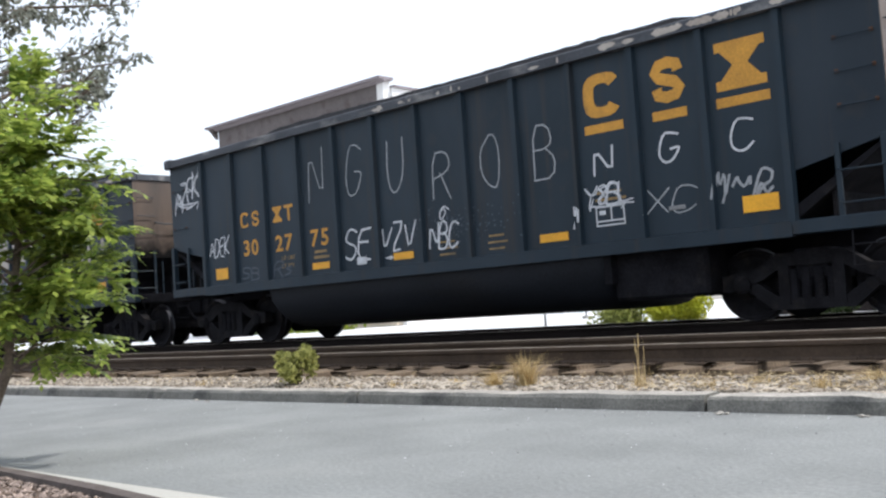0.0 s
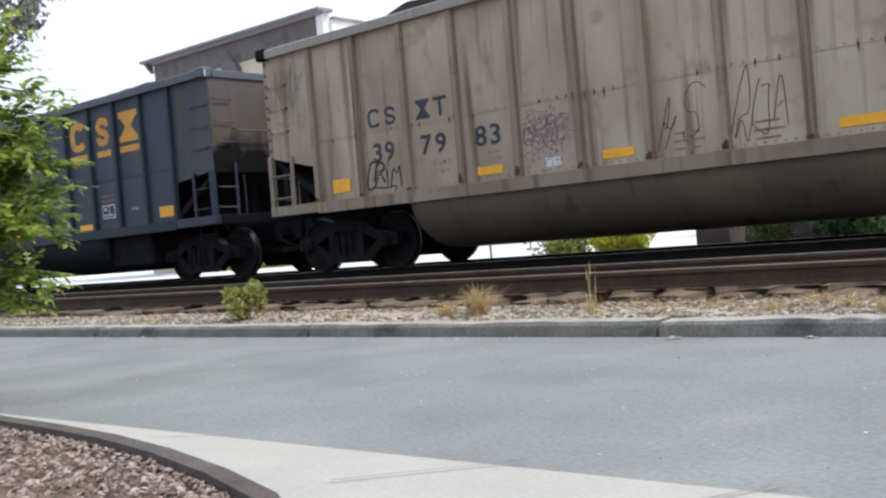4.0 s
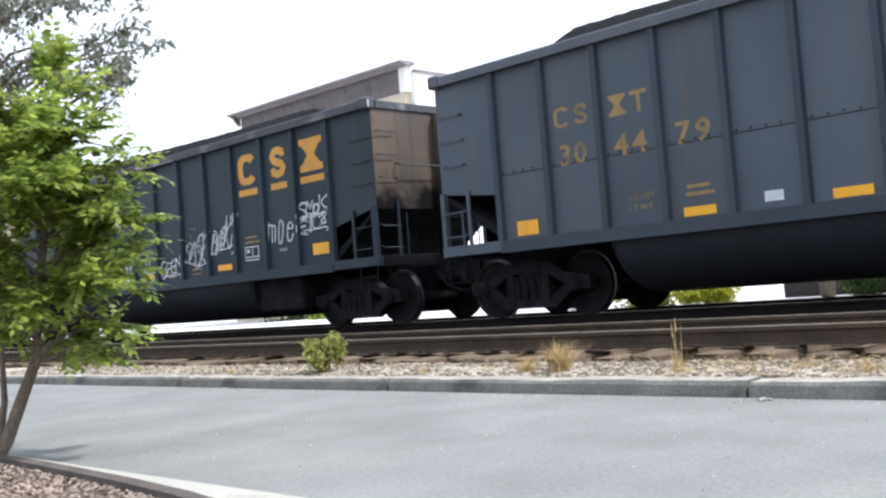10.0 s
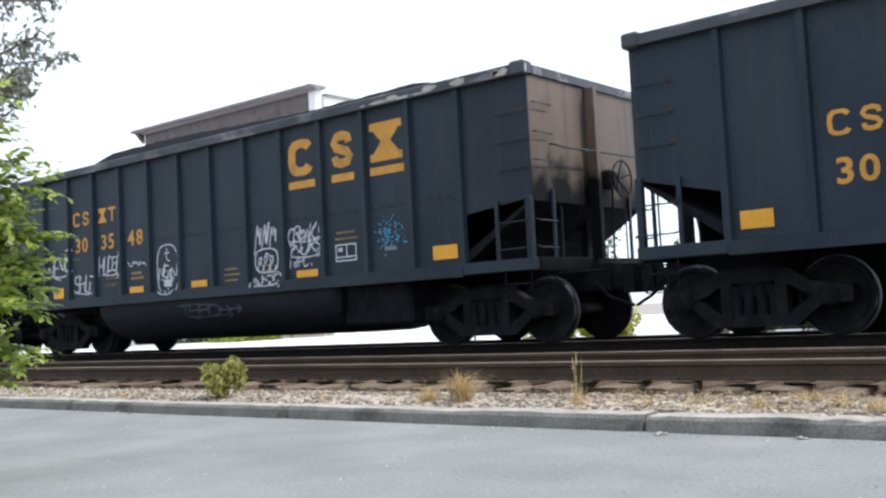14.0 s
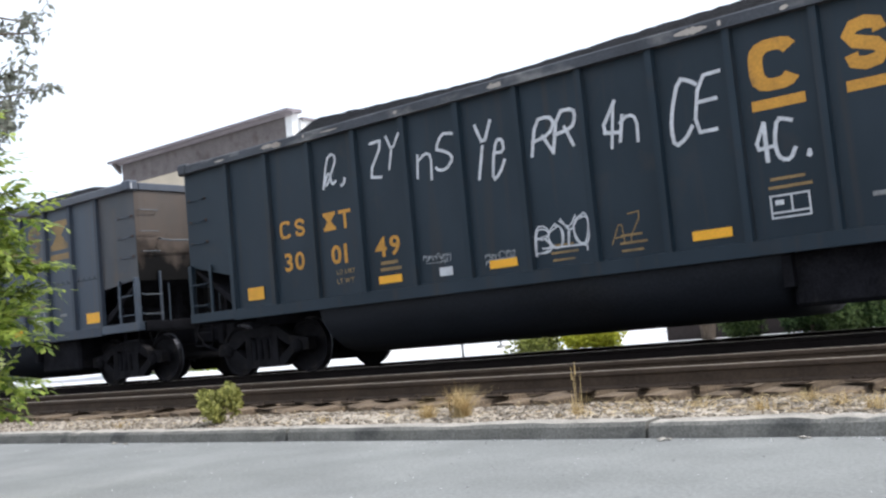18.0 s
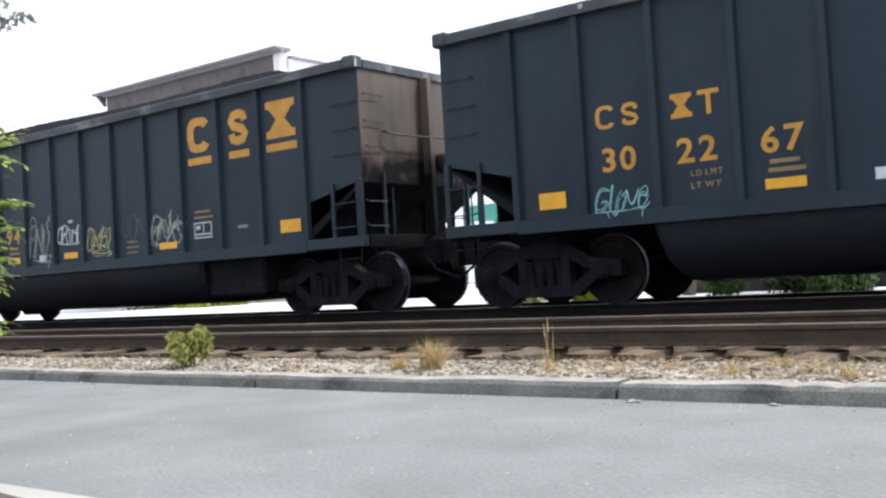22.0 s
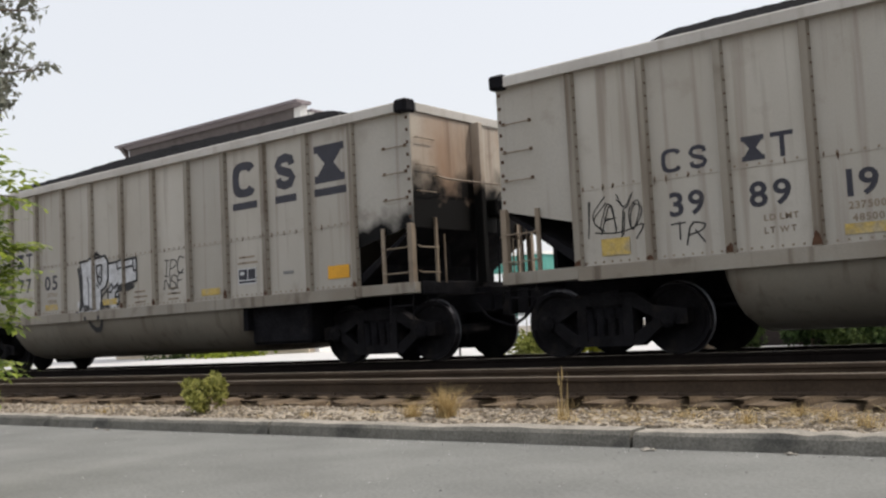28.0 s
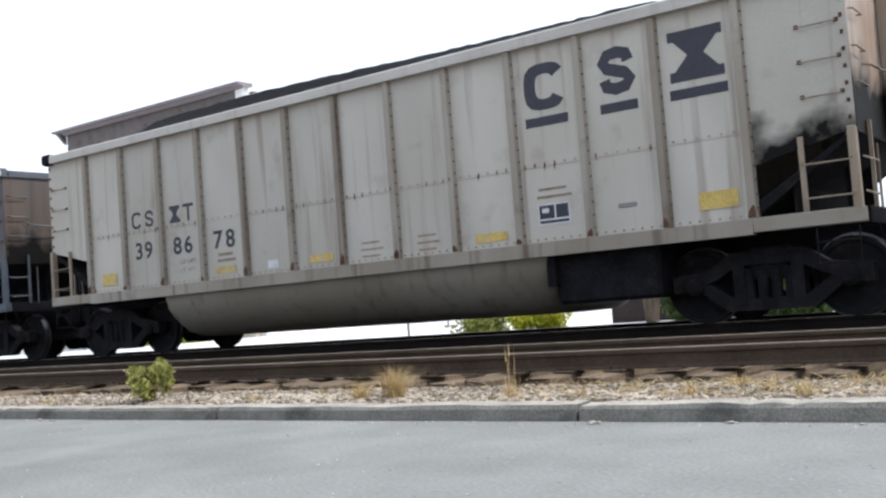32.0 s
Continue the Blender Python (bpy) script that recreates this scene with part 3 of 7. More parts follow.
def rails():
    foot, web, head, h = 0.068, 0.009, 0.036, 0.155
    pr = [(-foot, 0), (foot, 0), (foot, 0.012), (web, 0.028), (web, h - 0.045), (head, h - 0.036), (head, h - 0.006), (0.028, h), (-0.028, h), (-head, h - 0.006), (-head, h - 0.036), (-web, h - 0.045), (-web, 0.028), (-foot, 0.012)]
    for name, c in (("near_track", TRACK_NEAR), ("far_track", TRACK_FAR)):
        for s in (-1, 1):
            r = tagged(thing("rail", 0, c + s * 0.7525, RAIL - h), "rusty brown steel rail with a worn bright head", "rail", "rails of the two tracks", kind="structure")
            part("rail_bar", extrude(pr, "x", -300, 120), "rust" if c == TRACK_NEAR else "rustshadow", r)
            part("rail_head", box(-300, 120, -0.027, 0.027, h - 0.002, h + 0.003), "railtop", r, "bright worn running surface")
    rnd = random.Random(3)
    for c, x0, x1, tone in ((TRACK_NEAR, -44.7, 9, 1), (TRACK_FAR, -31, 9, 0)):
        deck = tagged(thing("cross_ties"), "weathered split timber cross ties under the rails", "cross ties", kind="structure")
        meshes = []
        for k in range(4):
            b = box(-0.115, 0.115, -1.30, 1.30, -0.15, 0.0, 0.012)
            for v in b.verts:
                v.co += Vector((rnd.uniform(-0.012, 0.012), rnd.uniform(-0.045, 0.045), rnd.uniform(-0.016, 0.010)))
            meshes.append(b)
        protos = []
        x, i = x0, 0
        while x < x1:
            m = pose(x + rnd.uniform(-0.03, 0.03), c + rnd.uniform(-0.09, 0.09), RAIL - 0.168 + rnd.uniform(-0.03, 0.002), 0, rnd.uniform(-0.8, 0.8), rnd.uniform(-2.5, 2.5))
            if i < 4:
                o = part("tie", meshes[i], "tie" if tone else "shadowtie", deck)
                o.matrix_basis = m
                protos.append(o)
            else:
                again(protos[rnd.randrange(4)], deck, m)
            x += 0.46
            i += 1
    plates = tagged(thing("tie_plates"), "rusty steel tie plates and spikes along the near rail", "tie plates", kind="structure")
    p0 = None
    x = -20.7
    while x < 4:
        m = pose(x, TRACK_NEAR - 0.7525, RAIL - 0.168)
        if p0 is None:
            b = box(-0.09, 0.09, -0.15, 0.13, 0, 0.014, 0.003)
            for sx, sy in ((-0.05, -0.085), (0.05, -0.085)):
                b2 = rod([(sx, sy, 0.01), (sx, sy, 0.04)], 0.012, 6, b)
            p0 = part("tie_plate", b, "rust", plates)
            p0.matrix_basis = m
        else:
            again(p0, plates, m)
        x += 0.46


rails()

# ---- coal cars ----
# Car space: x from the rear corner forward, y across (near side negative), z up from the rail heads.
LONG = dict(side=14.47, end=1.17, bay=1.011, pitch=16.046, logo=9)
SHORT = dict(side=13.75, end=1.20, bay=0.9458, pitch=15.330, logo=8)
Y_SHEET, Y_RIB, Z_SILL, Z_RIB, Z_TOP = -1.53, -1.60, 1.02, 3.81, 3.963
BELLY = [(1.52, 1.10), (1.51, 0.94), (1.46, 0.74), (1.33, 0.54), (1.12, 0.37), (0.84, 0.28), (0.45, 0.245)]
RIB_HALF = 0.045


def rib_x(kind, k):
    return kind["end"] + k * kind["bay"]


def bay_mid(kind, k):
    return rib_x(kind, k) + kind["bay"] / 2


def belly_y(z):
    for (y0, z0), (y1, z1) in zip(BELLY, BELLY[1:]):
        if z1 <= z <= z0:
            return -(y0 + (y1 - y0) * (z0 - z) / (z0 - z1)) - 0.006
    return -1.526


def clip_x(poly, x0, x1):
    """The part of a polygon of (x, z) between two uprights."""
    for edge, sign in ((x0, 1), (x1, -1)):
        out = []
        for a, b in zip(poly, poly[1:] + poly[:1]):
            ia, ib = (a[0] - edge) * sign >= 0, (b[0] - edge) * sign >= 0
            if ia:
                out.append(a)
            if ia != ib:
                f = (edge - a[0]) / (b[0] - a[0])
                out.append((edge, a[1] + (b[1] - a[1]) * f))
        poly = out
        if len(poly) < 3:
            return []
    return poly


WELDED = ("owner_mark", "emblem_ring", "emblem_bend", "emblem_waist", "car_number", "load_limit", "light_weight", "flaked_patch", "scraped_patch", "rust_stain", "bare_spot", "paint_pool", "rubbed_spot", "sprayed_ring")
BANDS = [-9.0, 0.28, 0.37, 0.54, 0.74, 0.94, 1.02, 1.217, 9.0]


def decal(name, polys, material, car, kind, label="", lift=0.0, stuff=False):
    """Paint on the car's near side: polygons of (x, z) that follow sheet, ribs, sill and belly."""
    bm = bmesh.new()
    edges = [-1.0]
    for k in range(13):
        edges += [rib_x(kind, k) - RIB_HALF, rib_x(kind, k) + RIB_HALF]
    edges.append(kind["side"] + 1)
    for count, poly in enumerate(polys):
        poly = [tuple(p) for p in poly]
        out = -lift - (0 if name in WELDED else 0.0003 * (count % 13))
        low, high = min(p[1] for p in poly), max(p[1] for p in poly)
        for j, (z0, z1) in enumerate(zip(BANDS, BANDS[1:])):
            if z1 <= low or z0 >= high:
                continue
            strip = poly
            if low < z0 or high > z1:
                strip = [(x, z) for z, x in clip_x([(z, x) for x, z in poly], z0, z1)]
            if len(strip) < 3:
                continue
            lo, hi = min(p[0] for p in strip), max(p[0] for p in strip)
            for i, (a, b) in enumerate(zip(edges, edges[1:])):
                if b < lo or a > hi:
                    continue
                c = strip
                if j == len(BANDS) - 2:
                    c = clip_x(strip, a, b)
                elif not (a <= (lo + hi) / 2 < b):
                    continue
                if len(c) < 3:
                    continue
                vs = []
                for x, z in c:
                    if j < len(BANDS) - 3:
                        y = belly_y(z)
                    elif j == len(BANDS) - 3:
                        y = -1.609
                    else:
                        y = (Y_RIB if i % 2 else Y_SHEET) - 0.004
                        if x < kind["end"] or x > kind["side"] - kind["end"]:
                            y -= 0.007
                    vs.append(bm.verts.new((x, y + out, z)))
                try:
                    bm.faces.new(vs)
                except ValueError:
                    pass
    if name in WELDED:
        bmesh.ops.remove_doubles(bm, verts=bm.verts[:], dist=0.0008)
    for f in bm.faces:
        f.normal_update()
        if f.normal.y > 0:
            f.normal_flip()
    o = part(name, bm, material, car, label)
    if stuff:
        o["kind"] = "stuff"
    return o


def rect(x, z, w, h, lean=0.0):
    return [(x - w / 2, z - h / 2), (x + w / 2, z - h / 2), (x + w / 2 + lean, z + h / 2), (x - w / 2 + lean, z + h / 2)]


def ribbon(points, w):
    """Quads along a sprayed line of (x, z)."""
    out = []
    for (x0, z0), (x1, z1) in zip(points, points[1:]):
        d = math.hypot(x1 - x0, z1 - z0) or 1e-6
        ux, uz = (x1 - x0) / d, (z1 - z0) / d
        e = w * 0.35
        nx, nz = -uz * w / 2, ux * w / 2
        out.append([(x0 - ux * e + nx, z0 - uz * e + nz), (x0 - ux * e - nx, z0 - uz * e - nz), (x1 + ux * e - nx, z1 + uz * e - nz), (x1 + ux * e + nx, z1 + uz * e + nz)])
    return out


DIGITS = {}


def digit(ch):
    """Triangles of a character of the built-in font, 1 high, as (x, z) triples, and its width."""
    if ch not in DIGITS:
        cu = bpy.data.curves.new("glyph", "FONT")
        cu.body, cu.size, cu.fill_mode, cu.resolution_u, cu.offset = ch, 1.0, "FRONT", 3, 0.022
        o = bpy.data.objects.new("glyph", cu)
        me = o.to_mesh()
        me.calc_loop_triangles()
        v = [(p.co.x, p.co.y) for p in me.vertices]
        tris = [[v[i] for i in t.vertices] for t in me.loop_triangles]
        lo, hi = min(p[0] for p in v), max(p[0] for p in v)
        bot, top = min(p[1] for p in v), max(p[1] for p in v)
        if ch == ".":
            top = bot + (top - bot) * 6
        DIGITS[ch] = ([[((x - lo) / (top - bot), (z - bot) / (top - bot)) for x, z in t] for t in tris], (hi - lo) / (top - bot))
        o.to_mesh_clear()
        bpy.data.objects.remove(o)
        bpy.data.curves.remove(cu)
    return DIGITS[ch]


def words(text, x, z, h, gap=0.16, widen=1.0, bold=0.0):
    """The characters of a text, centred at x, standing on z."""
    wide = sum(digit(c)[1] * widen + gap if c != " " else 0.4 for c in text) - gap
    at, polys = x - wide * h / 2, []
    for c in text:
        if c == " ":
            at += 0.4 * h
            continue
        tris, w = digit(c)
        for t in tris:
            q = [(at + px * h * widen, z + pz * h) for px, pz in t]
            polys.append(q)
            if bold:
                polys.append([(px + bold, pz) for px, pz in q])
                polys.append([(px, pz + bold) for px, pz in q])
        at += (w * widen + gap) * h
    return polys


def ring(x, z, w, h, t, cut=False):
    """A thick rounded frame, closed or open towards the front."""
    n = 20
    out, polys = [], []
    for i in range(n):
        a0, a1 = math.tau * i / n, math.tau * (i + 1) / n
        if cut and (a0 < 0.62 or a1 > math.tau - 0.62):
            continue
        q = []
        for a, s in ((a0, 1), (a1, 1), (a1, 0), (a0, 0)):
            rx, rz = w / 2 - (0 if s else t), h / 2 - (0 if s else t * 0.85)
            ca, sa = math.cos(a), math.sin(a)
            k = (abs(ca) ** 3.2 + abs(sa) ** 3.2) ** (-1 / 3.2)
            q.append((x + rx * ca * k, z + rz * sa * k))
        polys.append(q)
    return polys


def open_ring(x, z, w, h, t):
    return ring(x, z, w, h, t, True)


def strip(points, w):
    """Quads along a bent bar of one width, mitred at its corners."""
    side = []
    for i, p in enumerate(points):
        a, b = points[max(0, i - 1)], points[min(len(points) - 1, i + 1)]
        d = math.hypot(b[0] - a[0], b[1] - a[1]) or 1e-6
        nx, nz = -(b[1] - a[1]) / d * w / 2, (b[0] - a[0]) / d * w / 2
        side.append(((p[0] + nx, p[1] + nz), (p[0] - nx, p[1] - nz)))
    return [[p[0], p[1], q[1], q[0]] for p, q in zip(side, side[1:])]


def bend(x, z, w, h, t):
    """A bar bent twice, as quads."""
    u, v = w - t, h - t
    path = [(0.46, 0.22), (0.40, 0.42), (0.05, 0.50), (-0.33, 0.45), (-0.50, 0.25), (-0.34, 0.08), (0.32, -0.09), (0.50, -0.26), (0.33, -0.45), (-0.05, -0.50), (-0.40, -0.42), (-0.46, -0.22)]
    return strip([(x + u * a, z + v * b) for a, b in path], t)


def waist(x, z, w, h):
    """A slab narrowed at the middle."""
    t, g = h * 0.20, w * 0.15
    m, k = w * 0.40, h / 2 - t
    out = []
    for sz in (-1, 1):
        out.append([(x - w / 2, z + sz * k), (x - w / 2, z + sz * h / 2), (x + w / 2, z + sz * h / 2), (x + w / 2, z + sz * k)])
        out.append([(x - g, z), (x + g, z), (x + m, z + sz * k), (x - m, z + sz * k)])
    return out


def emblem(car, kind, material):
    """The three plain painted shapes and their bars high on the side."""
    k, z = kind["logo"], 3.26
    decal("emblem_ring", open_ring(bay_mid(kind, k), z, 0.60, 0.62, 0.17), material, car, kind)
    decal("emblem_bend", bend(bay_mid(kind, k + 1), z, 0.50, 0.62, 0.155), material, car, kind)
    decal("emblem_waist", waist(bay_mid(kind, k + 2), z, 0.66, 0.62), material, car, kind)
    for i, w in enumerate((0.62, 0.50, 0.70)):
        decal("emblem_bar", [rect(bay_mid(kind, k + i), 2.80, w, 0.125)], material, car, kind)


def small_print(x, z, w, rows, material, car, kind, h=0.05):
    decal("small_print", [rect(x + (i % 2) * 0.02, z - i * 0.10, w * (0.8 + 0.2 * (i % 2)), h) for i in range(rows)], material, car, kind, stuff=True)


def coal(car, kind, seed, rise):
    rnd = np.random.RandomState(seed)
    n, m = 110, 17
    L = kind["side"]
    vs, fs = [], []
    hump = sum(rnd.uniform(0.01, 0.04) * np.sin(np.linspace(0, rnd.uniform(3, 12), n) + rnd.rand() * 6) for _ in range(4))
    a, b = rnd.uniform(0.7, 1.3), rnd.uniform(0.7, 1.3)
    for i in range(n):
        x = 0.12 + (L - 0.24) * i / (n - 1)
        e = min(1, max(0.0, min((x - a) / 1.5, (L - b - x) / 1.8)))
        e = e * e * (3 - 2 * e)
        for j in range(m):
            y = -1.44 + 2.88 * j / (m - 1)
            s = min(1, (1.44 - abs(y)) / 0.72)
            z = 3.80 + (1.13 * rise * (1 - 0.26 * x / L) + hump[i]) * e * s ** 0.8 + rnd.uniform(-0.010, 0.010) * s
            vs.append((x, y, z))
    fs = [(i * m + j, (i + 1) * m + j, (i + 1) * m + j + 1, i * m + j + 1) for i in range(n - 1) for j in range(m - 1)]
    return part("coal_load", (vs, [], fs), "coal", car, "heaped black coal")


def truck(car, x):
    t = new("truck")
    t.parent = car
    t.matrix_basis = pose(x, 0, 0)
    t.empty_display_size = 0.1
    top_p = [(-1.16, 0.38), (-1.16, 0.58), (-0.70, 0.64), (-0.42, 0.82), (0.42, 0.82), (0.70, 0.64), (1.16, 0.58), (1.16, 0.38), (0.98, 0.38), (0.60, 0.52), (0.36, 0.66), (-0.36, 0.66), (-0.60, 0.52), (-0.98, 0.38)]
    low_p = [(-0.90, 0.44), (-0.50, 0.13), (0.50, 0.13), (0.90, 0.44), (0.70, 0.47), (0.40, 0.27), (-0.40, 0.27), (-0.70, 0.47)]
    for s in (-1, 1):
        b = extrude(top_p, "y", s * 1.0 - 0.09, s * 1.0 + 0.09)
        extrude(low_p, "y", s * 1.0 - 0.08, s * 1.0 + 0.08, b)
        for c in (-0.34, 0.34):
            box(c - 0.07, c + 0.07, s * 1.0 - 0.10, s * 1.0 + 0.10, 0.20, 0.70, bm=b)
        part("side_frame", b, "steel", t)
        for i in range(4):
            part("spring", rod([(-0.24 + i * 0.16, s * 1.03, 0.25), (-0.24 + i * 0.16, s * 1.03, 0.62)], 0.068, 8), "black", t)
        for w in (-0.89, 0.89):
            part("bearing_cap", lathe([(0, 0.12), (0.03, 0.12), (0.07, 0.07)], pose(w, s * 1.09, 0.46, 0, 0, 180 if s < 0 else 0), 10), "steel", t)
    part("bolster", box(-0.22, 0.22, -1.05, 1.05, 0.48, 0.86, 0.03), "black", t)
    for w in (-0.89, 0.89):
        b = bmesh.new()
        for s in (-1, 1):
            lathe([(0.68, 0.10), (0.69, 0.38), (0.70, 0.44), (0.715, 0.485), (0.735, 0.485), (0.74, 0.46), (0.83, 0.452), (0.832, 0.40), (0.80, 0.37), (0.80, 0.15), (0.85, 0.13), (0.85, 0.09)], pose(0, 0, 0, 0, 0, 180 if s < 0 else 0), 28, b)
        lathe([(-0.72, 0.085), (0.72, 0.085)], Matrix.Identity(4), 10, b)
        # spoke-like casting marks that show the turning
        for k in range(3):
            a = k * math.tau / 3
            for s in (-1, 1):
                box(0.26 * math.cos(a) - 0.03, 0.26 * math.cos(a) + 0.03, s * 0.803 - 0.006, s * 0.803 + 0.006, 0.26 * math.sin(a) - 0.03, 0.26 * math.sin(a) + 0.03, bm=b)
        wheel = part("wheelset", b, "steel", t)
        wheel.data.materials.append(M["tread"])
        for p in wheel.data.polygons:
            c = p.center
            if 0.435 < math.hypot(c.x, c.z) < 0.475 and 0.735 < abs(c.y) < 0.84:
                p.material_index = 1
        wheel.matrix_basis = pose(w, 0, 0.452)
    return t


def end_gear(car, kind, front, sheet_paint, paint, chord, steel):
    """Open platform, posts, ladders, grab irons, coupler and hose at one end."""
    L, e = kind["side"], kind["end"]

    def X(d):
        return L - d if front else d

    def bx(d0, d1, *rest):
        a, b = sorted((X(d0), X(d1)))
        return box(a, b, *rest)

    z0, z1 = (1.80, 2.08) if kind is LONG else (1.92, 2.06)
    pts = [(X(0.0), z1), (X(e - 0.01), z0), (X(e - 0.01), Z_RIB), (X(0.0), Z_RIB)]
    for s in (-1, 1):
        y = s * 1.53
        part("end_panel", extrude(pts, "y", y - 0.006, y + 0.006), sheet_paint, car)
        part("corner_post", bx(0.0, 0.09, min(s * 1.50, s * 1.60), max(s * 1.50, s * 1.60), 1.12, z1 + 0.02, 0.008), paint, car)
    part("end_wall", bx(-0.006, 0.012, -1.52, 1.52, z1 - 0.04, Z_RIB), steel, car, "sooty rust-stained end plate")
    part("slope_sheet", extrude([(X(0.02), z1), (X(0.02), z1 - 0.05), (X(e + 0.12), 1.12), (X(e + 0.12), 1.30)], "y", -1.50, 1.50), "black", car)
    edge = "white_rib" if chord == "whitechord" else "whiterib" if chord in ("whitechord", "tanchord") else paint
    part("platform_sill", bx(-0.02, e, -1.60, -1.46, 1.04, 1.21, 0.01), edge, car)
    part("platform_sill", bx(-0.02, e, 1.46, 1.60, 1.04, 1.21, 0.01), edge, car)
    part("end_sill", bx(-0.05, 0.10, -1.46, 1.46, 1.02, 1.22, 0.01), "black", car)
    part("draft_sill", bx(-0.35, 3.0, -0.20, 0.20, 0.72, 1.12, 0.01), "black", car)
    part("end_bulkhead", bx(0.72, 0.75, -1.40, 1.40, 1.12, 1.62), "black", car)
    part("end_post", bx(-0.17, -0.008, -0.055, 0.055, 1.20, Z_RIB, 0.01), steel, car, "sooty post down the middle of the end")
    part("bulkhead_post", bx(0.30, 0.42, -0.45, -0.33, 1.15, 1.98), "black", car)
    part("bulkhead_post", bx(0.30, 0.42, 0.33, 0.45, 1.15, 1.98), "black", car)
    part("ladder_stile", bx(0.55, 0.61, -1.585, -1.555, 1.18, 2.06), paint, car)
    rungs = [rod([(X(0.06), -1.60, z), (X(0.08), -1.645, z - 0.03), (X(0.54), -1.645, z - 0.03), (X(0.58), -1.60, z)], 0.012) for z in (1.38, 1.76)]
    for b in rungs:
        part("ladder_rung", b, paint, car)
    for z in (2.60, 3.00, 3.42):
        part("end_grab_iron", rod([(X(0.0), -1.44, z), (X(-0.06), -1.43, z - 0.01), (X(-0.06), -1.04, z - 0.01), (X(0.0), -1.03, z)], 0.010), paint, car)
    for z in (2.50, 2.90, 3.30):
        for d in (0.10, 0.52):
            part("grab_bolt", bx(d - 0.022, d + 0.022, -1.548, -1.536, z - 0.022, z + 0.022), "rustfoot", car)
        part("grab_iron", rod([(X(0.10), -1.535, z), (X(0.10), -1.60, z - 0.02), (X(0.52), -1.60, z - 0.02), (X(0.52), -1.535, z)], 0.009), paint, car)
    for z in (1.38, 1.76):
        part("end_rung", rod([(X(-0.03), -1.50, z), (X(-0.09), -1.48, z - 0.03), (X(-0.09), -1.08, z - 0.03), (X(-0.02), -1.06, z)], 0.012), paint, car)
    part("end_stile", bx(-0.05, -0.01, -1.09, -1.05, 1.2, 2.2), paint, car)
    part("end_stile", bx(-0.05, -0.01, 1.05, 1.09, 1.2, 2.2), paint, car)
    part("end_handrail", rod([(X(0.0), -1.02, 2.86), (X(-0.10), -1.02, 2.83), (X(-0.15), -0.86, 2.80), (X(-0.15), 1.2, 2.84), (X(-0.12), 1.44, 2.88), (X(0.0), 1.44, 2.90)], 0.015), paint, car)
    for y in (-0.9, 0.9):
        part("platform_rail", rod([(X(-0.05), y, 1.2), (X(-0.05), y, 1.95)], 0.014), paint, car)
    part("sill_step", rod([(X(0.06), -1.55, 1.10), (X(0.06), -1.57, 0.62), (X(0.50), -1.57, 0.62), (X(0.50), -1.55, 1.10)], 0.014), "steel", car)
    part("step_tread", rod([(X(0.06), -1.56, 0.86), (X(0.50), -1.56, 0.86)], 0.013), "steel", car)
    sgn = 1 if front else -1
    b = box(min(X(-0.20), X(-0.62)), max(X(-0.20), X(-0.62)), -0.13, 0.13, 0.74, 1.0, 0.02)
    part("coupler_shank", b, "black", car)
    half = (kind["pitch"] - kind["side"]) / 2
    kn = [(X(-0.55), -0.20), (X(-half + 0.06), -0.22), (X(-half), -0.05), (X(-half + 0.05), 0.02), (X(-half - 0.05), 0.10), (X(-half + 0.02), 0.24), (X(-0.60), 0.22)]
    part("coupler_head", extrude(kn, "z", 0.66, 1.08), "steel", car)
    part("air_hose", rod([(X(-0.25), -0.45, 0.86), (X(-0.45), -0.42, 0.62), (X(-half + 0.02), -0.30, 0.48)], 0.024, 7), "black", car)
    part("uncoupling_lever", rod([(X(-0.12), -1.45, 1.00), (X(-0.16), -1.42, 0.78), (X(-0.20), -1.30, 0.98), (X(-0.30), -0.20, 1.02)], 0.013), "endtan", car)
    if front:
        b = bmesh.new()
        rod([(X(-0.30), 0.42 + 0.28 * math.cos(k * math.tau / 16), 2.42 + 0.28 * math.sin(k * math.tau / 16)) for k in range(17)], 0.013, 5, b)
        for k in range(5):
            a = k * math.tau / 5 + 0.3
            rod([(X(-0.22), 0.42, 2.42), (X(-0.30), 0.42 + 0.28 * math.cos(a), 2.42 + 0.28 * math.sin(a))], 0.010, 5, b)
        part("brake_wheel", b, "steel", car)
        part("brake_housing", box(X(-0.01), X(-0.20), 0.28, 0.56, 2.28, 2.58, 0.03), steel, car)
        part("brake_rod", rod([(X(-0.12), 0.42, 2.3), (X(-0.10), 0.40, 1.2)], 0.018), "black", car)
    part("chord_corner", bx(-0.045, 0.20, -1.66, -1.42, Z_RIB - 0.02, Z_TOP + 0.034, 0.03), "black" if chord in ("whitechord", "tanchord") else chord, car, "bulky top corner casting")
    if chord not in ("whitechord", "tanchord"):
        part("corner_slot", bx(-0.048, -0.040, -1.60, -1.575, Z_RIB + 0.01, Z_TOP - 0.02), "stencil", car, "bright slot in the corner casting")
    part("chord_corner", bx(-0.035, 0.16, 1.52, 1.655, Z_RIB - 0.02, Z_TOP + 0.018, 0.02), chord, car)
    part("end_chord", bx(-0.04, 0.05, -1.42, 1.52, Z_RIB, Z_TOP - 0.01, 0.01), chord, car)


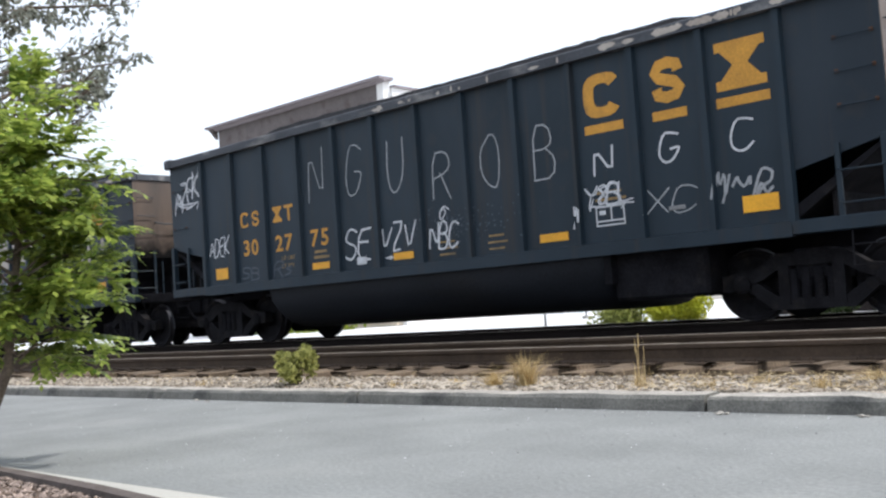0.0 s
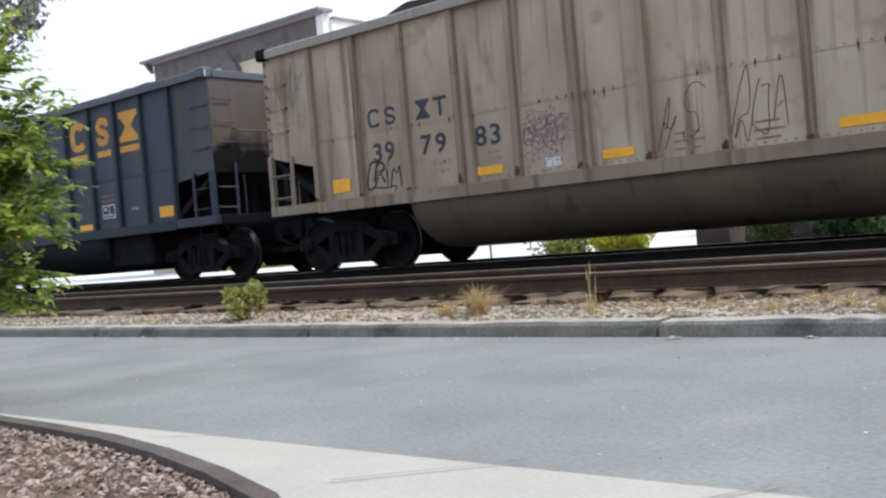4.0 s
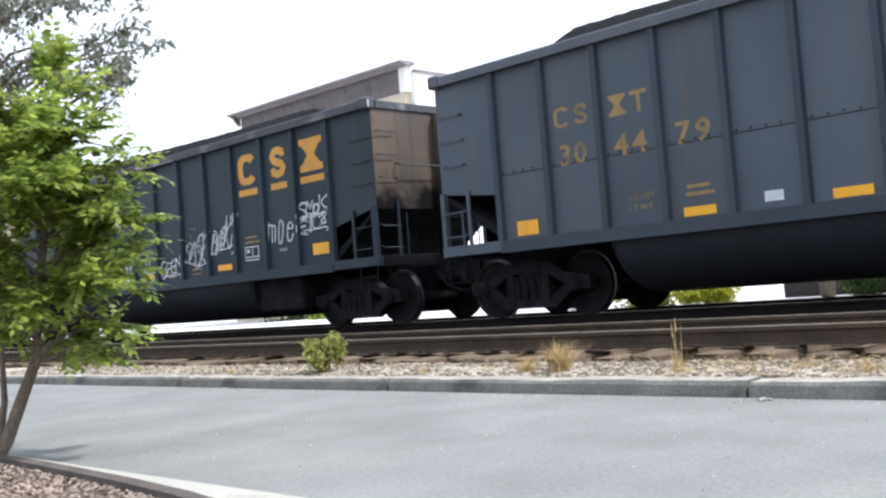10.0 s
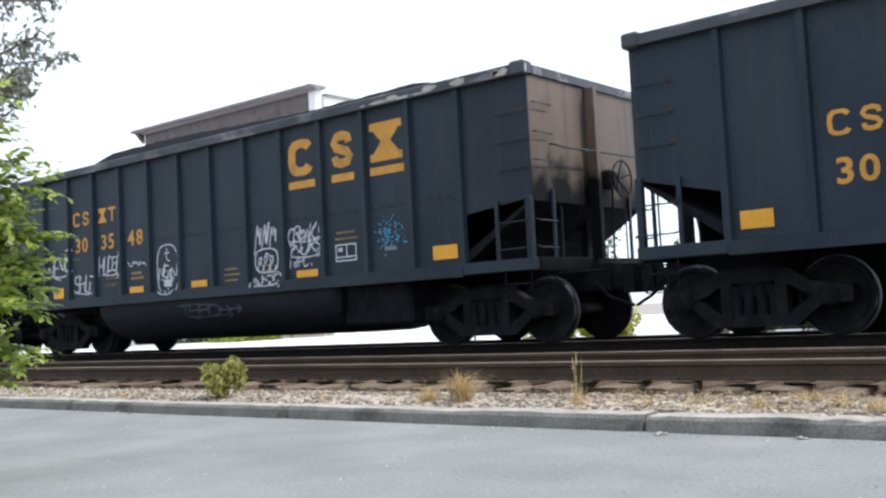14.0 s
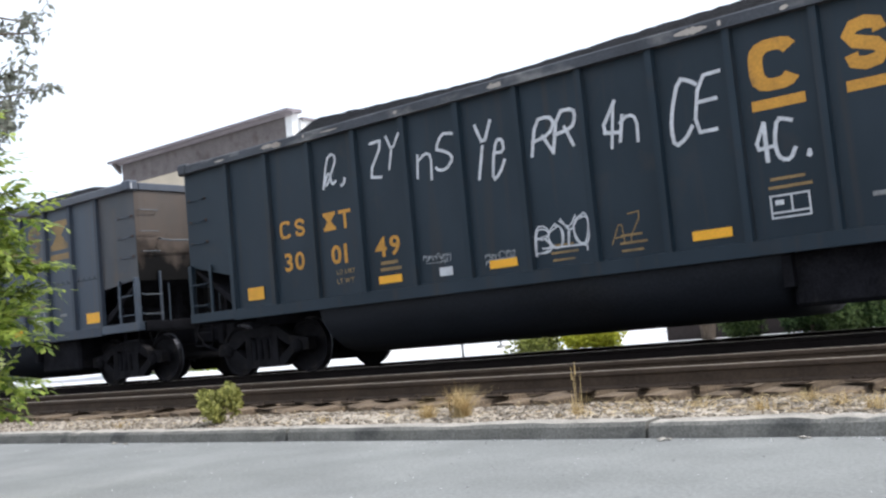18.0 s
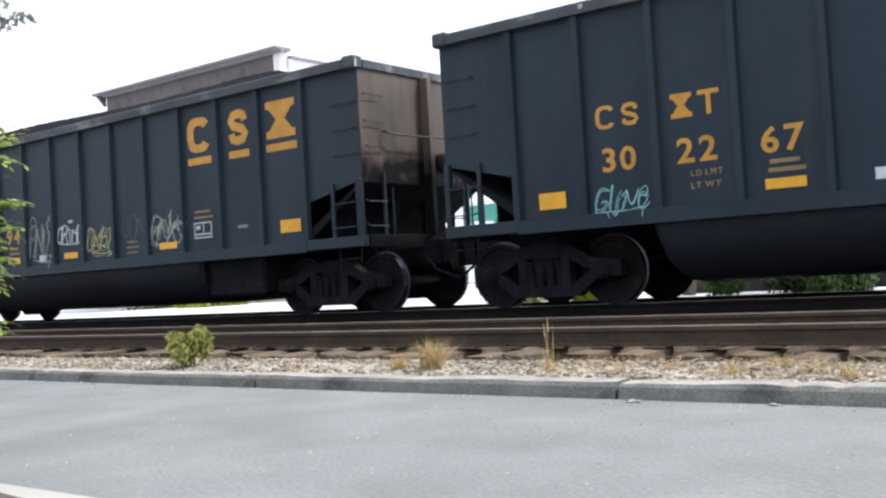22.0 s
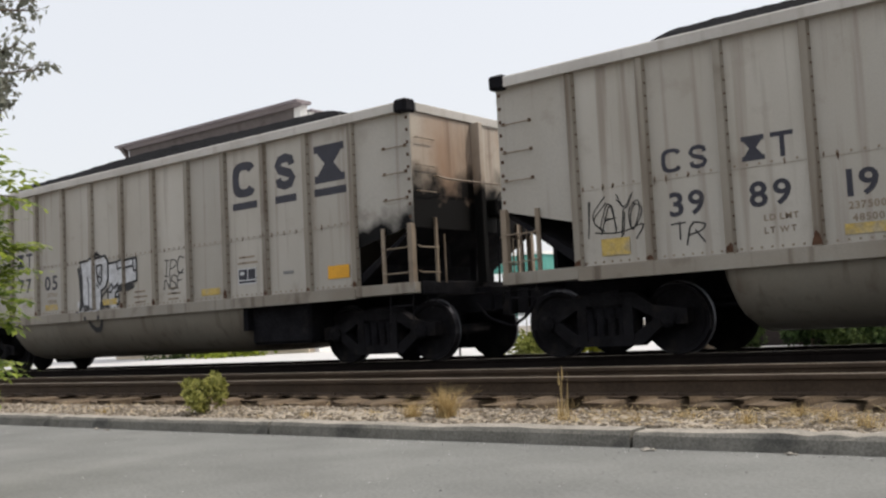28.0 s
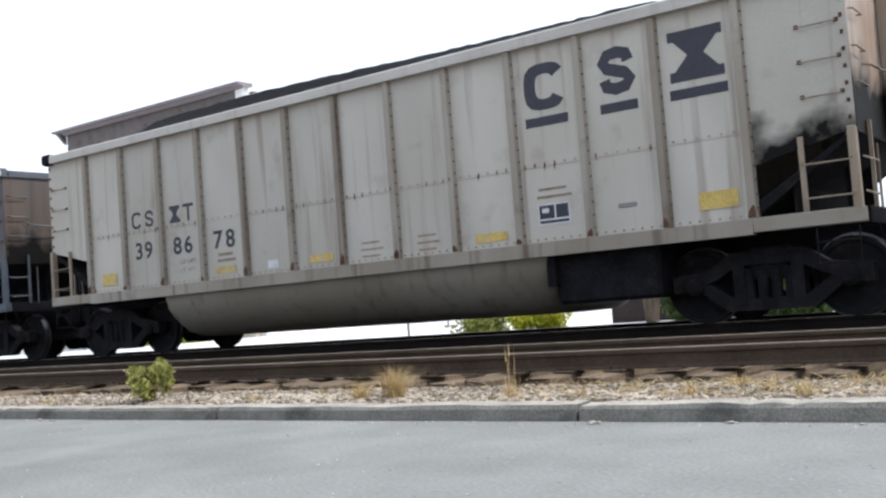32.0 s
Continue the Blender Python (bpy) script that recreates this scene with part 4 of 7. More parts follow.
def coal_car(kind, paint, rib, chord, endpaint, rivets):
    car = thing("coal_car")
    L = kind["side"]
    panel = None
    for k in range(12):
        x = rib_x(kind, k)
        if panel is None:
            b = box(0.0, kind["bay"], Y_SHEET, Y_SHEET + 0.012, 1.18, Z_RIB)
            panel = part("side_panel", b, paint, car)
            # local x of each sheet runs from its own rib
            panel.matrix_basis = pose(x, 0, 0)
        else:
            again(panel, car, pose(x, 0, 0))
    rib_p = [(-0.065, Y_SHEET + 0.002), (-RIB_HALF, Y_RIB), (RIB_HALF, Y_RIB), (0.065, Y_SHEET + 0.002)]
    near = part("side_rib", extrude(rib_p, "z", 1.16, Z_RIB + 0.005), rib, car)
    near.matrix_basis = pose(rib_x(kind, 0), 0, 0)
    for k in range(1, 13):
        again(near, car, pose(rib_x(kind, k), 0, 0))
    part("far_side_sheet", box(kind["end"], L - kind["end"], 1.518, 1.53, 1.18, Z_RIB), paint, car)
    for k in range(13):
        again(near, car, pose(rib_x(kind, k), 0, 0, 0, 0, 180))
    ch = [(-1.645, Z_RIB), (-1.645, Z_TOP - 0.02), (-1.625, Z_TOP), (-1.50, Z_TOP), (-1.49, Z_RIB)]
    part("top_chord", extrude(ch, "x", 0.20, L - 0.20), chord, car)
    part("top_chord", extrude([(-y, z) for y, z in ch], "x", 0.16, L - 0.16), chord, car)
    sill = [(-1.605, Z_SILL), (-1.605, 1.20), (-1.50, 1.215), (-1.50, Z_SILL)]
    part("side_sill", extrude(sill, "x", kind["end"], L - kind["end"]), rib, car)
    part("side_sill", extrude([(-y, z) for y, z in sill], "x", kind["end"], L - kind["end"]), rib, car)
    b = bmesh.new()
    full = [(-y, z) for y, z in BELLY] + [(y, z) for y, z in reversed(BELLY)]
    rows = []
    for x, s in ((3.05, 0.55), (3.12, 0.86), (3.24, 1.0), (L - 4.0, 1.0), (L - 3.9, 0.86), (L - 3.84, 0.55)):
        rows.append([b.verts.new((x, y * (0.9 + 0.1 * s), 1.12 - (1.12 - z) * s)) for y, z in full])
    for p, q in zip(rows, rows[1:]):
        for j in range(len(full) - 1):
            b.faces.new((p[j], p[j + 1], q[j + 1], q[j]))
    b.faces.new(rows[0]), b.faces.new(rows[-1][::-1])
    bmesh.ops.recalc_face_normals(b, faces=b.faces[:])
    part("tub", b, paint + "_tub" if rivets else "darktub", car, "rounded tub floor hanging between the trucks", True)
    part("brake_equipment", box(L - 3.84, L - 2.42, -1.36, 1.1, 0.37, 1.10, 0.05), "black", car, "sooty brake equipment box")
    part("air_reservoir", lathe([(-0.55, 0.05), (-0.50, 0.17), (-0.42, 0.22), (0.42, 0.22), (0.50, 0.17), (0.55, 0.05)], pose(L - 3.1, 1.0, 0.78, 0, 0, 90), 14), "black", car)
    part("cross_bearer", box(L - 3.9, L - 3.78, -1.48, 1.48, 0.62, 1.10), "black", car)
    part("underframe", box(kind["end"], L - kind["end"], -1.50, 1.50, 1.10, 1.18), "black", car)
    part("center_sill", box(2.9, L - 2.9, -0.22, 0.22, 0.70, 1.10), "black", car)
    for front in (False, True):
        end_gear(car, kind, front, paint + "_end" if front else paint, paint if not rivets else "whiterib", chord, endpaint)
    for x in (1.22, L - 1.22):
        truck(car, x)
    part("brake_rigging", rod([(2.2, -0.5, 0.62), (4.2, -0.7, 0.60), (L / 2, -0.65, 0.62)], 0.03, 6), "black", car)
    if rivets:
        for row, (z, step, x0, x1) in enumerate(((2.24, 0.145, kind["end"], L - kind["end"]), (1.245, 0.12, kind["end"], L - kind["end"]))):
            b = bmesh.new()
            x = x0 + 0.1
            while x < x1:
                box(x - 0.011, x + 0.011, Y_SHEET - 0.012, Y_SHEET, z - 0.011, z + 0.011, bm=b)
                x += step
            part("bolt_seam", b, "whiterib", car, "row of rusty bolt heads")["kind"] = "stuff"
        b = bmesh.new()
        for z in np.arange(1.32, 3.75, 0.165):
            box(0.055, 0.070, Y_RIB + 0.02, Y_RIB + 0.05, z - 0.008, z + 0.008, bm=b)
        first = part("bolt_line", b, "rustfoot" if paint == "white" else rib, car, "rusty bolt heads down the rib")
        first["kind"] = "stuff"
        first.matrix_basis = pose(rib_x(kind, 0), 0, 0)
        for k in range(1, 13):
            again(first, car, pose(rib_x(kind, k), 0, 0))
        part("seam_strip", box(kind["end"], L - kind["end"], Y_SHEET - 0.005, Y_SHEET, 2.20, 2.206), rib, car)
        for front in (0, 1):
            b = bmesh.new()
            for z in np.arange(2.2, 3.75, 0.19):
                xx = L - 0.05 if front else 0.05
                box(xx - 0.016, xx + 0.016, -1.552, -1.53, z - 0.022, z + 0.022, bm=b)
            part("bolt_line", b, "rustfoot", car, "rusty bolts down the corner")["kind"] = "stuff"
    elif kind is SHORT:
        b = bmesh.new()
        x = kind["end"] + 0.1
        while x < L - kind["end"]:
            box(x - 0.012, x + 0.012, Y_SHEET - 0.010, Y_SHEET, 2.24 - 0.012, 2.24 + 0.012, bm=b)
            x += 0.19
        part("bolt_seam", b, "steel", car, "row of dark bolt heads")["kind"] = "stuff"
        # dark strip draws the seam together with the shadow line along it
        part("seam_strip", box(kind["end"], L - kind["end"], Y_SHEET - 0.0025, Y_SHEET, 2.195, 2.212), "darktub", car)
    return car


def markings(car, kind, number, ink, logo_ink, light, limits=(), bleached="", back=0.0, first=""):
    """Emblem, number pairs, reflectors and small panels on the near side."""
    emblem(car, kind, logo_ink)
    up = 0.46 if kind is SHORT else 0.0
    zm, hm = 2.43 + up, 0.30
    x, t = bay_mid(kind, 1), 0.056
    decal("owner_mark", open_ring(x - 0.17, zm, 0.27, hm, t), ink, car, kind)
    decal("owner_mark", bend(x + 0.17, zm, 0.24, hm, t), ink, car, kind)
    x = bay_mid(kind, 2)
    decal("owner_mark", waist(x - 0.17, zm, 0.27, hm), ink, car, kind)
    decal("owner_mark", [[(x + 0.04, zm + 0.094), (x + 0.142, zm + 0.094), (x + 0.198, zm + 0.094), (x + 0.30, zm + 0.094), (x + 0.30, zm + 0.15), (x + 0.04, zm + 0.15)], [(x + 0.142, zm - 0.15), (x + 0.198, zm - 0.15), (x + 0.198, zm + 0.094), (x + 0.142, zm + 0.094)]], ink, car, kind)
    for k, pair in enumerate((number[:2], number[2:4], number[4:6])):
        if pair.strip():
            decal("car_number", words(pair, bay_mid(kind, k + 1) - 0.01, 1.72 + up, 0.31, 0.20, 1.08), first if first and not k else ink, car, kind)
    x2 = bay_mid(kind, 2)
    decal("load_limit", words("LD LMT", x2 + 0.10, 1.55, 0.075, 0.22), light, car, kind, stuff=True)
    decal("light_weight", words("LT WT", x2 + 0.08, 1.40, 0.075, 0.22), light, car, kind, stuff=True)
    if limits:
        for k, text in enumerate(limits):
            decal("load_limit", words(text, bay_mid(kind, 3) + 0.02, 1.58 - 0.14 * k, 0.085, 0.16), light, car, kind, stuff=True)
    else:
        small_print(bay_mid(kind, 3), 1.62, 0.42, 2, light, car, kind, 0.05)
    for k, x, z, w, h in ((0, 0.02, 1.43, 0.40, 0.22), (3, 0.0, 1.36, 0.46, 0.12), (5, 0.05, 1.36, 0.46, 0.12), (8, 0.05, 1.36, 0.50, 0.12), (11, 0.12, 1.48, 0.46, 0.21)):
        z -= 0.07 if kind is SHORT else 0.0
        x -= back if k == 0 or first else 0.0
        if bleached == "all" or bleached == "some" and k not in (0, 11):
            decal("reflector", [rect(bay_mid(kind, k) + x, z, w, h)], "yellowfade", car, kind, "bleached amber reflective panel", 0.010)
            continue
        if bleached == "framed":
            decal("reflector_mount", [rect(bay_mid(kind, k) + x, z, w + 0.07, h + 0.06)], "tie", car, kind, "bare metal behind the reflector", 0.006)
        decal("reflector", [rect(bay_mid(kind, k) + x, z, w, h)], "yellow", car, kind, "amber reflective panel", 0.010)
    bx = bay_mid(kind, 9)
    t = 0.022
    if ink == "navy":
        decal("stencil_plate", [rect(bx, 1.57, 0.46, 0.28)], "navy", car, kind)
    decal("stencil_box", [rect(bx, 1.70, 0.46, t), rect(bx, 1.44, 0.46, t), rect(bx - 0.22, 1.57, t, 0.28), rect(bx + 0.22, 1.57, t, 0.28), rect(bx + 0.02, 1.60, t, 0.2), rect(bx, 1.50, 0.44, t), rect(bx - 0.12, 1.62, 0.10, 0.06)], "stencil", car, kind, "", 0.004)
    decal("paper_placard", [rect(bay_mid(kind, 4) + 0.05, 1.36, 0.24, 0.13)], "stencil", car, kind, "small white routing placard")
    part("tag_plate", box(bay_mid(kind, 10) - 0.12, bay_mid(kind, 10) + 0.12, Y_SHEET - 0.01, Y_SHEET, 1.53, 1.585, 0.004), "pole", car)
    small_print(bx, 1.90, 0.5, 2, light, car, kind, 0.035)
    small_print(bay_mid(kind, 6), 1.50, 0.42, 3, light, car, kind, 0.03)
    small_print(bay_mid(kind, 7), 1.50, 0.38, 3, light, car, kind, 0.03)

# ---- planting ----
def leaves(points, size, rnd, slim=0.38, droop=0.0):
    """Small pointed leaves at points, each folded along its rib, as vertices and faces."""
    vs, fs = [], []
    for p in points:
        d = Vector((rnd.normal(), rnd.normal(), rnd.normal() - droop)).normalized()
        s = d.cross(Vector((rnd.normal(), rnd.normal(), rnd.normal()))).normalized()
        up = d.cross(s)
        l = size * rnd.uniform(0.65, 1.25)
        w = l * slim
        n = len(vs)
        p = Vector(p)
        vs += [tuple(p), tuple(p + d * l * 0.45 + s * w + up * w * 0.4), tuple(p + d * l), tuple(p + d * l * 0.45 - s * w + up * w * 0.4)]
        fs += [(n, n + 1, n + 2), (n, n + 2, n + 3)]
    return vs, fs


def frond(vs, fs, base, direction, length, pairs, leaflet, rnd):
    """One compound leaf: leaflets in pairs along a drooping stalk."""
    d = Vector(direction).normalized()
    side = d.cross(Vector((0, 0, 1)))
    side = side.normalized() if side.length > 1e-3 else Vector((1, 0, 0))
    p = Vector(base)
    for i in range(pairs + 1):
        p = p + d * (length / pairs)
        d = (d + Vector((0, 0, -0.05))).normalized()
        up = side.cross(d)
        for s in ((-1, 1) if i < pairs else (0,)):
            q = (side * s * 0.85 + d * (0.5 if s else 1.0) + Vector((rnd.normal() * 0.15, rnd.normal() * 0.15, -0.25 + rnd.normal() * 0.2))).normalized()
            l = leaflet * rnd.uniform(0.75, 1.15) * (1 - 0.3 * abs(i / pairs - 0.4))
            w = q.cross(up).normalized() * l * 0.27 if q.cross(up).length > 1e-3 else side * l * 0.24
            n = len(vs)
            vs += [tuple(p), tuple(p + q * l * 0.45 + w), tuple(p + q * l), tuple(p + q * l * 0.45 - w)]
            fs += [(n, n + 1, n + 2), (n, n + 2, n + 3)]


def sapling():
    rnd = np.random.RandomState(11)
    bx, by = -6.29, 2.36
    tree = tagged(thing("sapling", bx, by, 0.0), "young street tree with bright green compound leaves, in mulch", "tree")
    trunk = [(0.0, 0, -0.03), (0.02, 0.10, 0.12), (0.06, 0.20, 0.39), (0.09, 0.28, 0.60), (0.10, 0.30, 0.83), (0.14, 0.34, 1.26), (0.19, 0.38, 1.74), (0.23, 0.40, 2.22)]
    part("trunk", rod(trunk, 0.046, 9, r1=0.014), "bark", tree, smooth=True)
    part("side_stem", rod([(0.02, 0.05, 0.10), (-0.18, 0.18, 0.35), (-0.36, 0.25, 0.72), (-0.42, 0.3, 1.2)], 0.026, 8, r1=0.01), "bark", tree, smooth=True)
    vs, fs = [], []
    core = Vector((0.08, 0.30, 0))
    for k in range(52):
        z0 = 0.68 + 1.45 * rnd.rand()
        a = rnd.rand() * math.tau
        r = (0.40 + 0.42 * rnd.rand()) * (1.0 - 0.35 * abs(z0 - 1.4))
        tip = core + Vector((math.cos(a) * r, math.sin(a) * r * 0.8, z0 + 0.30 * rnd.rand() - 0.10))
        start = Vector((0.13 + 0.05 * z0, 0.3, z0 - 0.1))
        mid = (start + tip) / 2 + Vector((0, 0, 0.10))
        part("branch", rod([start, mid, tip], 0.011, 5, r1=0.004), "bark", tree)
        for i in range(26):
            f = 0.15 + 0.9 * (i + rnd.rand()) / 26
            p = start * (1 - f) ** 2 + mid * 2 * f * (1 - f) + tip * f * f
            d = (tip - start).normalized() + Vector((rnd.normal() * 0.8, rnd.normal() * 0.8, rnd.normal() * 0.5))
            frond(vs, fs, p, d, rnd.uniform(0.14, 0.26), 6, 0.075, rnd)
    # long shoots that reach out over the road
    for tip in ((0.74, 0.68, 1.11), (0.73, 0.6, 0.99), (0.78, 0.7, 1.69), (0.69, 0.62, 1.84), (0.51, 0.5, 2.27), (0.65, 0.6, 0.77), (0.58, 0.5, 0.6), (0.37, 0.4, 2.46)):
        tip = Vector(tip)
        start = Vector((0.16, 0.33, min(2.1, tip.z)))
        mid = (start + tip) / 2 + Vector((0, 0, 0.08))
        part("branch", rod([start, mid, tip], 0.010, 5, r1=0.003), "bark", tree)
        for i in range(12):
            f = 0.4 + 0.62 * i / 11
            p = start * (1 - f) ** 2 + mid * 2 * f * (1 - f) + tip * f * f
            frond(vs, fs, p, (tip - start).normalized() + Vector((rnd.normal() * 0.5, rnd.normal() * 0.5, rnd.normal() * 0.35)), rnd.uniform(0.14, 0.22), 6, 0.08, rnd)
    c = part("crown", (vs, [], fs), island_mat("fresh_green_leaflets", (0.085, 0.145, 0.025), (0.40, 0.47, 0.10), 0.36, 0.6, 1.0), tree, "bright feathery leaflets")
    c["kind"] = "stuff"


def grey_tree():
    rnd = np.random.RandomState(23)
    tree = tagged(thing("shade_tree", -10.36, 3.57, 0.0), "older tree with fine grey-green leaves and bare twigs", "tree")
    part("trunk", rod([(0, 0, -0.03), (0.05, 0, 1.2), (0.02, 0.1, 2.6), (0.2, 0.15, 4.0), (0.3, 0.2, 5.6), (0.3, 0.2, 7.2)], 0.15, 10, r1=0.05), "bark", tree, smooth=True)
    pts, twigs = [], bmesh.new()
    for k in range(40):
        z0 = 2.66 + 3.5 * rnd.rand()
        a = rnd.uniform(-2.2, 1.6)
        r = 1.0 + 1.22 * rnd.rand()
        tip = Vector((0.25 + math.cos(a) * r, 0.2 + math.sin(a) * r, z0 + rnd.uniform(-0.3, 0.8)))
        if tip.z < 2.90 + 0.25 * max(0, tip.x - 0.6):
            tip.z = 2.95 + 0.3 * max(0, tip.x - 0.6)
        start = Vector((0.15, 0.12, z0 - 0.4))
        mid = (start + tip) / 2 + Vector((0, 0, 0.25))
        part("limb", rod([start, mid, tip], 0.030, 6, r1=0.007), "bark", tree)
        for i in range(13):
            f = 0.25 + 0.75 * (i + rnd.rand()) / 13
            p = start * (1 - f) ** 2 + mid * 2 * f * (1 - f) + tip * f * f
            q = p + Vector((tip.x - start.x, tip.y - start.y, 0)).normalized() * 0.12 + Vector((rnd.normal() * 0.2, rnd.normal() * 0.2, np.clip(rnd.normal(), -1.3, 1.3) * 0.2))
            rod([p, (p + q) / 2 + Vector((0, 0, 0.03)), q], 0.006, 3, twigs, 0.002)
            for j in range(19):
                g = rnd.rand() ** 0.7
                pts.append(p + (q - p) * g + Vector((rnd.uniform(-1, 1), rnd.uniform(-1, 1), rnd.uniform(-1.2, 0.6))) * 0.055)
    # bare twigs on the road side
    for k in range(9):
        s = Vector((1.02 + 0.06 * k, 1.0, 2.66 + 0.06 * k))
        t = s + Vector((rnd.uniform(0.2, 0.5), rnd.uniform(0.1, 0.3), rnd.uniform(0.2, 0.6)))
        part("twig", rod([s, (s + t) / 2 + Vector((rnd.normal() * 0.04, 0, rnd.normal() * 0.06)), t], 0.011, 5, r1=0.003), "bark", tree)
        for i in range(22):
            pts.append(s + (t - s) * rnd.rand() + Vector((rnd.normal(), rnd.normal(), rnd.normal())) * 0.07)
    part("limb", rod([(0.1, 0.1, 2.5), (0.7, 0.65, 2.75), (1.6, 1.05, 3.1)], 0.03, 6, r1=0.012), "bark", tree)
    part("twig_mass", twigs, "bark", tree)["kind"] = "stuff"
    vs, fs = leaves(pts, 0.085, rnd, 0.24, 0.8)
    c = part("crown", (vs, [], fs), island_mat("grey_green_leaves", (0.10, 0.11, 0.085), (0.32, 0.33, 0.27), 0.45, 0.5), tree, "thin grey-green leaves with gaps")
    c["kind"] = "stuff"


def shrub(name, x, y, z, w, h, n, size, dark, light, label, seed, stems=6, slim=0.35):
    rnd = np.random.RandomState(seed)
    s = tagged(thing(name, x, y, z), label, "bush")
    for k in range(stems):
        a = rnd.rand() * math.tau
        t = (math.cos(a) * w * 0.36 * rnd.rand(), math.sin(a) * w * 0.36 * rnd.rand(), h * rnd.uniform(0.5, 0.8))
        part("stem", rod([(t[0] * 0.15, t[1] * 0.15, -0.02), (t[0] * 0.5, t[1] * 0.5, h * 0.35), t], 0.004 + 0.012 * h, 5, r1=0.003), "bark", s)
    pts = []
    clumps = [(rnd.normal() * w * 0.18, rnd.normal() * w * 0.18, h * rnd.uniform(0.10, 0.82), rnd.uniform(0.12, 0.24) * max(w, h)) for _ in range(14)]
    for i in range(n):
        c = clumps[rnd.randint(14)]
        v = Vector((rnd.normal(), rnd.normal(), rnd.normal())).normalized() * c[3] * rnd.rand() ** 0.4
        p = Vector(c[:3]) + v
        pts.append((p.x, p.y, max(0.01, p.z)))
    vs, fs = leaves(pts, size, rnd, slim, -0.6)
    c = part("foliage", (vs, [], fs), island_mat(name + "_leaves", dark, light, 0.6, 0.4), s)
    c["kind"] = "stuff"
    return s


def grass_tuft(x, y, z, h, n, spread, seed, label, seedheads=0):
    rnd = np.random.RandomState(seed)
    g = tagged(thing("grass_tuft", x, y, z), label, "grass tuft")
    vs, fs = [], []
    for i in range(n):
        a, lean = rnd.rand() * math.tau, rnd.uniform(0.1, 1.0) * spread
        b = Vector((rnd.normal() * 0.035, rnd.normal() * 0.03, -0.01))
        l = h * rnd.uniform(0.45, 1.05)
        d = Vector((math.cos(a), math.sin(a), 0))
        s = Vector((-d.y, d.x, 0)) * rnd.uniform(0.002, 0.0045)
        last = None
        for k in range(4):
            f = k / 3
            p = b + d * lean * l * f ** 1.7 + Vector((0, 0, l * f * (1 - 0.25 * lean * f)))
            n0 = len(vs)
            vs += [tuple(p - s * (1 - f * 0.85)), tuple(p + s * (1 - f * 0.85))]
            if last is not None:
                fs.append((last, last + 1, n0 + 1, n0))
            last = n0
    o = part("blade_mass", (vs, [], fs), island_mat("straw_blades", (0.26, 0.17, 0.07), (0.66, 0.52, 0.27), 0.8, 0.3), g)
    o["kind"] = "stuff"
    for k in range(seedheads):
        q = Vector((rnd.normal() * 0.05, rnd.normal() * 0.03, h * rnd.uniform(0.85, 1.1)))
        part("seed_stalk", rod([(q.x * 0.2, q.y * 0.2, 0), (q.x * 0.7, q.y, q.z * 0.7), q], 0.003, 4, r1=0.002), "straw", g)
        part("seed_head", rod([q - Vector((0, 0, 0.10)), q - Vector((0, 0, 0.04)), q], 0.006, 5, r1=0.002), "straw", g)
    return g


sapling()
grey_tree()
shrub("weed_bush", -8.16, 6.43, 0.106, 0.46, 0.425, 2000, 0.05, (0.13, 0.14, 0.03), (0.44, 0.43, 0.14), "scrubby yellow-green weed bush growing in the ballast", 3, 8)
grass_tuft(-5.14, 6.45, 0.106, 0.328, 280, 1.15, 5, "dry straw-coloured grass clump in the ballast")
grass_tuft(-5.49, 6.43, 0.097, 0.213, 150, 1.3, 6, "low dry reddish grass clump in the ballast")
grass_tuft(-4.04, 6.45, 0.106, 0.193, 45, 0.8, 7, "short dry grass clump with tall seed stalks")
grass_tuft(-4.07, 6.47, 0.106, 0.37, 5, 0.25, 9, "tall thin dry grass with seed heads", 2)
for i, (x, y, h, n) in enumerate(((-2.15, 6.53, 0.12, 60), (-1.24, 6.48, 0.13, 60), (-0.25, 6.53, 0.12, 50), (-6.63, 6.33, 0.08, 30), (-1.67, 6.79, 0.1, 50), (-9.73, 6.33, 0.09, 30), (-3.16, 6.63, 0.1, 60), (-2.64, 6.43, 0.11, 70), (-2.42, 6.74, 0.13, 70), (-1.89, 6.38, 0.12, 70), (-1.46, 6.68, 0.14, 80), (-0.89, 6.43, 0.12, 70), (-3.44, 6.38, 0.08, 40), (-0.67, 6.74, 0.12, 60), (-6.05, 6.58, 0.07, 30))):
    grass_tuft(x, y, 0.115, h, n, 1.0, 30 + i, "sparse low dry grass among the stones")


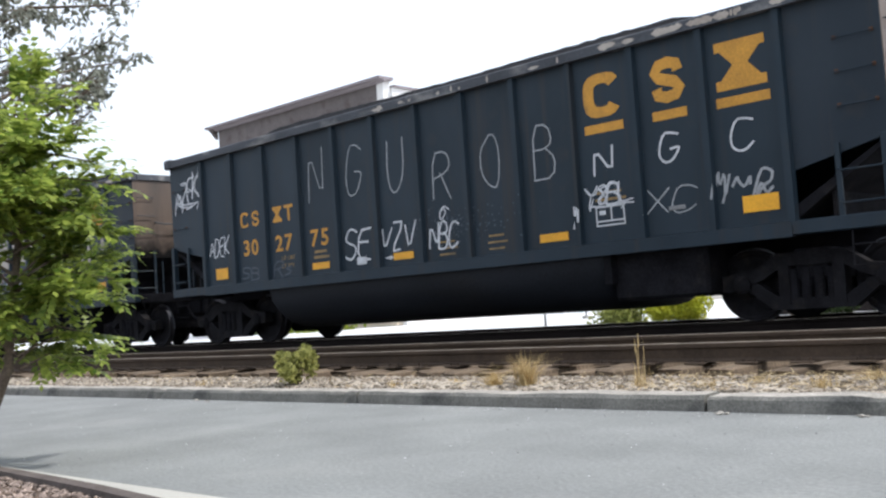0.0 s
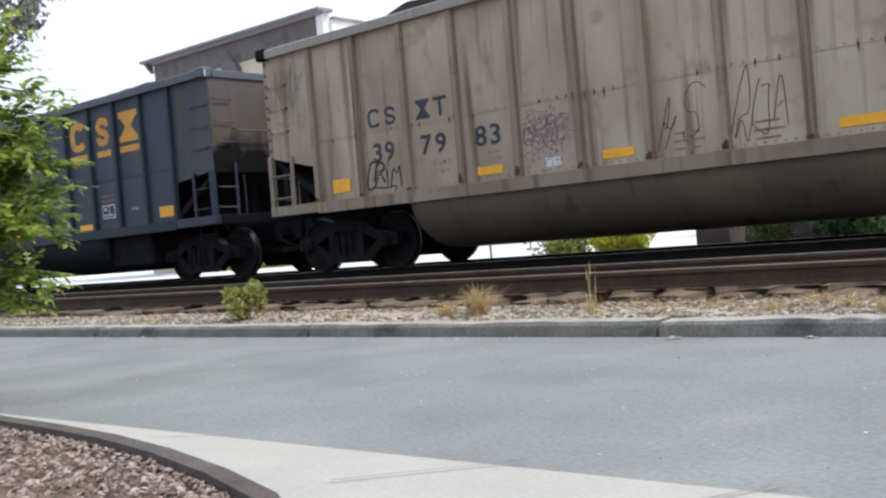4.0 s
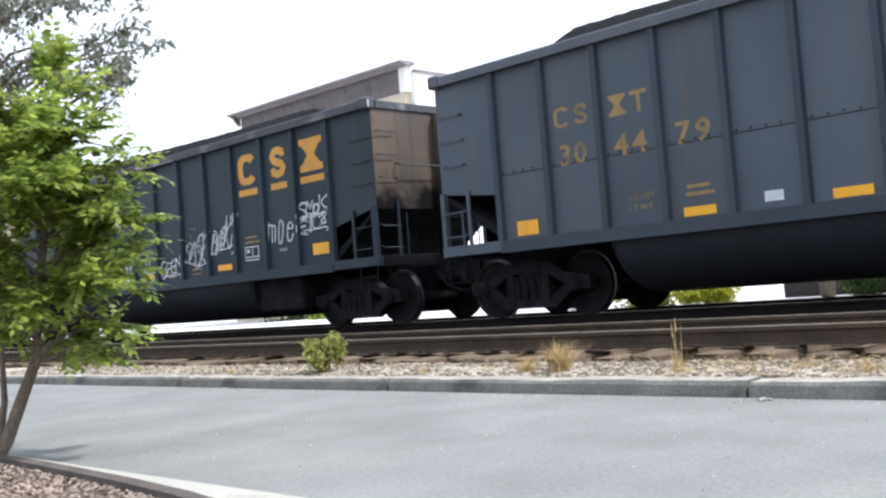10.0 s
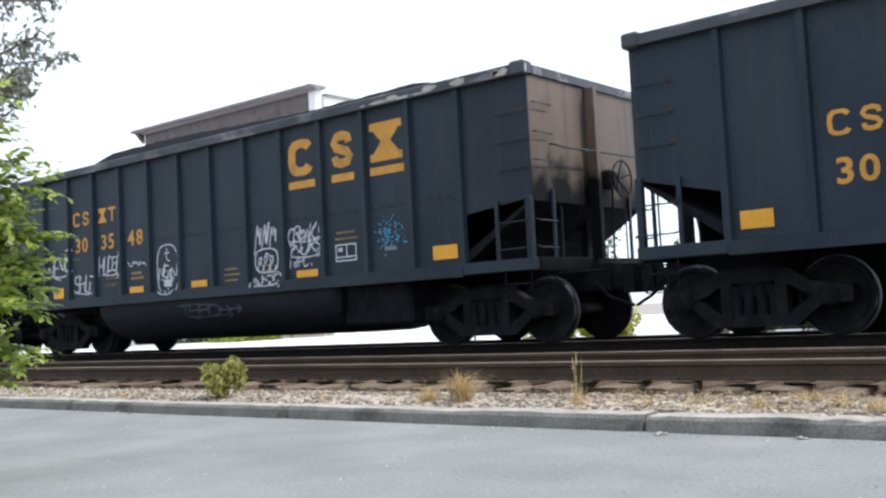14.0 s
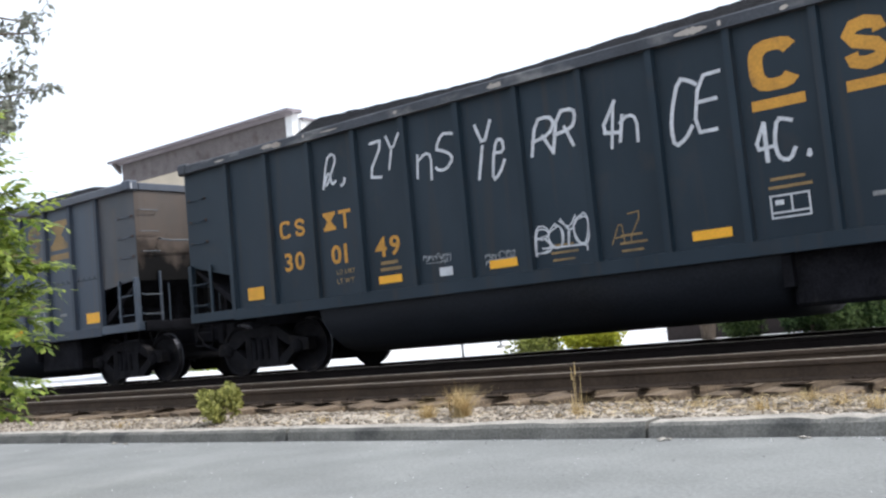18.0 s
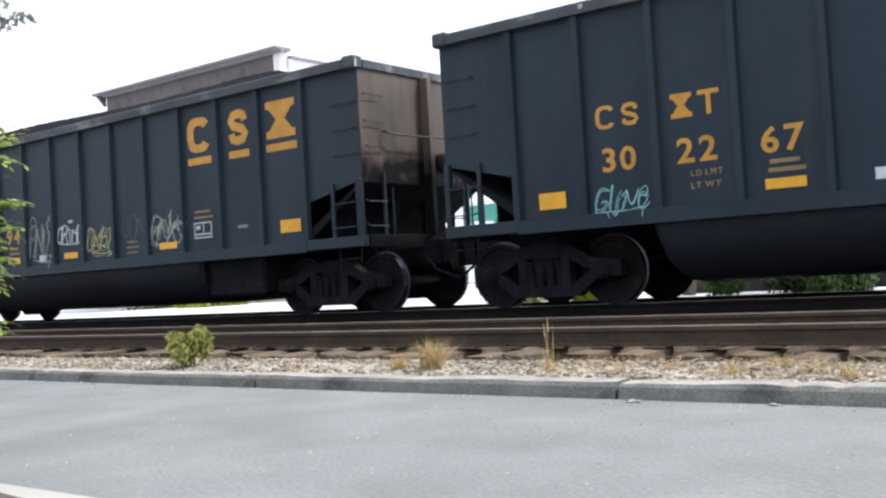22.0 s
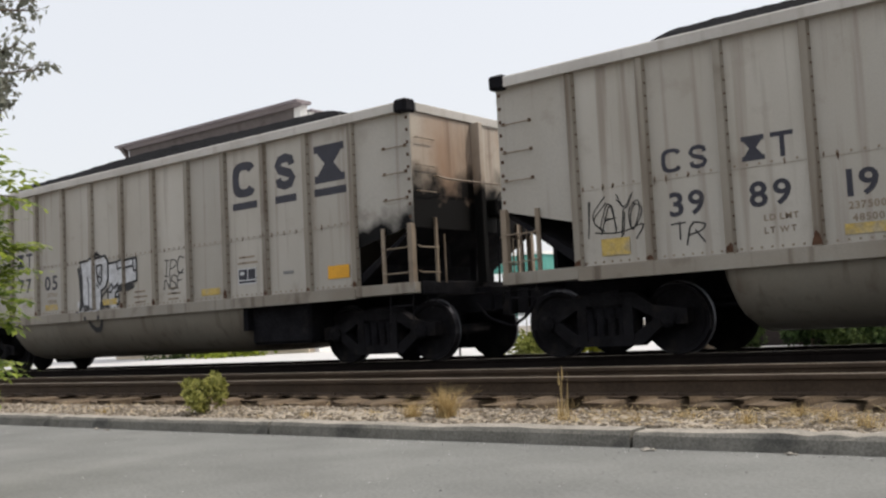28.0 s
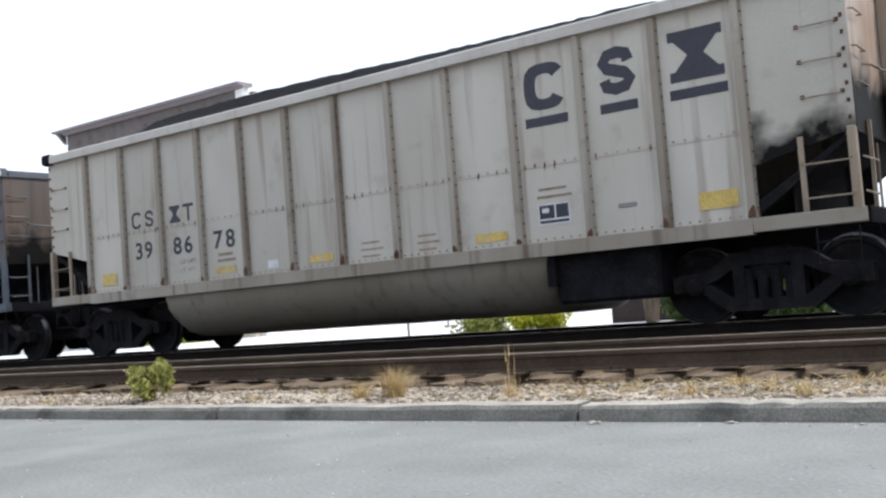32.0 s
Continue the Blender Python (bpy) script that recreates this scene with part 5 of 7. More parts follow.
def dry_stems():
    """Broken dead stems lying among the stones."""
    rnd = np.random.RandomState(77)
    vs, fs = [], []
    for i in range(1500):
        x = 0.05 - 4.2 * rnd.rand() ** 1.1 if i % 4 else 0.45 - 12 * rnd.rand()
        y = rnd.uniform(6.21, 6.94)
        z = 0.101 + 0.043 * min(1, (y - 6.145) / 0.71) + rnd.rand() * 0.02
        l, a, w = rnd.uniform(0.03, 0.11), rnd.rand() * 6.28, rnd.uniform(0.0015, 0.003)
        d = Vector((math.cos(a) * l, math.sin(a) * l, rnd.uniform(-0.005, 0.04)))
        s = Vector((-math.sin(a) * w, math.cos(a) * w, 0))
        n, p = len(vs), Vector((x, y, z))
        vs += [tuple(p - s), tuple(p + s), tuple(p + d / 2 + Vector((0, 0, w * 2))), tuple(p + d)]
        fs += [(n, n + 1, n + 2), (n, n + 2, n + 3), (n + 1, n + 3, n + 2)]
    tagged(obj("dry_stems", (vs, [], fs), island_mat("dead_stems", (0.22, 0.15, 0.08), (0.6, 0.48, 0.28), 0.9)), "broken straw-coloured stems strewn over the stones", "dead grass", kind="stuff")


dry_stems()


def litter():
    rnd = np.random.RandomState(31)
    octa = [(1, 0, 0), (-1, 0, 0), (0, 1, 0), (0, -1, 0), (0, 0, 1), (0, 0, -1)]
    tri = [(0, 2, 4), (2, 1, 4), (1, 3, 4), (3, 0, 4), (2, 0, 5), (1, 2, 5), (3, 1, 5), (0, 3, 5)]

    def rock(x, y, z, r, flat, vs, fs):
        m = Euler((rnd.rand() * 0.5, rnd.rand() * 0.5, rnd.rand() * 6)).to_matrix()
        n = len(vs)
        for o in octa:
            p = m @ (Vector(o) * r * rnd.uniform(0.7, 1.2))
            vs.append((x + p.x * 1.3, y + p.y, z + p.z * flat))
        fs += [tuple(n + k for k in t) for t in tri]

    for x, y, r in ((-3.05, 5.8, 0.06), (-2.17, 5.84, 0.045), (-9.09, 5.82, 0.05), (-8.84, 5.78, 0.035), (-6.74, 5.84, 0.025), (-1.44, 5.82, 0.03)):
        vs, fs = [], []
        r *= 0.62
        rock(0, 0, r * 0.35, r, 0.45, vs, fs)
        rock(r * 1.1, 0.01, r * 0.25, r * 0.6, 0.5, vs, fs)
        o = obj("stray_stone", (vs, [], fs), "kerbtop")
        o.matrix_basis = pose(x, y, 0.0)
        tagged(o, "flat pale stone fallen onto the road by the kerb", "stone", "stray stones by the kerb")
    vs, fs = [], []
    for i in range(700):
        near = rnd.rand() < 0.55
        x = 0.6 - 11 * rnd.rand()
        y = ROAD_FAR - 0.04 - abs(rnd.normal()) * 0.10 if near else rnd.uniform(2.75, 5.7)
        rock(x, y, 0.003, rnd.uniform(0.002, 0.007), 0.6, vs, fs)
    tagged(obj("road_grit", (vs, [], fs), island_mat("pale_road_grit", (0.16, 0.16, 0.16), (0.62, 0.62, 0.6))), "pale grit scattered over the asphalt", "grit", kind="stuff")


litter()


# ---- beyond the tracks ----
def brick_building():
    y0, top = 36.74, 13.11
    xl, xr = -53.49, -38.29
    b = tagged(thing("brick_building", 0, 0, 0), "old brown brick industrial building with overhanging cornice", "building")
    part("front_wall", box(xl, xr - 0.3, y0, y0 + 0.4, 11.60, top - 0.14), "brickwall", b, "shaded grey-brown brick parapet band")
    part("lower_wall", box(xl - 2.0, xr, y0 + 0.02, y0 + 0.6, -0.03, 11.598), "beige", b, "pale beige rendered lower wall")
    part("corner_pier", box(xr - 0.298, xr + 0.2, y0 - 0.10, y0 + 0.41, 11.60, top - 0.14), "whitewall", b, "white painted corner pier")
    part("end_wall", box(xr + 0.004, xr + 0.35, y0 + 0.42, y0 + 14, -0.03, 12.62), "whitewall", b, "white painted end wall")
    part("end_coping", box(xr - 0.1, xr + 0.5, y0 + 0.42, y0 + 14, 12.62, 12.75), "cornice", b)
    part("roof", box(xl, xr, y0 + 0.4, y0 + 14, 11.9, 12.1), "greywall", b)
    part("back_wall", box(xl, xr, y0 + 13.6, y0 + 14, -0.03, 11.9), "brickwall", b)
    part("far_end_wall", box(xl, xl + 0.35, y0 + 0.62, y0 + 13.6, -0.03, 12.75), "brickwall", b)
    pr = [(y0 + 0.41, top - 0.14), (y0 - 0.05, top - 0.15), (y0 - 0.16, top - 0.26), (y0 - 0.24, top - 0.24), (y0 - 0.34, top - 0.12), (y0 - 0.62, top - 0.10), (y0 - 0.66, top + 0.02), (y0 + 0.41, top + 0.02)]
    part("cornice", extrude(pr, "x", xl - 0.6, xr + 0.5), "cornice", b, "projecting mauve-grey cornice")
    part("cornice_bracket", extrude([(y0 - 0.002, top - 0.75), (y0 - 0.30, top - 0.45), (y0 - 0.50, top - 0.12), (y0 - 0.002, top - 0.16)], "x", xl - 0.3, xl - 0.05), "brickwall", b)
    for k in range(5):
        x = xl + 1.8 + k * 2.9
        part("window", box(x - 0.6, x + 0.6, y0 - 0.02, y0 + 0.03, 7.3, 9.8), "glass", b)
        part("window_frame", box(x - 0.72, x + 0.72, y0 - 0.05, y0 + 0.019, 9.8, 9.94), "cornice", b)
    part("round_vent", lathe([(0, 0.75), (0.35, 0.75), (0.36, 0.6)], pose(-45.85, y0 + 0.015, 11.1, 0, 0, 180), 20), "brickwall", b, "round brown vent hood")


def low_buildings():
    b = tagged(thing("brick_office", 0, 0, 0), "small red brick building behind the trees", "building")
    part("wall", box(-16.661, -15.161, 38.779, 43.779, -0.029, 4.83), "redbrick", b)
    part("roof", box(-16.752, -15.052, 38.677, 43.877, 4.83, 5.023), "greywall", b)
    for x in (-15.96,):
        part("window", box(x - 0.4, x + 0.4, 38.74, 38.777, 1.35, 2.9), "glass", b)
    c = tagged(thing("teal_canopy", 0, 0, 0), "teal steel canopy on posts beyond the tracks", "canopy")
    part("fascia", box(-34.148, -30.548, 46.943, 49.943, 3.864, 4.733, 0.05), "teal", c)
    part("roof_deck", box(-34.239, -30.439, 46.841, 50.041, 4.733, 4.878), "whitewall", c)
    for x in (-33.95, -32.35, -30.75):
        part("post", box(x - 0.07, x + 0.07, 47.05, 47.19, -0.03, 3.864), "teal", c)
    w = tagged(thing("block_wall", 0, 0, 0), "low dark brown block wall along the lot", "wall")
    for k in range(5):
        x = -12.71 + 1.3 * k
        part("wall_panel", box(x, x + 1.28, 25.72, 25.92, -0.03, 0.60, 0.01), "shadewall", w)
    s = tagged(thing("warehouse", 0, 0, 0), "long low pale warehouse far across the lot", "building")
    part("wall", box(-157.209, -65.209, 85.722, 93.722, -0.039, 4.057), "whitewall", s)
    part("roof", box(-158.166, -64.166, 85.212, 94.212, 4.057, 4.347), "greywall", s)
    for k in range(9):
        part("dock_door", box(-153.2 + k * 9.5, -149.2 + k * 9.5, 85.65, 85.715, 0, 2.9), "greywall", s)
    for x, y in ((-22.9, 32.15), (-16.72, 21.63), (-52.32, 63.27), (-37.72, 56.13)):
        p = tagged(thing("lamp_post", x, y, -0.03), "thin grey metal post standing in the lot", "post", "posts in the lot")
        part("shaft", rod([(0, 0, 0), (0, 0, 2.6)], 0.035, 7), "pole", p)
        part("base", box(-0.12, 0.12, -0.12, 0.12, 0, 0.12, 0.01), "concrete", p)


def back_tree(x, y, h, crown_z, w, n, seed, dark, light, label, size=0.20, stems=1, clumps=22):
    rnd = np.random.RandomState(seed)
    t = tagged(thing("lot_tree", x, y, -0.03), label, "tree", "trees beyond the tracks")
    for s in range(stems):
        dx = (s - (stems - 1) / 2) * 0.25
        part("trunk", rod([(dx * 0.3, 0, 0), (dx, 0.1, crown_z * 0.7), (dx * 2.5, 0, (crown_z + h) / 2)], 0.04 + 0.012 * h, 8, r1=0.03), "bark", t, smooth=True)
    pts = []
    for k in range(clumps):
        a = rnd.rand() * math.tau
        zz = crown_z + (h - crown_z) * rnd.rand()
        rr = w * (0.25 + 0.75 * rnd.rand()) * (1 - 0.55 * ((zz - crown_z) / (h - crown_z)) ** 1.5)
        c = Vector((math.cos(a) * rr, math.sin(a) * rr, zz))
        part("limb", rod([(0, 0, max(0.4, zz - 0.35 * h * rnd.rand())), c * 0.6 + Vector((0, 0, zz * 0.35)), c], 0.03, 5, r1=0.008), "bark", t)
        r = w * rnd.uniform(0.22, 0.42)
        for i in range(n // clumps):
            v = Vector((rnd.normal(), rnd.normal(), rnd.normal() * 0.8)).normalized() * r * rnd.rand() ** 0.5
            pts.append(c + v)
    vs, fs = leaves(pts, size, rnd, 0.36, 0.3)
    c = part("crown", (vs, [], fs), island_mat("lot_tree_leaves", dark, light, 0.6, 0.35), t)
    c["kind"] = "stuff"


brick_building()
low_buildings()
back_tree(-7.33, 24.08, 6.96, 1.26, 2.0, 15000, 41, (0.02, 0.055, 0.016), (0.10, 0.19, 0.06), "dense dark green tree across the tracks", 0.12, 1, 46)
back_tree(-10.96, 24.49, 5.41, 2.22, 1.1, 2000, 42, (0.04, 0.07, 0.03), (0.12, 0.17, 0.07), "thin multi-stemmed tree with sparse leaves", 0.13, 3)
back_tree(-17.97, 30.62, 4.25, 1.55, 1.0, 700, 43, (0.04, 0.07, 0.03), (0.13, 0.17, 0.08), "small sparse tree standing in the lot", 0.13, 2)
G1, G2 = (0.035, 0.06, 0.02), (0.14, 0.19, 0.06)
for i, (x, y, w, h, n, dark, light, label) in enumerate((
        (-13.42, 23.06, 1.7, 0.86, 5600, (0.32, 0.34, 0.02), (0.70, 0.68, 0.09), "clipped yellow-green shrub across the tracks"),
        (-15.2, 23.47, 1.6, 0.72, 3000, (0.10, 0.12, 0.025), (0.32, 0.34, 0.09), "olive green shrub beside the bright one"),
        (-9.34, 23.06, 1.3, 0.82, 2600, G1, G2, "dull green shrub by the block wall"),
        (-8.29, 23.68, 1.4, 0.87, 2000, (0.02, 0.04, 0.015), (0.07, 0.10, 0.04), "dark shaded shrub under the tree"),
        (-7.87, 23.37, 1.9, 2.22, 5200, (0.02, 0.045, 0.015), (0.13, 0.20, 0.07), "tall leafy dark shrub growing under the tree"),
        (-6.27, 23.37, 1.8, 1.93, 4200, (0.02, 0.045, 0.015), (0.12, 0.18, 0.06), "leafy dark shrub beside the tall one"),
        (-7.12, 22.86, 1.5, 0.77, 2400, G1, G2, "dull green shrub under the tree"),
        (-40.03, 33.68, 4.2, 0.97, 1100, (0.14, 0.19, 0.02), (0.36, 0.42, 0.06), "long yellow-green hedge far across the lot"),
        (-45.37, 34.19, 4.4, 1.06, 1100, G1, G2, "long dull hedge far across the lot"))):
    shrub("hedge_shrub", x, y, -0.03, w, h, n, 0.10 if y < 30 else 0.22, dark, light, label, 60 + i, 4, 0.4)

# ---- the train ----
# number, body, paint; a blank stands where nothing can be read
ROSTER = [
    ("302775", LONG, "dark"), ("301071", LONG, "dark"), ("397489", LONG, "tan"), ("397983", LONG, "tan"), ("304559", SHORT, "slate"),
    ("302239", LONG, "dark"), ("304050", SHORT, "slate"), ("304694", SHORT, "slate"), ("304479", SHORT, "faded"), ("300073", LONG, "dark"),
    ("397765", LONG, "tan"), ("301347", LONG, "dark"), ("303548", SHORT, "dark"), ("", SHORT, "faded"), ("303100", SHORT, "dark"),
    ("300149", LONG, "dark"), ("305767", SHORT, "faded"), ("300631", LONG, "dark"), ("302267", LONG, "dark"), ("302094", LONG, "dark"),
    ("301357", LONG, "dark"), ("301068", LONG, "dark"), ("302422", LONG, "dark"), ("398919", LONG, "white"), ("397705", LONG, "white"),
    ("398958", LONG, "tan"), ("303989", SHORT, "faded"), ("398678", LONG, "white"), ("", SHORT, "faded"),
]
LOOK = {
    "dark": "dark navy coal gondola with ochre lettering",
    "slate": "slate-blue coal gondola with ochre lettering",
    "faded": "faded grey coal gondola with worn ochre lettering",
    "white": "cream aluminium coal gondola with navy lettering",
    "tan": "dirty tan aluminium coal gondola with navy lettering",
}
EXTRA = {0: "white chalky tags", 1: "peeled paint, mural", 2: "rust-streaked ribs", 3: "faint scrawls", 4: "clean sides", 5: "pale teal glyphs", 6: "a cream block mural", 7: "thin white glyphs",
         8: "dusty sides", 9: "white tags", 10: "black tags", 11: "one white tag", 12: "white doodles", 13: "bleached emblem", 14: "a green mural", 15: "white glyphs", 16: "bleached emblem",
         17: "hazy white tags", 18: "a blue tag", 19: "green-white tags", 20: "peeling pale patches", 21: "large peeled patches", 22: "blue tags", 23: "black paint drips", 24: "an outlined mural",
         25: "heavy brown dirt", 26: "chalk outlines", 27: "tidy clean sides", 28: "plain dusty sides"}
CHORD = {"dark": "darkchord", "slate": "slatechord", "faded": "slatechord", "white": "whitechord", "tan": "tanchord"}
HEAP = {5: 0.54, 6: 0.63, 12: 0.56, 17: 0.66, 22: 0.48, 23: 0.48, 24: 0.60, 16: 0.60, 26: 0.58}   # height of the coal over its rim
TRAIN, OFFSET = [], []
models = {}
run = 0.0
for i, (number, kind, paint) in enumerate(ROSTER):
    if i:
        run -= kind["pitch"]
    OFFSET.append(run)
    key = (kind["pitch"], paint)
    if key not in models:
        pale = paint in ("white", "tan")
        models[key] = coal_car(kind, paint, "white_rib" if paint == "white" else "whiterib" if pale else {"faded": "slate", "slate": "dark", "dark": "dark"}[paint], CHORD[paint], "pale_endwall" if pale else "enddark" if paint == "dark" else "endtan", pale)
        TRAIN.append(models[key])
    else:
        TRAIN.append(copy_thing(models[key], Matrix.Identity(4)))
for i, (number, kind, paint) in enumerate(ROSTER):
    car = TRAIN[i]
    tagged(car, LOOK[paint] + " and " + EXTRA[i], "train car", "cars of the coal train")
    ink = {"dark": "gold", "slate": "gold", "faded": "goldfade"}.get(paint, "navy")
    light = {"dark": "goldfade", "slate": "goldfade", "faded": "goldfade"}.get(paint, "whiterib")
    markings(car, kind, number or "      ", "goldworn" if i == 16 else "goldfade" if i == 6 else ink, ink if i not in (7,) else "goldfade", light, ("237500", "48500") if i in (23, 24) else (), {2: "framed", 10: "all", 23: "all", 24: "some", 27: "all"}.get(i, ""), {2: 0.13, 5: 0.14, 11: 0.18}.get(i, 0.0), "bluemark" if i == 2 else "")
    coal(car, kind, 20 + i, HEAP.get(i, (0.52, 0.60, 0.54, 0.56)[i % 4]))
    if paint in ("white", "tan"):
        rnd = random.Random(500 + i)
        for k in range(13):
            x, w, h = rib_x(kind, k) + rnd.uniform(-0.02, 0.02), rnd.uniform(0.05, 0.085), rnd.uniform(0.03, 0.12)
            decal("rust_stain", [[(x - w, 1.217), (x + w, 1.217), (x + w * 0.6, 1.217 + h), (x + w * 0.1, 1.217 + h * 1.5), (x - w * 0.7, 1.217 + h * 0.8)]], "rustfoot", car, kind, "dark rust bleeding from the rib foot", 0.0, True)
        runs = []
        for k in range(44):
            x = kind["end"] + 0.1 + 0.145 * rnd.randrange(80)
            w, h = rnd.uniform(0.008, 0.02), rnd.uniform(0.03, 0.15) if paint == "tan" else rnd.uniform(0.02, 0.10)
            runs.append([(x - w, 2.23), (x + w * rnd.uniform(-0.6, 0.6), 2.23 - h), (x + w, 2.23), (x, 2.27)])
        decal("rust_run", runs, "rustfoot", car, kind, "brown rust running down from the bolts", 0.001, True)


# ---- sprayed paint and peeling on the sides ----
# hand-sprayed letters: strokes parted by a bar, each point a column and a row of a ten by ten square
HAND = {
    "A": "00 49 90|23 73", "B": "00 09 69 86 55 05|55 93 80 00", "C": "98 69 29 05 02 20 60 92", "D": "00 09 59 96 93 50 00",
    "E": "90 00 09 99|05 75", "F": "00 09 99|05 75", "G": "98 69 29 05 02 20 60 93 94 54", "H": "00 09|90 99|05 95",
    "I": "50 59|20 80|29 89", "J": "59 53 30 00 02|29 99", "K": "00 09|99 04 90", "L": "09 00 90", "M": "00 19 54 89 90",
    "N": "00 09 90 99", "O": "49 07 03 40 80 96 79 49", "P": "00 09 79 97 75 04", "R": "00 09 79 97 75 04|45 90",
    "S": "98 69 29 06 35 74 92 60 20 01", "T": "50 59|09 99", "U": "09 03 20 60 93 99", "V": "09 50 99", "W": "09 20 55 70 99",
    "X": "00 99|09 90", "Y": "09 55 99|55 40", "Z": "09 99 00 90", "4": "69 03 93|69 60", "5": "99 19 05 65 93 60 10", "8": "55 28 59 88 55 22 50 82 55",
    "0": "49 07 03 40 80 96 79 49", "e": "14 84 66 36 13 20 60 82", "m": "00 06|05 26 45 40|45 66 85 80", "n": "00 06|04 46 75 80",
    "o": "36 14 20 50 74 66 36", "p": "00 06 56 75 53 03", "y": "07 34 77|34 10", "!": "58 54|51 50", "-": "15 85", ".": "40 50 51", ",": "42 30",
    "u": "07 02 30 60 82 87", "r": "00 06|04 26 66", "s": "76 46 15 63 51 11", "k": "09 00|76 13 80", "t": "49 42 60 80|16 76", "c": "75 46 13 20 60 81",
    "d": "79 70 30 12 25 54 74", "l": "39 32 60", "i": "46 40|48 49", "*": "27 49 79 97 75 45 27", "#": "02 29 34 58 61 87 95 50", "%": "00 37 14 48 60 77 99 71",
    "~": "04 27 44 62 86 94", "^": "00 29 43 69 81 97", "@": "96 49 14 30 75 47 26", "/": "20 79", ">": "04 94|67 94 61", "Q": "00 28 59 88 97 85 42 20 12 44 70 91",
}
HAND.update({"g": "77 37 05 33 73|77 71 40 00", "v": "06 40 86", "q": "02 25 57 88 96 83 55 25 08", "w": "30 36 66 63 45 63 90|58 79 98 76", "z": "00 28 38 22 14 62 85 54 30"})


def spray(i, b, text, z, w, h, material="w_spray", line=0.030, lean=0.12, rise=0.0, wild=0.05, rounded=1):
    """Hand-sprayed letters side by side over a width w, centred b bays from the first rib of car i.
    Longer words are tags: the letters run into one another and are gone over twice, with a flourish."""
    kind = ROSTER[i][1]
    rnd = random.Random(f"{i} {b} {text}")
    x0, cell = rib_x(kind, 0) + b * kind["bay"] - w / 2, w / len(text)
    tag = len(text) > 3 and wild > 0.06
    tight = 1.22 if tag else 0.86
    quads = []
    for k, ch in enumerate(text):
        if ch == " ":
            continue
        tall = h * rnd.uniform(1 - wild * 2, 1 + wild * 2) * (1.02 if tag else 1)
        base = z - tall / 2 + rise * (k + 0.5 - len(text) / 2) * cell + rnd.uniform(-wild, wild) * h
        for stroke in HAND[ch].split("|"):
            for again_over in range(2 if tag else 1):
                pts, off = [], 0.045 * h * again_over
                for p in stroke.split():
                    u, v = int(p[0]) / 9 + rnd.uniform(-wild, wild), int(p[1]) / 9 + rnd.uniform(-wild, wild)
                    pts.append((x0 + cell * (k + (1 - tight) / 2 + u * tight) + lean * (v - 0.5) * tall + off, base + v * tall - off))
                for _ in range(2 if tag else rounded):
                    pts = curve(pts)
                quads += ribbon(pts, line * rnd.uniform(0.88, 1.12) * (0.60 if tag else 0.9))
    if tag:
        tail = [(x0 + w * 0.1, z - h * 0.52), (x0 + w * 0.6, z - h * rnd.uniform(0.55, 0.75)), (x0 + w * rnd.uniform(0.9, 1.08), z - h * rnd.uniform(0.3, 0.6)), (x0 + w * rnd.uniform(0.7, 1.0), z - h * 0.8)]
        quads += ribbon(curve(curve(tail)), line * 0.7)
    return decal("sprayed_tag", quads, material, TRAIN[i], kind, stuff=True)


def curve(points):
    """Corners rounded off once."""
    out = [points[0]]
    for (x0, z0), (x1, z1) in zip(points, points[1:]):
        out += [(x0 * 0.75 + x1 * 0.25, z0 * 0.75 + z1 * 0.25), (x0 * 0.25 + x1 * 0.75, z0 * 0.25 + z1 * 0.75)]
    return out + [points[-1]]


def blob(rnd, x, z, w, h, n=22, rough=0.25):
    return [(x + w / 2 * math.cos(a) * (1 - rough * rnd.random()), z + h / 2 * math.sin(a) * (1 - rough * rnd.random())) for a in [k * math.tau / n for k in range(n)]]


def tri_fan(poly):
    cx, cz = sum(p[0] for p in poly) / len(poly), sum(p[1] for p in poly) / len(poly)
    return [[(cx, cz), a, b] for a, b in zip(poly, poly[1:] + poly[:1])]


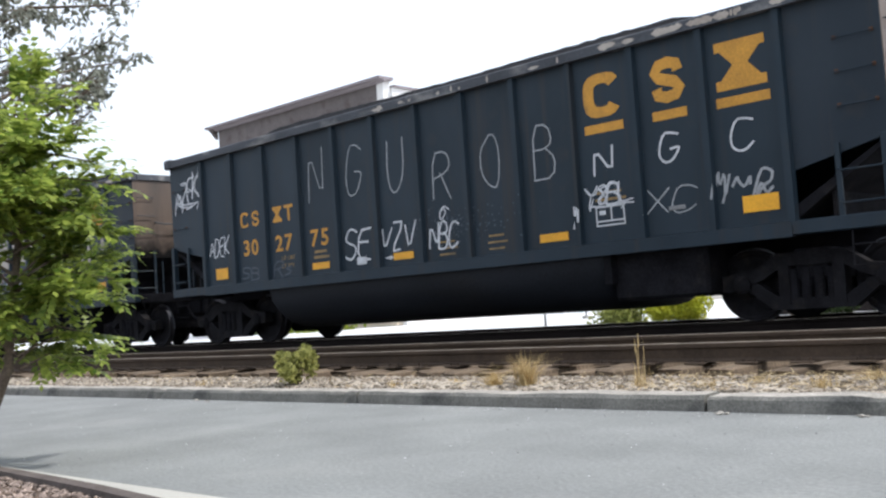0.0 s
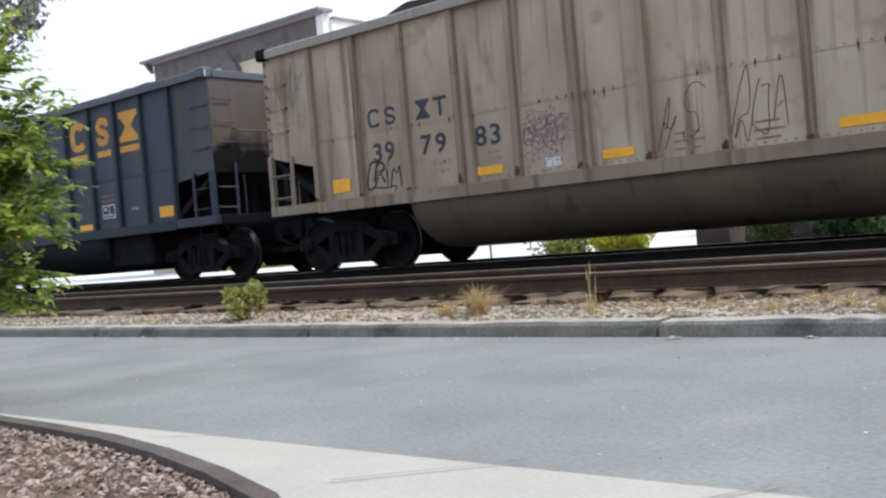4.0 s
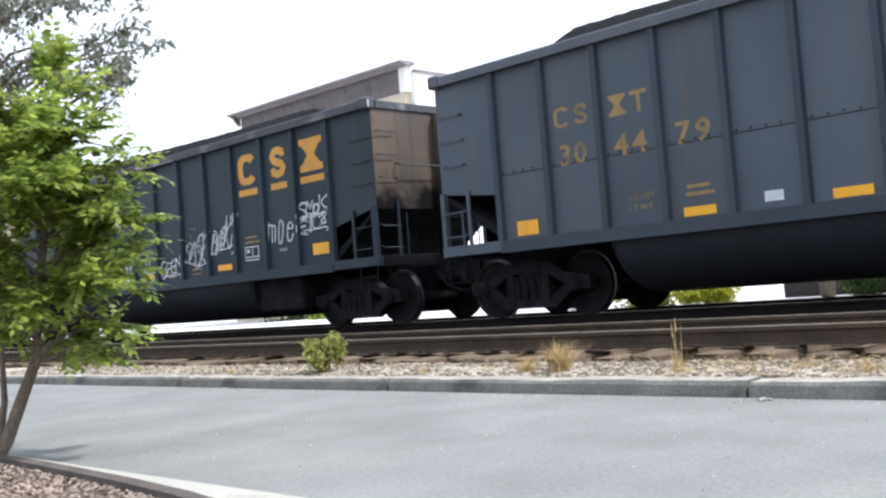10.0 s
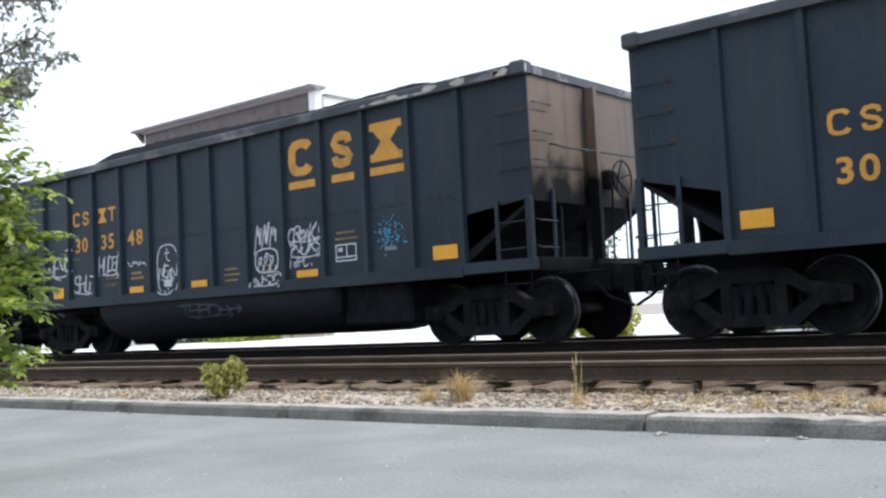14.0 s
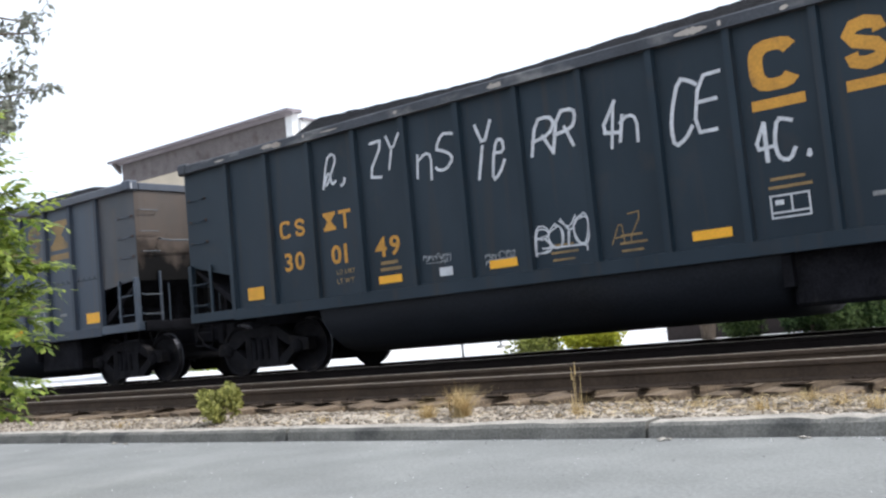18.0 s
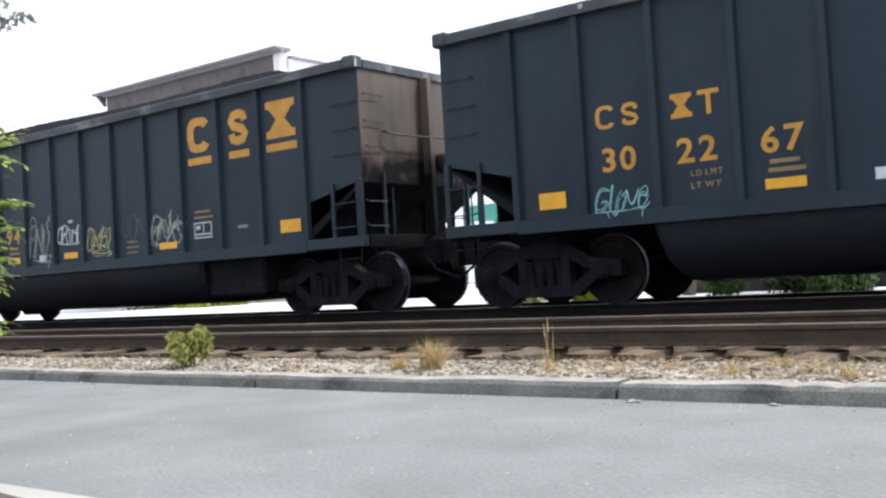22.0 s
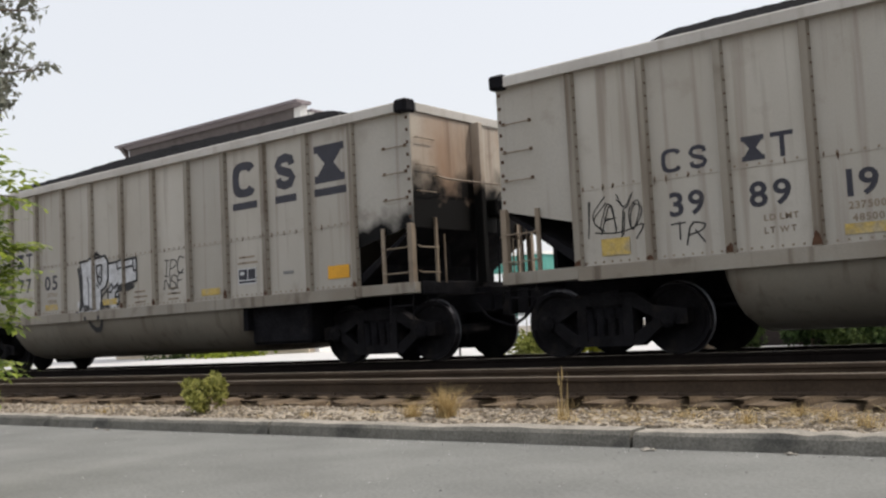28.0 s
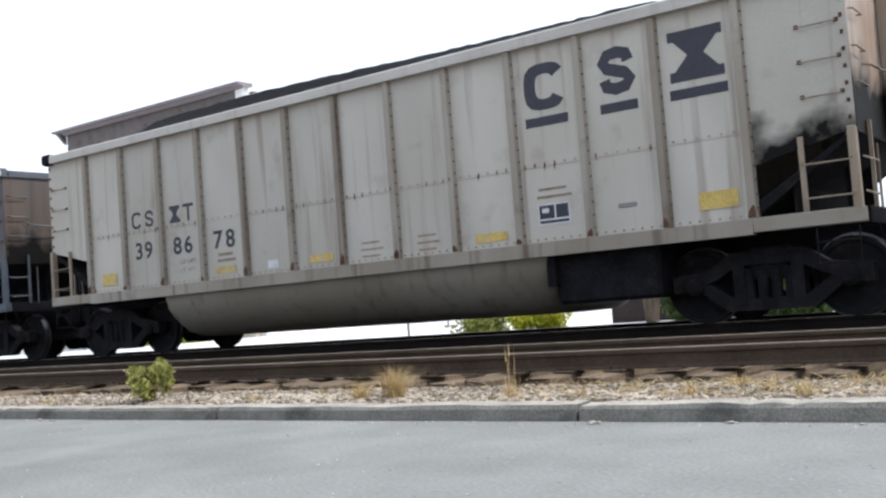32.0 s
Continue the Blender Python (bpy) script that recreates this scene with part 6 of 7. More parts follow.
def peel(i, bay, z0, z1, left=0.08, right=0.92, seed=0, material="primer"):
    """A jagged patch where the paint has flaked to the primer, in columns."""
    kind = ROSTER[i][1]
    rnd = random.Random(i * 31 + bay * 7 + seed)
    x0 = 0.0 if bay < 0 else rib_x(kind, bay)
    wide = kind["end"] if bay < 0 or bay > 11 else kind["bay"]
    a, b = x0 + left * wide, x0 + right * wide
    count = max(1, round((b - a) / 0.36))
    for j in range(count):
        cx, half = a + (b - a) * (j + 0.5) / count, (b - a) / count * rnd.uniform(0.44, 0.58)
        top, foot = z1 - (z1 - z0) * rnd.uniform(0, 0.3) * (count > 1), z0 + (z1 - z0) * rnd.uniform(0, 0.10)
        side, belly = rnd.choice((-1, 1)), rnd.uniform(0.08, 0.42)
        n = max(7, round((top - foot) / 0.07))
        rows, step = [], 0.0
        for k in range(n + 1):
            f = k / n
            # one edge is a clean crack, the other breaks off in steps towards the tip
            if rnd.random() < 0.45:
                step = rnd.uniform(-0.26, 0.20)
            w = 2 * half * (min(1.0, (1.0 - f) / (1.0 - belly)) ** 0.85 * (1 + step) if f > belly else (0.55 + 0.45 * f / belly) * (1 + step * 0.5))
            w = max(0.012, min(2 * half, w))
            e = cx + side * half + rnd.uniform(-0.012, 0.012) - side * half * 0.25 * f
            x0, x1 = sorted((e, e - side * w))
            rows.append((x0, x1, foot + (top - foot) * f))
        quads = [[(p[0], p[2]), (p[1], p[2]), (q[1], q[2]), (q[0], q[2])] for p, q in zip(rows, rows[1:])]
        decal("flaked_patch", quads, material, TRAIN[i], kind, "bare primer where the paint has flaked", 0.006 + 0.0008 * j)


def flaked_rim(i, x0, x1, n, seed):
    """Hard-edged flakes along the face of the top chord."""
    rnd = random.Random(seed)
    vs, fs = [], []
    for k in range(n):
        x, w = rnd.uniform(x0, x1), rnd.choice((0.05, 0.1, 0.2, 0.34)) * rnd.uniform(0.6, 1.3)
        lo, hi = Z_RIB + 0.01 + rnd.random() ** 2 * 0.05, Z_TOP - 0.024 - rnd.random() ** 2 * 0.08
        m = 4 + int(w / 0.05)
        at = len(vs)
        for j in range(m + 1):
            f = j / m
            pinch = min(1.0, 4 * f + 0.1, 4 * (1 - f) + 0.1) * 0.5
            mid, h = (lo + hi) / 2, max(0.004, (hi - lo) * pinch * rnd.uniform(0.55, 1.0))
            y = -1.6475 - 0.0004 * (k % 5)
            vs += [(x + w * f, y, max(lo, mid - h)), (x + w * f, y, min(hi, mid + h))]
            if j:
                fs.append((at + 2 * j - 2, at + 2 * j, at + 2 * j + 1, at + 2 * j - 1))
    part("flaked_rim", (vs, [], fs), "primer", TRAIN[i], "pale bare flakes along the rim")["kind"] = "stuff"


def scraped(i, bay, z0, z1, left, right):
    """Bare primer with a straight masked foot and a ragged lobed top, across one bay."""
    kind = ROSTER[i][1]
    rnd = random.Random(i * 53 + bay)
    a, b = rib_x(kind, bay) + left * kind["bay"], rib_x(kind, bay) + right * kind["bay"]
    n = 26
    phase = [rnd.uniform(0, 6.3) for _ in range(3)]
    top = []
    for k in range(n + 1):
        f = k / n
        v = 0.72 + 0.19 * math.sin(f * 5.5 + phase[0]) + 0.12 * math.sin(f * 13 + phase[1]) + 0.08 * math.sin(f * 31 + phase[2]) + rnd.uniform(-0.06, 0.06)
        top.append(z0 + (z1 - z0) * min(1.0, max(0.06, v)))
    quads = [[(a + (b - a) * k / n, z0), (a + (b - a) * (k + 1) / n, z0), (a + (b - a) * (k + 1) / n, top[k + 1]), (a + (b - a) * k / n, top[k])] for k in range(n)]
    decal("scraped_patch", quads, "primer", TRAIN[i], kind, "bare primer under scraped paint", 0.006)


FAT = {
    "b": [[(0.15, 1.05), (0.12, 0.12), (0.55, 0.0), (0.9, 0.2), (0.72, 0.5), (0.2, 0.48)]],
    "u": [[(0.08, 0.85), (0.12, 0.2), (0.48, 0.0), (0.82, 0.2), (0.9, 0.9)]],
    "n": [[(0.1, 0.0), (0.1, 0.75), (0.5, 0.92), (0.84, 0.65), (0.92, 0.0)]],
    "k": [[(0.12, 1.0), (0.1, 0.0)], [(0.88, 1.0), (0.2, 0.48), (0.92, 0.0)]],
    "z": [[(0.08, 0.92), (0.88, 0.95), (0.12, 0.08), (0.92, 0.1)]],
    "e": [[(0.92, 0.95), (0.2, 0.85), (0.12, 0.15), (0.92, 0.03)], [(0.2, 0.5), (0.75, 0.52)]],
    "t": [[(0.05, 0.92), (0.95, 0.96)], [(0.52, 0.95), (0.46, 0.0)]],
    "h": [[(0.12, 1.0), (0.1, 0.0)], [(0.88, 1.0), (0.9, 0.0)], [(0.12, 0.5), (0.88, 0.5)]],
    "l": [[(0.2, 1.0), (0.14, 0.06), (0.9, 0.04)]],
    "m": [[(0.06, 0.0), (0.14, 0.95), (0.5, 0.4), (0.84, 0.95), (0.94, 0.0)]],
}


def fat_piece(i, b0, b1, z0, z1, fill, outline, run, seed, halo=None, edge=0.075, thick=0.30):
    """A large painted piece: fat rounded forms, each with its outline, over sprayed dots."""
    kind = ROSTER[i][1]
    rnd = random.Random(seed)
    xa, xb = rib_x(kind, 0) + b0 * kind["bay"], rib_x(kind, 0) + b1 * kind["bay"]
    wide, h = (xb - xa) / len(run), z1 - z0
    if halo:
        dots = []
        for k in range(len(run) * 8):
            r = rnd.uniform(0.05, 0.24)
            dots.append(blob(rnd, xa - 0.2 + (xb - xa + 0.4) * rnd.random(), rnd.choice((z1, z1, z0 + 0.15, (z0 + z1) / 2)) + rnd.uniform(-0.15, 0.2), r, r, 12, 0.06))
        decal("sprayed_halo", dots, halo, TRAIN[i], kind, stuff=True)
    for k, ch in enumerate(run):
        t = wide * rnd.uniform(thick - 0.03, thick + 0.04)
        fills, backs, inner = [], [], []
        for line in FAT[ch]:
            pts = [(xa + wide * (k + 0.06 + 0.88 * (u + rnd.uniform(-0.05, 0.05))), z0 + 0.1 * h + h * 0.8 * (v + rnd.uniform(-0.05, 0.05))) for u, v in line]
            for width, out in ((t, fills), (t + edge, backs)):
                out += ribbon(pts, width)
                out += [blob(rnd, x, z, width, width, 12, 0.0) for x, z in pts]
        decal("mural_outline", backs, outline, TRAIN[i], kind, "sprayed outline of one fat letter", 0.0003 * (k % 2), True)
        decal("mural_fill", fills, fill, TRAIN[i], kind, "sprayed fill of one fat letter", 0.005 + 0.0003 * (k % 2), True)
        for j in range(2):
            x, z = xa + wide * (k + rnd.uniform(0.2, 0.7)), z0 + h * rnd.uniform(0.25, 0.75)
            inner += ribbon([(x, z), (x + rnd.uniform(-0.1, 0.1), z + rnd.uniform(-0.2, 0.2)), (x + rnd.uniform(0.05, 0.2), z + rnd.uniform(-0.1, 0.25))], 0.02)
        decal("mural_line", inner, outline, TRAIN[i], kind, lift=0.009, stuff=True)


def sprayed_dots(i, b0, b1, z0, z1, n, material, seed, size=0.09, lift=0.0):
    """Loose round dots of spray over a stretch of the side."""
    kind, rnd = ROSTER[i][1], random.Random(seed)
    dots = []
    for k in range(n):
        r = size * rnd.uniform(0.35, 1.2)
        dots.append(blob(rnd, rib_x(kind, 0) + kind["bay"] * rnd.uniform(b0, b1), rnd.uniform(z0, z1), r, r, 10, 0.05))
    decal("sprayed_dot", dots, material, TRAIN[i], kind, "", lift, True)


def overspray(i, b, z, w, h, n, material, seed):
    """A soft cloud of overspray, as many small specks."""
    kind, rnd = ROSTER[i][1], random.Random(seed)
    q = []
    for k in range(n):
        r = rnd.uniform(0.008, 0.03)
        q.append(rect(rib_x(kind, 0) + b * kind["bay"] + rnd.gauss(0, w / 4), z + rnd.gauss(0, h / 4), r, r))
    decal("overspray", q, material, TRAIN[i], kind, "", 0.0005, True)


def outlined_piece(i):
    """A pale angular piece with black outlines, loops and a hanging bow on the tub; bays along, metres up."""
    kind = ROSTER[i][1]

    def at(pts):
        return [(rib_x(kind, 0) + b * kind["bay"], z) for b, z in pts]

    left = at([(4.58, 1.20), (5.24, 1.20), (5.26, 1.58), (5.44, 1.64), (5.50, 1.82), (5.50, 2.20), (5.42, 2.28), (4.56, 2.20)])
    right = at([(5.52, 1.24), (5.80, 1.24), (5.82, 1.66), (6.40, 1.72), (6.42, 2.16), (5.52, 2.12)])
    decal("mural_fill", [left, right], "w_spray", TRAIN[i], kind, "pale sprayed fill")
    lines = []
    for pts, w in (
            ([(4.50, 2.08), (4.55, 1.90), (4.58, 1.5), (4.54, 1.22)], 0.09),
            ([(4.56, 2.22), (4.62, 1.9), (4.62, 1.3)], 0.035),
            ([(4.54, 2.22), (5.0, 2.26), (5.42, 2.29), (5.50, 2.18), (5.50, 1.82), (5.42, 1.66), (5.27, 1.60), (5.27, 1.22)], 0.05),
            ([(5.06, 2.32), (5.14, 2.36), (5.24, 2.28)], 0.07),
            ([(4.80, 1.90), (4.84, 1.74), (4.84, 1.24)], 0.035)):
        lines += ribbon(at(pts), w)
    for pts, w in (
            ([(4.70, 1.28), (4.84, 1.26)], 0.12),
            ([(5.12, 2.10), (5.30, 2.12), (5.29, 1.82), (5.23, 1.72), (5.16, 1.80), (5.12, 2.10)], 0.04),
            ([(5.24, 1.98), (5.19, 1.88), (5.27, 1.86)], 0.03),
            ([(5.12, 1.74), (5.18, 1.66)], 0.03),
            ([(5.27, 1.30), (5.48, 1.32)], 0.13)):
        lines += ribbon(at(pts), w)
    for pts, w in (
            ([(5.27, 1.46), (5.48, 1.62), (5.50, 1.24)], 0.04),
            ([(5.50, 2.12), (6.42, 2.17), (6.42, 1.72), (6.0, 1.66)], 0.045),
            ([(5.80, 2.13), (5.82, 1.98), (6.32, 2.02), (6.33, 1.92), (6.40, 1.92)], 0.04),
            ([(6.32, 2.16), (6.32, 2.0)], 0.035),
            ([(5.52, 1.62), (5.60, 1.72), (5.66, 1.64), (5.60, 1.54), (5.52, 1.56)], 0.035)):
        lines += ribbon(at(pts), w)
    for pts, w in (
            ([(5.84, 1.60), (6.08, 1.60), (6.28, 1.64)], 0.13),
            ([(5.70, 1.62), (5.80, 1.70), (5.86, 1.60), (5.74, 1.52), (5.72, 1.36), (5.80, 1.28), (5.87, 1.38), (5.84, 1.50)], 0.05),
            ([(5.72, 1.44), (5.86, 1.44)], 0.05),
            ([(4.80, 1.08), (4.88, 0.90), (5.00, 0.80), (5.12, 0.80), (5.22, 0.92), (5.26, 1.08)], 0.07),
            ([(4.88, 0.92), (5.02, 0.83), (5.14, 0.84)], 0.08)):
        lines += ribbon(at(pts), w)
    decal("mural_outline", lines, "k_spray", TRAIN[i], kind, "black sprayed outlines", 0.006)


def drips(i, bays, z0, z1, seed, material="k_spray"):
    kind = ROSTER[i][1]
    rnd = random.Random(seed)
    q = []
    for bay in bays:
        for k in range(11):
            x = rib_x(kind, bay) + kind["bay"] * rnd.uniform(0.12, 0.88)
            t = z1 - (z1 - z0) * rnd.uniform(0.0, 0.45)
            b = z0 + rnd.uniform(0, 0.3)
            w = rnd.uniform(0.010, 0.038)
            q.append([(x - w, b), (x + w, b), (x + w * 0.8, (t + b) / 2), (x + w * 0.2, t), (x - w * 0.2, t), (x - w * 0.9, (t + b) / 2)])
    decal("paint_run", q, material, TRAIN[i], kind, "thin runs of paint down the sheet", stuff=True)


def decorate():
    dark_and_peeled()
    tan_cars()
    slate_cars()
    middle_cars()
    late_dark_cars()
    last_pale_cars()


def dark_and_peeled():
    # first car: tall chalky letters along the middle, small ones under the emblem
    for k, (ch, z, h) in enumerate((("N", 3.00, 0.98), ("G", 2.97, 0.86), ("U", 2.90, 0.84), ("R", 2.56, 0.78), ("O", 2.62, 0.80), ("B", 2.64, 0.84))):
        spray(0, 3.48 + k, ch, z, 0.44, h, "g_spray", 0.026, 0.04, wild=0.03)
    for k, ch in enumerate("NGC"):
        spray(0, 9.45 + k, ch, 2.36, 0.33, 0.38, "w_spray", 0.032, 0.05, wild=0.03)
    spray(0, -0.55, "AZEK", 3.24, 0.86, 0.48, "w_spray", 0.040, 0.1, 0.35, 0.08)
    spray(0, -0.60, "~", 2.90, 0.40, 0.06, "w_spray", 0.03)
    spray(0, 0.47, "ADEK", 1.98, 0.66, 0.34, "w_spray", 0.030, 0.1, 0.1)
    spray(0, 4.47, "SE", 1.66, 0.66, 0.50, "w_spray", 0.042)
    spray(0, 5.42, "VZV", 1.70, 0.82, 0.46, "w_spray", 0.036, 0.2, wild=0.1)
    spray(0, 5.30, ">>", 1.36, 0.36, 0.10, "w_spray", 0.026)
    spray(0, 6.45, "NBC", 1.62, 0.62, 0.42, "w_spray", 0.036)
    spray(0, 6.47, "@", 1.96, 0.26, 0.24, "w_spray", 0.030)
    spray(0, 9.48, "Y8BL", 1.86, 0.74, 0.26, "w_spray", 0.034, wild=0.08)
    spray(0, 8.98, "^", 1.62, 0.14, 0.34, "w_spray", 0.028)
    spray(0, 10.42, "XC", 1.66, 0.78, 0.32, "g_spray", 0.024)
    spray(0, 11.40, "#~Q", 1.78, 0.82, 0.34, "g_spray", 0.036, wild=0.1)
    for b, text in ((1.45, "SB"), (2.45, "Rs")):
        spray(0, b, text, 1.38, 0.6, 0.28, "faded", 0.035, wild=0.1)
    overspray(0, 6.8, 1.75, 2.6, 0.5, 160, "faded", 3)
    # second car: flaking and a long mural
    for b, (z0, z) in enumerate(((1.98, 3.0), (2.64, 3.25), (2.72, 3.25), (2.30, 3.62), (2.28, 3.62), (2.25, 3.3), (2.3, 3.65), (2.4, 3.4))):
        scraped(1, b, z0, z, 0.10 if b else 0.18, 0.96)
    for b in (1, 2):
        decal("painted_bar", [rect(bay_mid(LONG, b) + 0.04, 2.18, 0.72, 0.06)], "g_spray", TRAIN[1], LONG)
    peel(1, 8, 2.4, 3.4, 0.1, 0.35)
    for b in (9, 10, 11):
        peel(1, b, 2.05, 2.85, 0.05, 0.25, 1)
        peel(1, b, 1.95, 2.9, 0.7, 0.95, 2)
    sprayed_dots(1, 3.6, 9.2, 1.5, 2.2, 150, "r_spray", 8, 0.11)
    overspray(1, 6.4, 1.75, 6.0, 0.9, 900, "r_spray", 41)
    fat_piece(1, 4.0, 8.8, 1.08, 2.0, "m_spray", "w_spray", "kenhut", 51, None, 0.09, 0.26)
    sprayed_dots(1, 4.1, 8.7, 1.2, 1.95, 60, "w_spray", 9, 0.07, 0.011)
    overspray(1, 6.4, 1.95, 5.5, 0.4, 200, "w_spray", 4)
    spray(1, 5.15, "VNRSNY", 0.80, 2.1, 0.34, "t_spray", 0.034, 0.2, wild=0.12)
    spray(1, 6.75, "CE.DST", 0.78, 1.0, 0.26, "t_spray", 0.028, 0.1, wild=0.1)
    spray(1, 2.72, "SHVK>", 0.78, 1.15, 0.22, "g_spray", 0.034, 0.1, wild=0.1)
    for d in (0.46, 0.22):
        decal("sprayed_ring", ring(bay_mid(LONG, 2), 1.50, d, d, 0.03), "w_spray", TRAIN[1], LONG)
    decal("sprayed_dot", [rect(bay_mid(LONG, 2) + 0.165 * math.cos(a), 1.50 + 0.165 * math.sin(a), 0.035, 0.035) for a in range(6)], "w_spray", TRAIN[1], LONG, stuff=True)


def tan_cars():
    spray(2, 9.45, "HHHHH", 2.12, 0.6, 0.16, "k_spray", 0.020, wild=0.2)
    spray(3, -0.60, "OqO@zqS", 3.15, 0.8, 0.9, "k_spray", 0.007, wild=0.16, rounded=2)
    spray(3, 1.45, "GRiM", 1.52, 0.66, 0.36, "k_spray", 0.034, wild=0.1)
    overspray(3, 4.45, 1.75, 0.9, 0.9, 420, "s_spray", 5)
    spray(3, 4.48, "BRBR", 1.85, 0.7, 0.32, "s_spray", 0.016, wild=0.15)
    spray(3, 6.45, "zS", 1.75, 0.60, 0.80, "rustfoot", 0.012, wild=0.12, rounded=2)
    spray(3, 7.45, "QOA", 1.78, 0.72, 0.76, "rustfoot", 0.012, wild=0.18, rounded=2)
    # black scrawl across the last bays of the later tan car
    spray(10, 10.30, "C", 1.90, 0.44, 0.60, "k_spray", 0.040, 0.0, wild=0.03, rounded=2)
    spray(10, 10.70, "-", 1.90, 0.22, 0.08, "k_spray", 0.040)
    spray(10, 10.96, "R", 1.94, 0.30, 0.60, "k_spray", 0.040, 0.0, wild=0.04, rounded=2)
    spray(10, 11.36, "O", 1.98, 0.42, 0.46, "k_spray", 0.040, 0.0, wild=0.04, rounded=2)
    spray(10, 11.76, "t", 2.02, 0.36, 0.62, "k_spray", 0.040, 0.0, wild=0.04)
    spray(10, 4.60, "WRS", 1.66, 0.74, 0.40, "rustfoot", 0.018, wild=0.14)
    spray(10, 6.60, "inkP", 1.75, 0.70, 0.44, "k_spray", 0.018, 0.2, wild=0.08)


def slate_cars():
    # teal letters along the top of the sixth car
    for k, ch in enumerate("EZKKUNTYA"):
        spray(5, -0.62 if not k else k - 0.55, ch, 3.26 - 0.02 * k, 0.50, 0.60, "t_spray", 0.050, 0.15, wild=0.10)
    spray(5, -0.50, "o", 3.34, 0.14, 0.10, "t_spray", 0.040)
    spray(5, 6.42, "t", 3.28, 0.50, 0.56, "t_spray", 0.050, wild=0.08)
    spray(5, 4.55, "JAC", 1.50, 0.94, 0.48, "c_spray", 0.060, 0.1, 0.1)
    spray(5, 5.55, "U", 1.66, 0.70, 0.62, "c_spray", 0.120, 0.1, wild=0.04)
    spray(5, 6.28, "B", 1.66, 0.62, 0.66, "c_spray", 0.075, 0.05, wild=0.04)
    overspray(5, 6.0, 1.7, 1.5, 0.5, 200, "c_spray", 6)
    spray(5, 7.45, "SL", 1.78, 0.44, 0.32, "w_spray", 0.038)
    spray(5, 2.48, "eo8e", 1.38, 0.66, 0.22, "g_spray", 0.024, wild=0.1)
    spray(5, 2.70, "PPN", 0.78, 0.80, 0.30, "g_spray", 0.030)
    spray(5, 4.30, "MJ KENNN", 0.76, 2.2, 0.28, "faded", 0.030, wild=0.1)
    # seventh car: white block letters with pink edges and blue dots
    lobes = []
    for k in range(9):
        c, w, d = rib_x(SHORT, 0) + SHORT["bay"] * (4.25 + 0.56 * k), 0.25 + 0.05 * (k % 3), (0.22, 0.26, 0.20, 0.27)[k % 4]
        arc = [(c + w * math.cos(a), 1.06 - d * math.sin(a)) for a in [math.pi * j / 10 for j in range(11)]]
        lobes += ribbon(arc, 0.026)
        decal("mural_lobe", tri_fan(arc), "m_spray", TRAIN[6], SHORT, "dark hazy lobe under the letters", 0.0004 * (k % 2), True)
    decal("mural_line", lobes, "g_spray", TRAIN[6], SHORT, "", 0.004, True)
    sprayed_dots(6, 3.3, 9.8, 0.80, 2.05, 80, "g_spray", 13, 0.085)
    overspray(6, 6.6, 1.55, 5.6, 0.9, 700, "s_spray", 12)
    fat_piece(6, 4.1, 9.25, 1.06, 1.94, "d_spray", "m_spray", "kuthe", 61, None, 0.08, 0.34)
    spray(6, 10.38, "GEEKS", 2.16, 0.58, 0.20, "w_spray", 0.026, 0.1, 0.1)
    spray(6, 10.36, "NBF", 1.93, 0.40, 0.18, "w_spray", 0.026)
    spray(6, 10.40, "4EVER", 1.72, 0.62, 0.18, "w_spray", 0.026, 0.1, 0.1)
    spray(6, 10.42, "O", 2.40, 0.26, 0.14, "w_spray", 0.026, wild=0.02)
    spray(6, 3.52, "N4NS", 2.00, 0.62, 0.30, "w_spray", 0.032, wild=0.08)
    spray(6, 3.50, "U", 2.22, 0.22, 0.10, "w_spray", 0.026)
    spray(6, 1.52, "OEN", 1.45, 0.70, 0.34, "g_spray", 0.036, wild=0.1)
    overspray(6, 1.50, 1.90, 0.9, 0.40, 420, "h_spray", 7)
    # eighth car: thin white loops
    for k, ch in enumerate("YqwzQ"):
        spray(7, 4.50 + k, ch, (1.68, 1.82, 1.70, 1.72, 1.66)[k], 0.50, (0.90, 0.85, 0.82, 0.86, 0.50)[k], "g_spray", 0.034, 0.08, wild=0.03, rounded=2)
    spray(7, 0.5, "Wnk", 1.80, 0.6, 0.32, "faded", 0.03, wild=0.1)
    overspray(7, 10.45, 2.15, 0.9, 0.7, 300, "r_spray", 9)
    # ninth car: two small tags and a scribble over the reflector
    spray(8, 6.42, "nAK", 1.62, 0.40, 0.34, "g_spray", 0.026, wild=0.12)
    spray(8, 8.42, "AWY", 1.60, 0.58, 0.34, "w_spray", 0.026, wild=0.1)
    spray(8, 11.62, "A/", 1.42, 0.40, 0.14, "black", 0.030, wild=0.1)


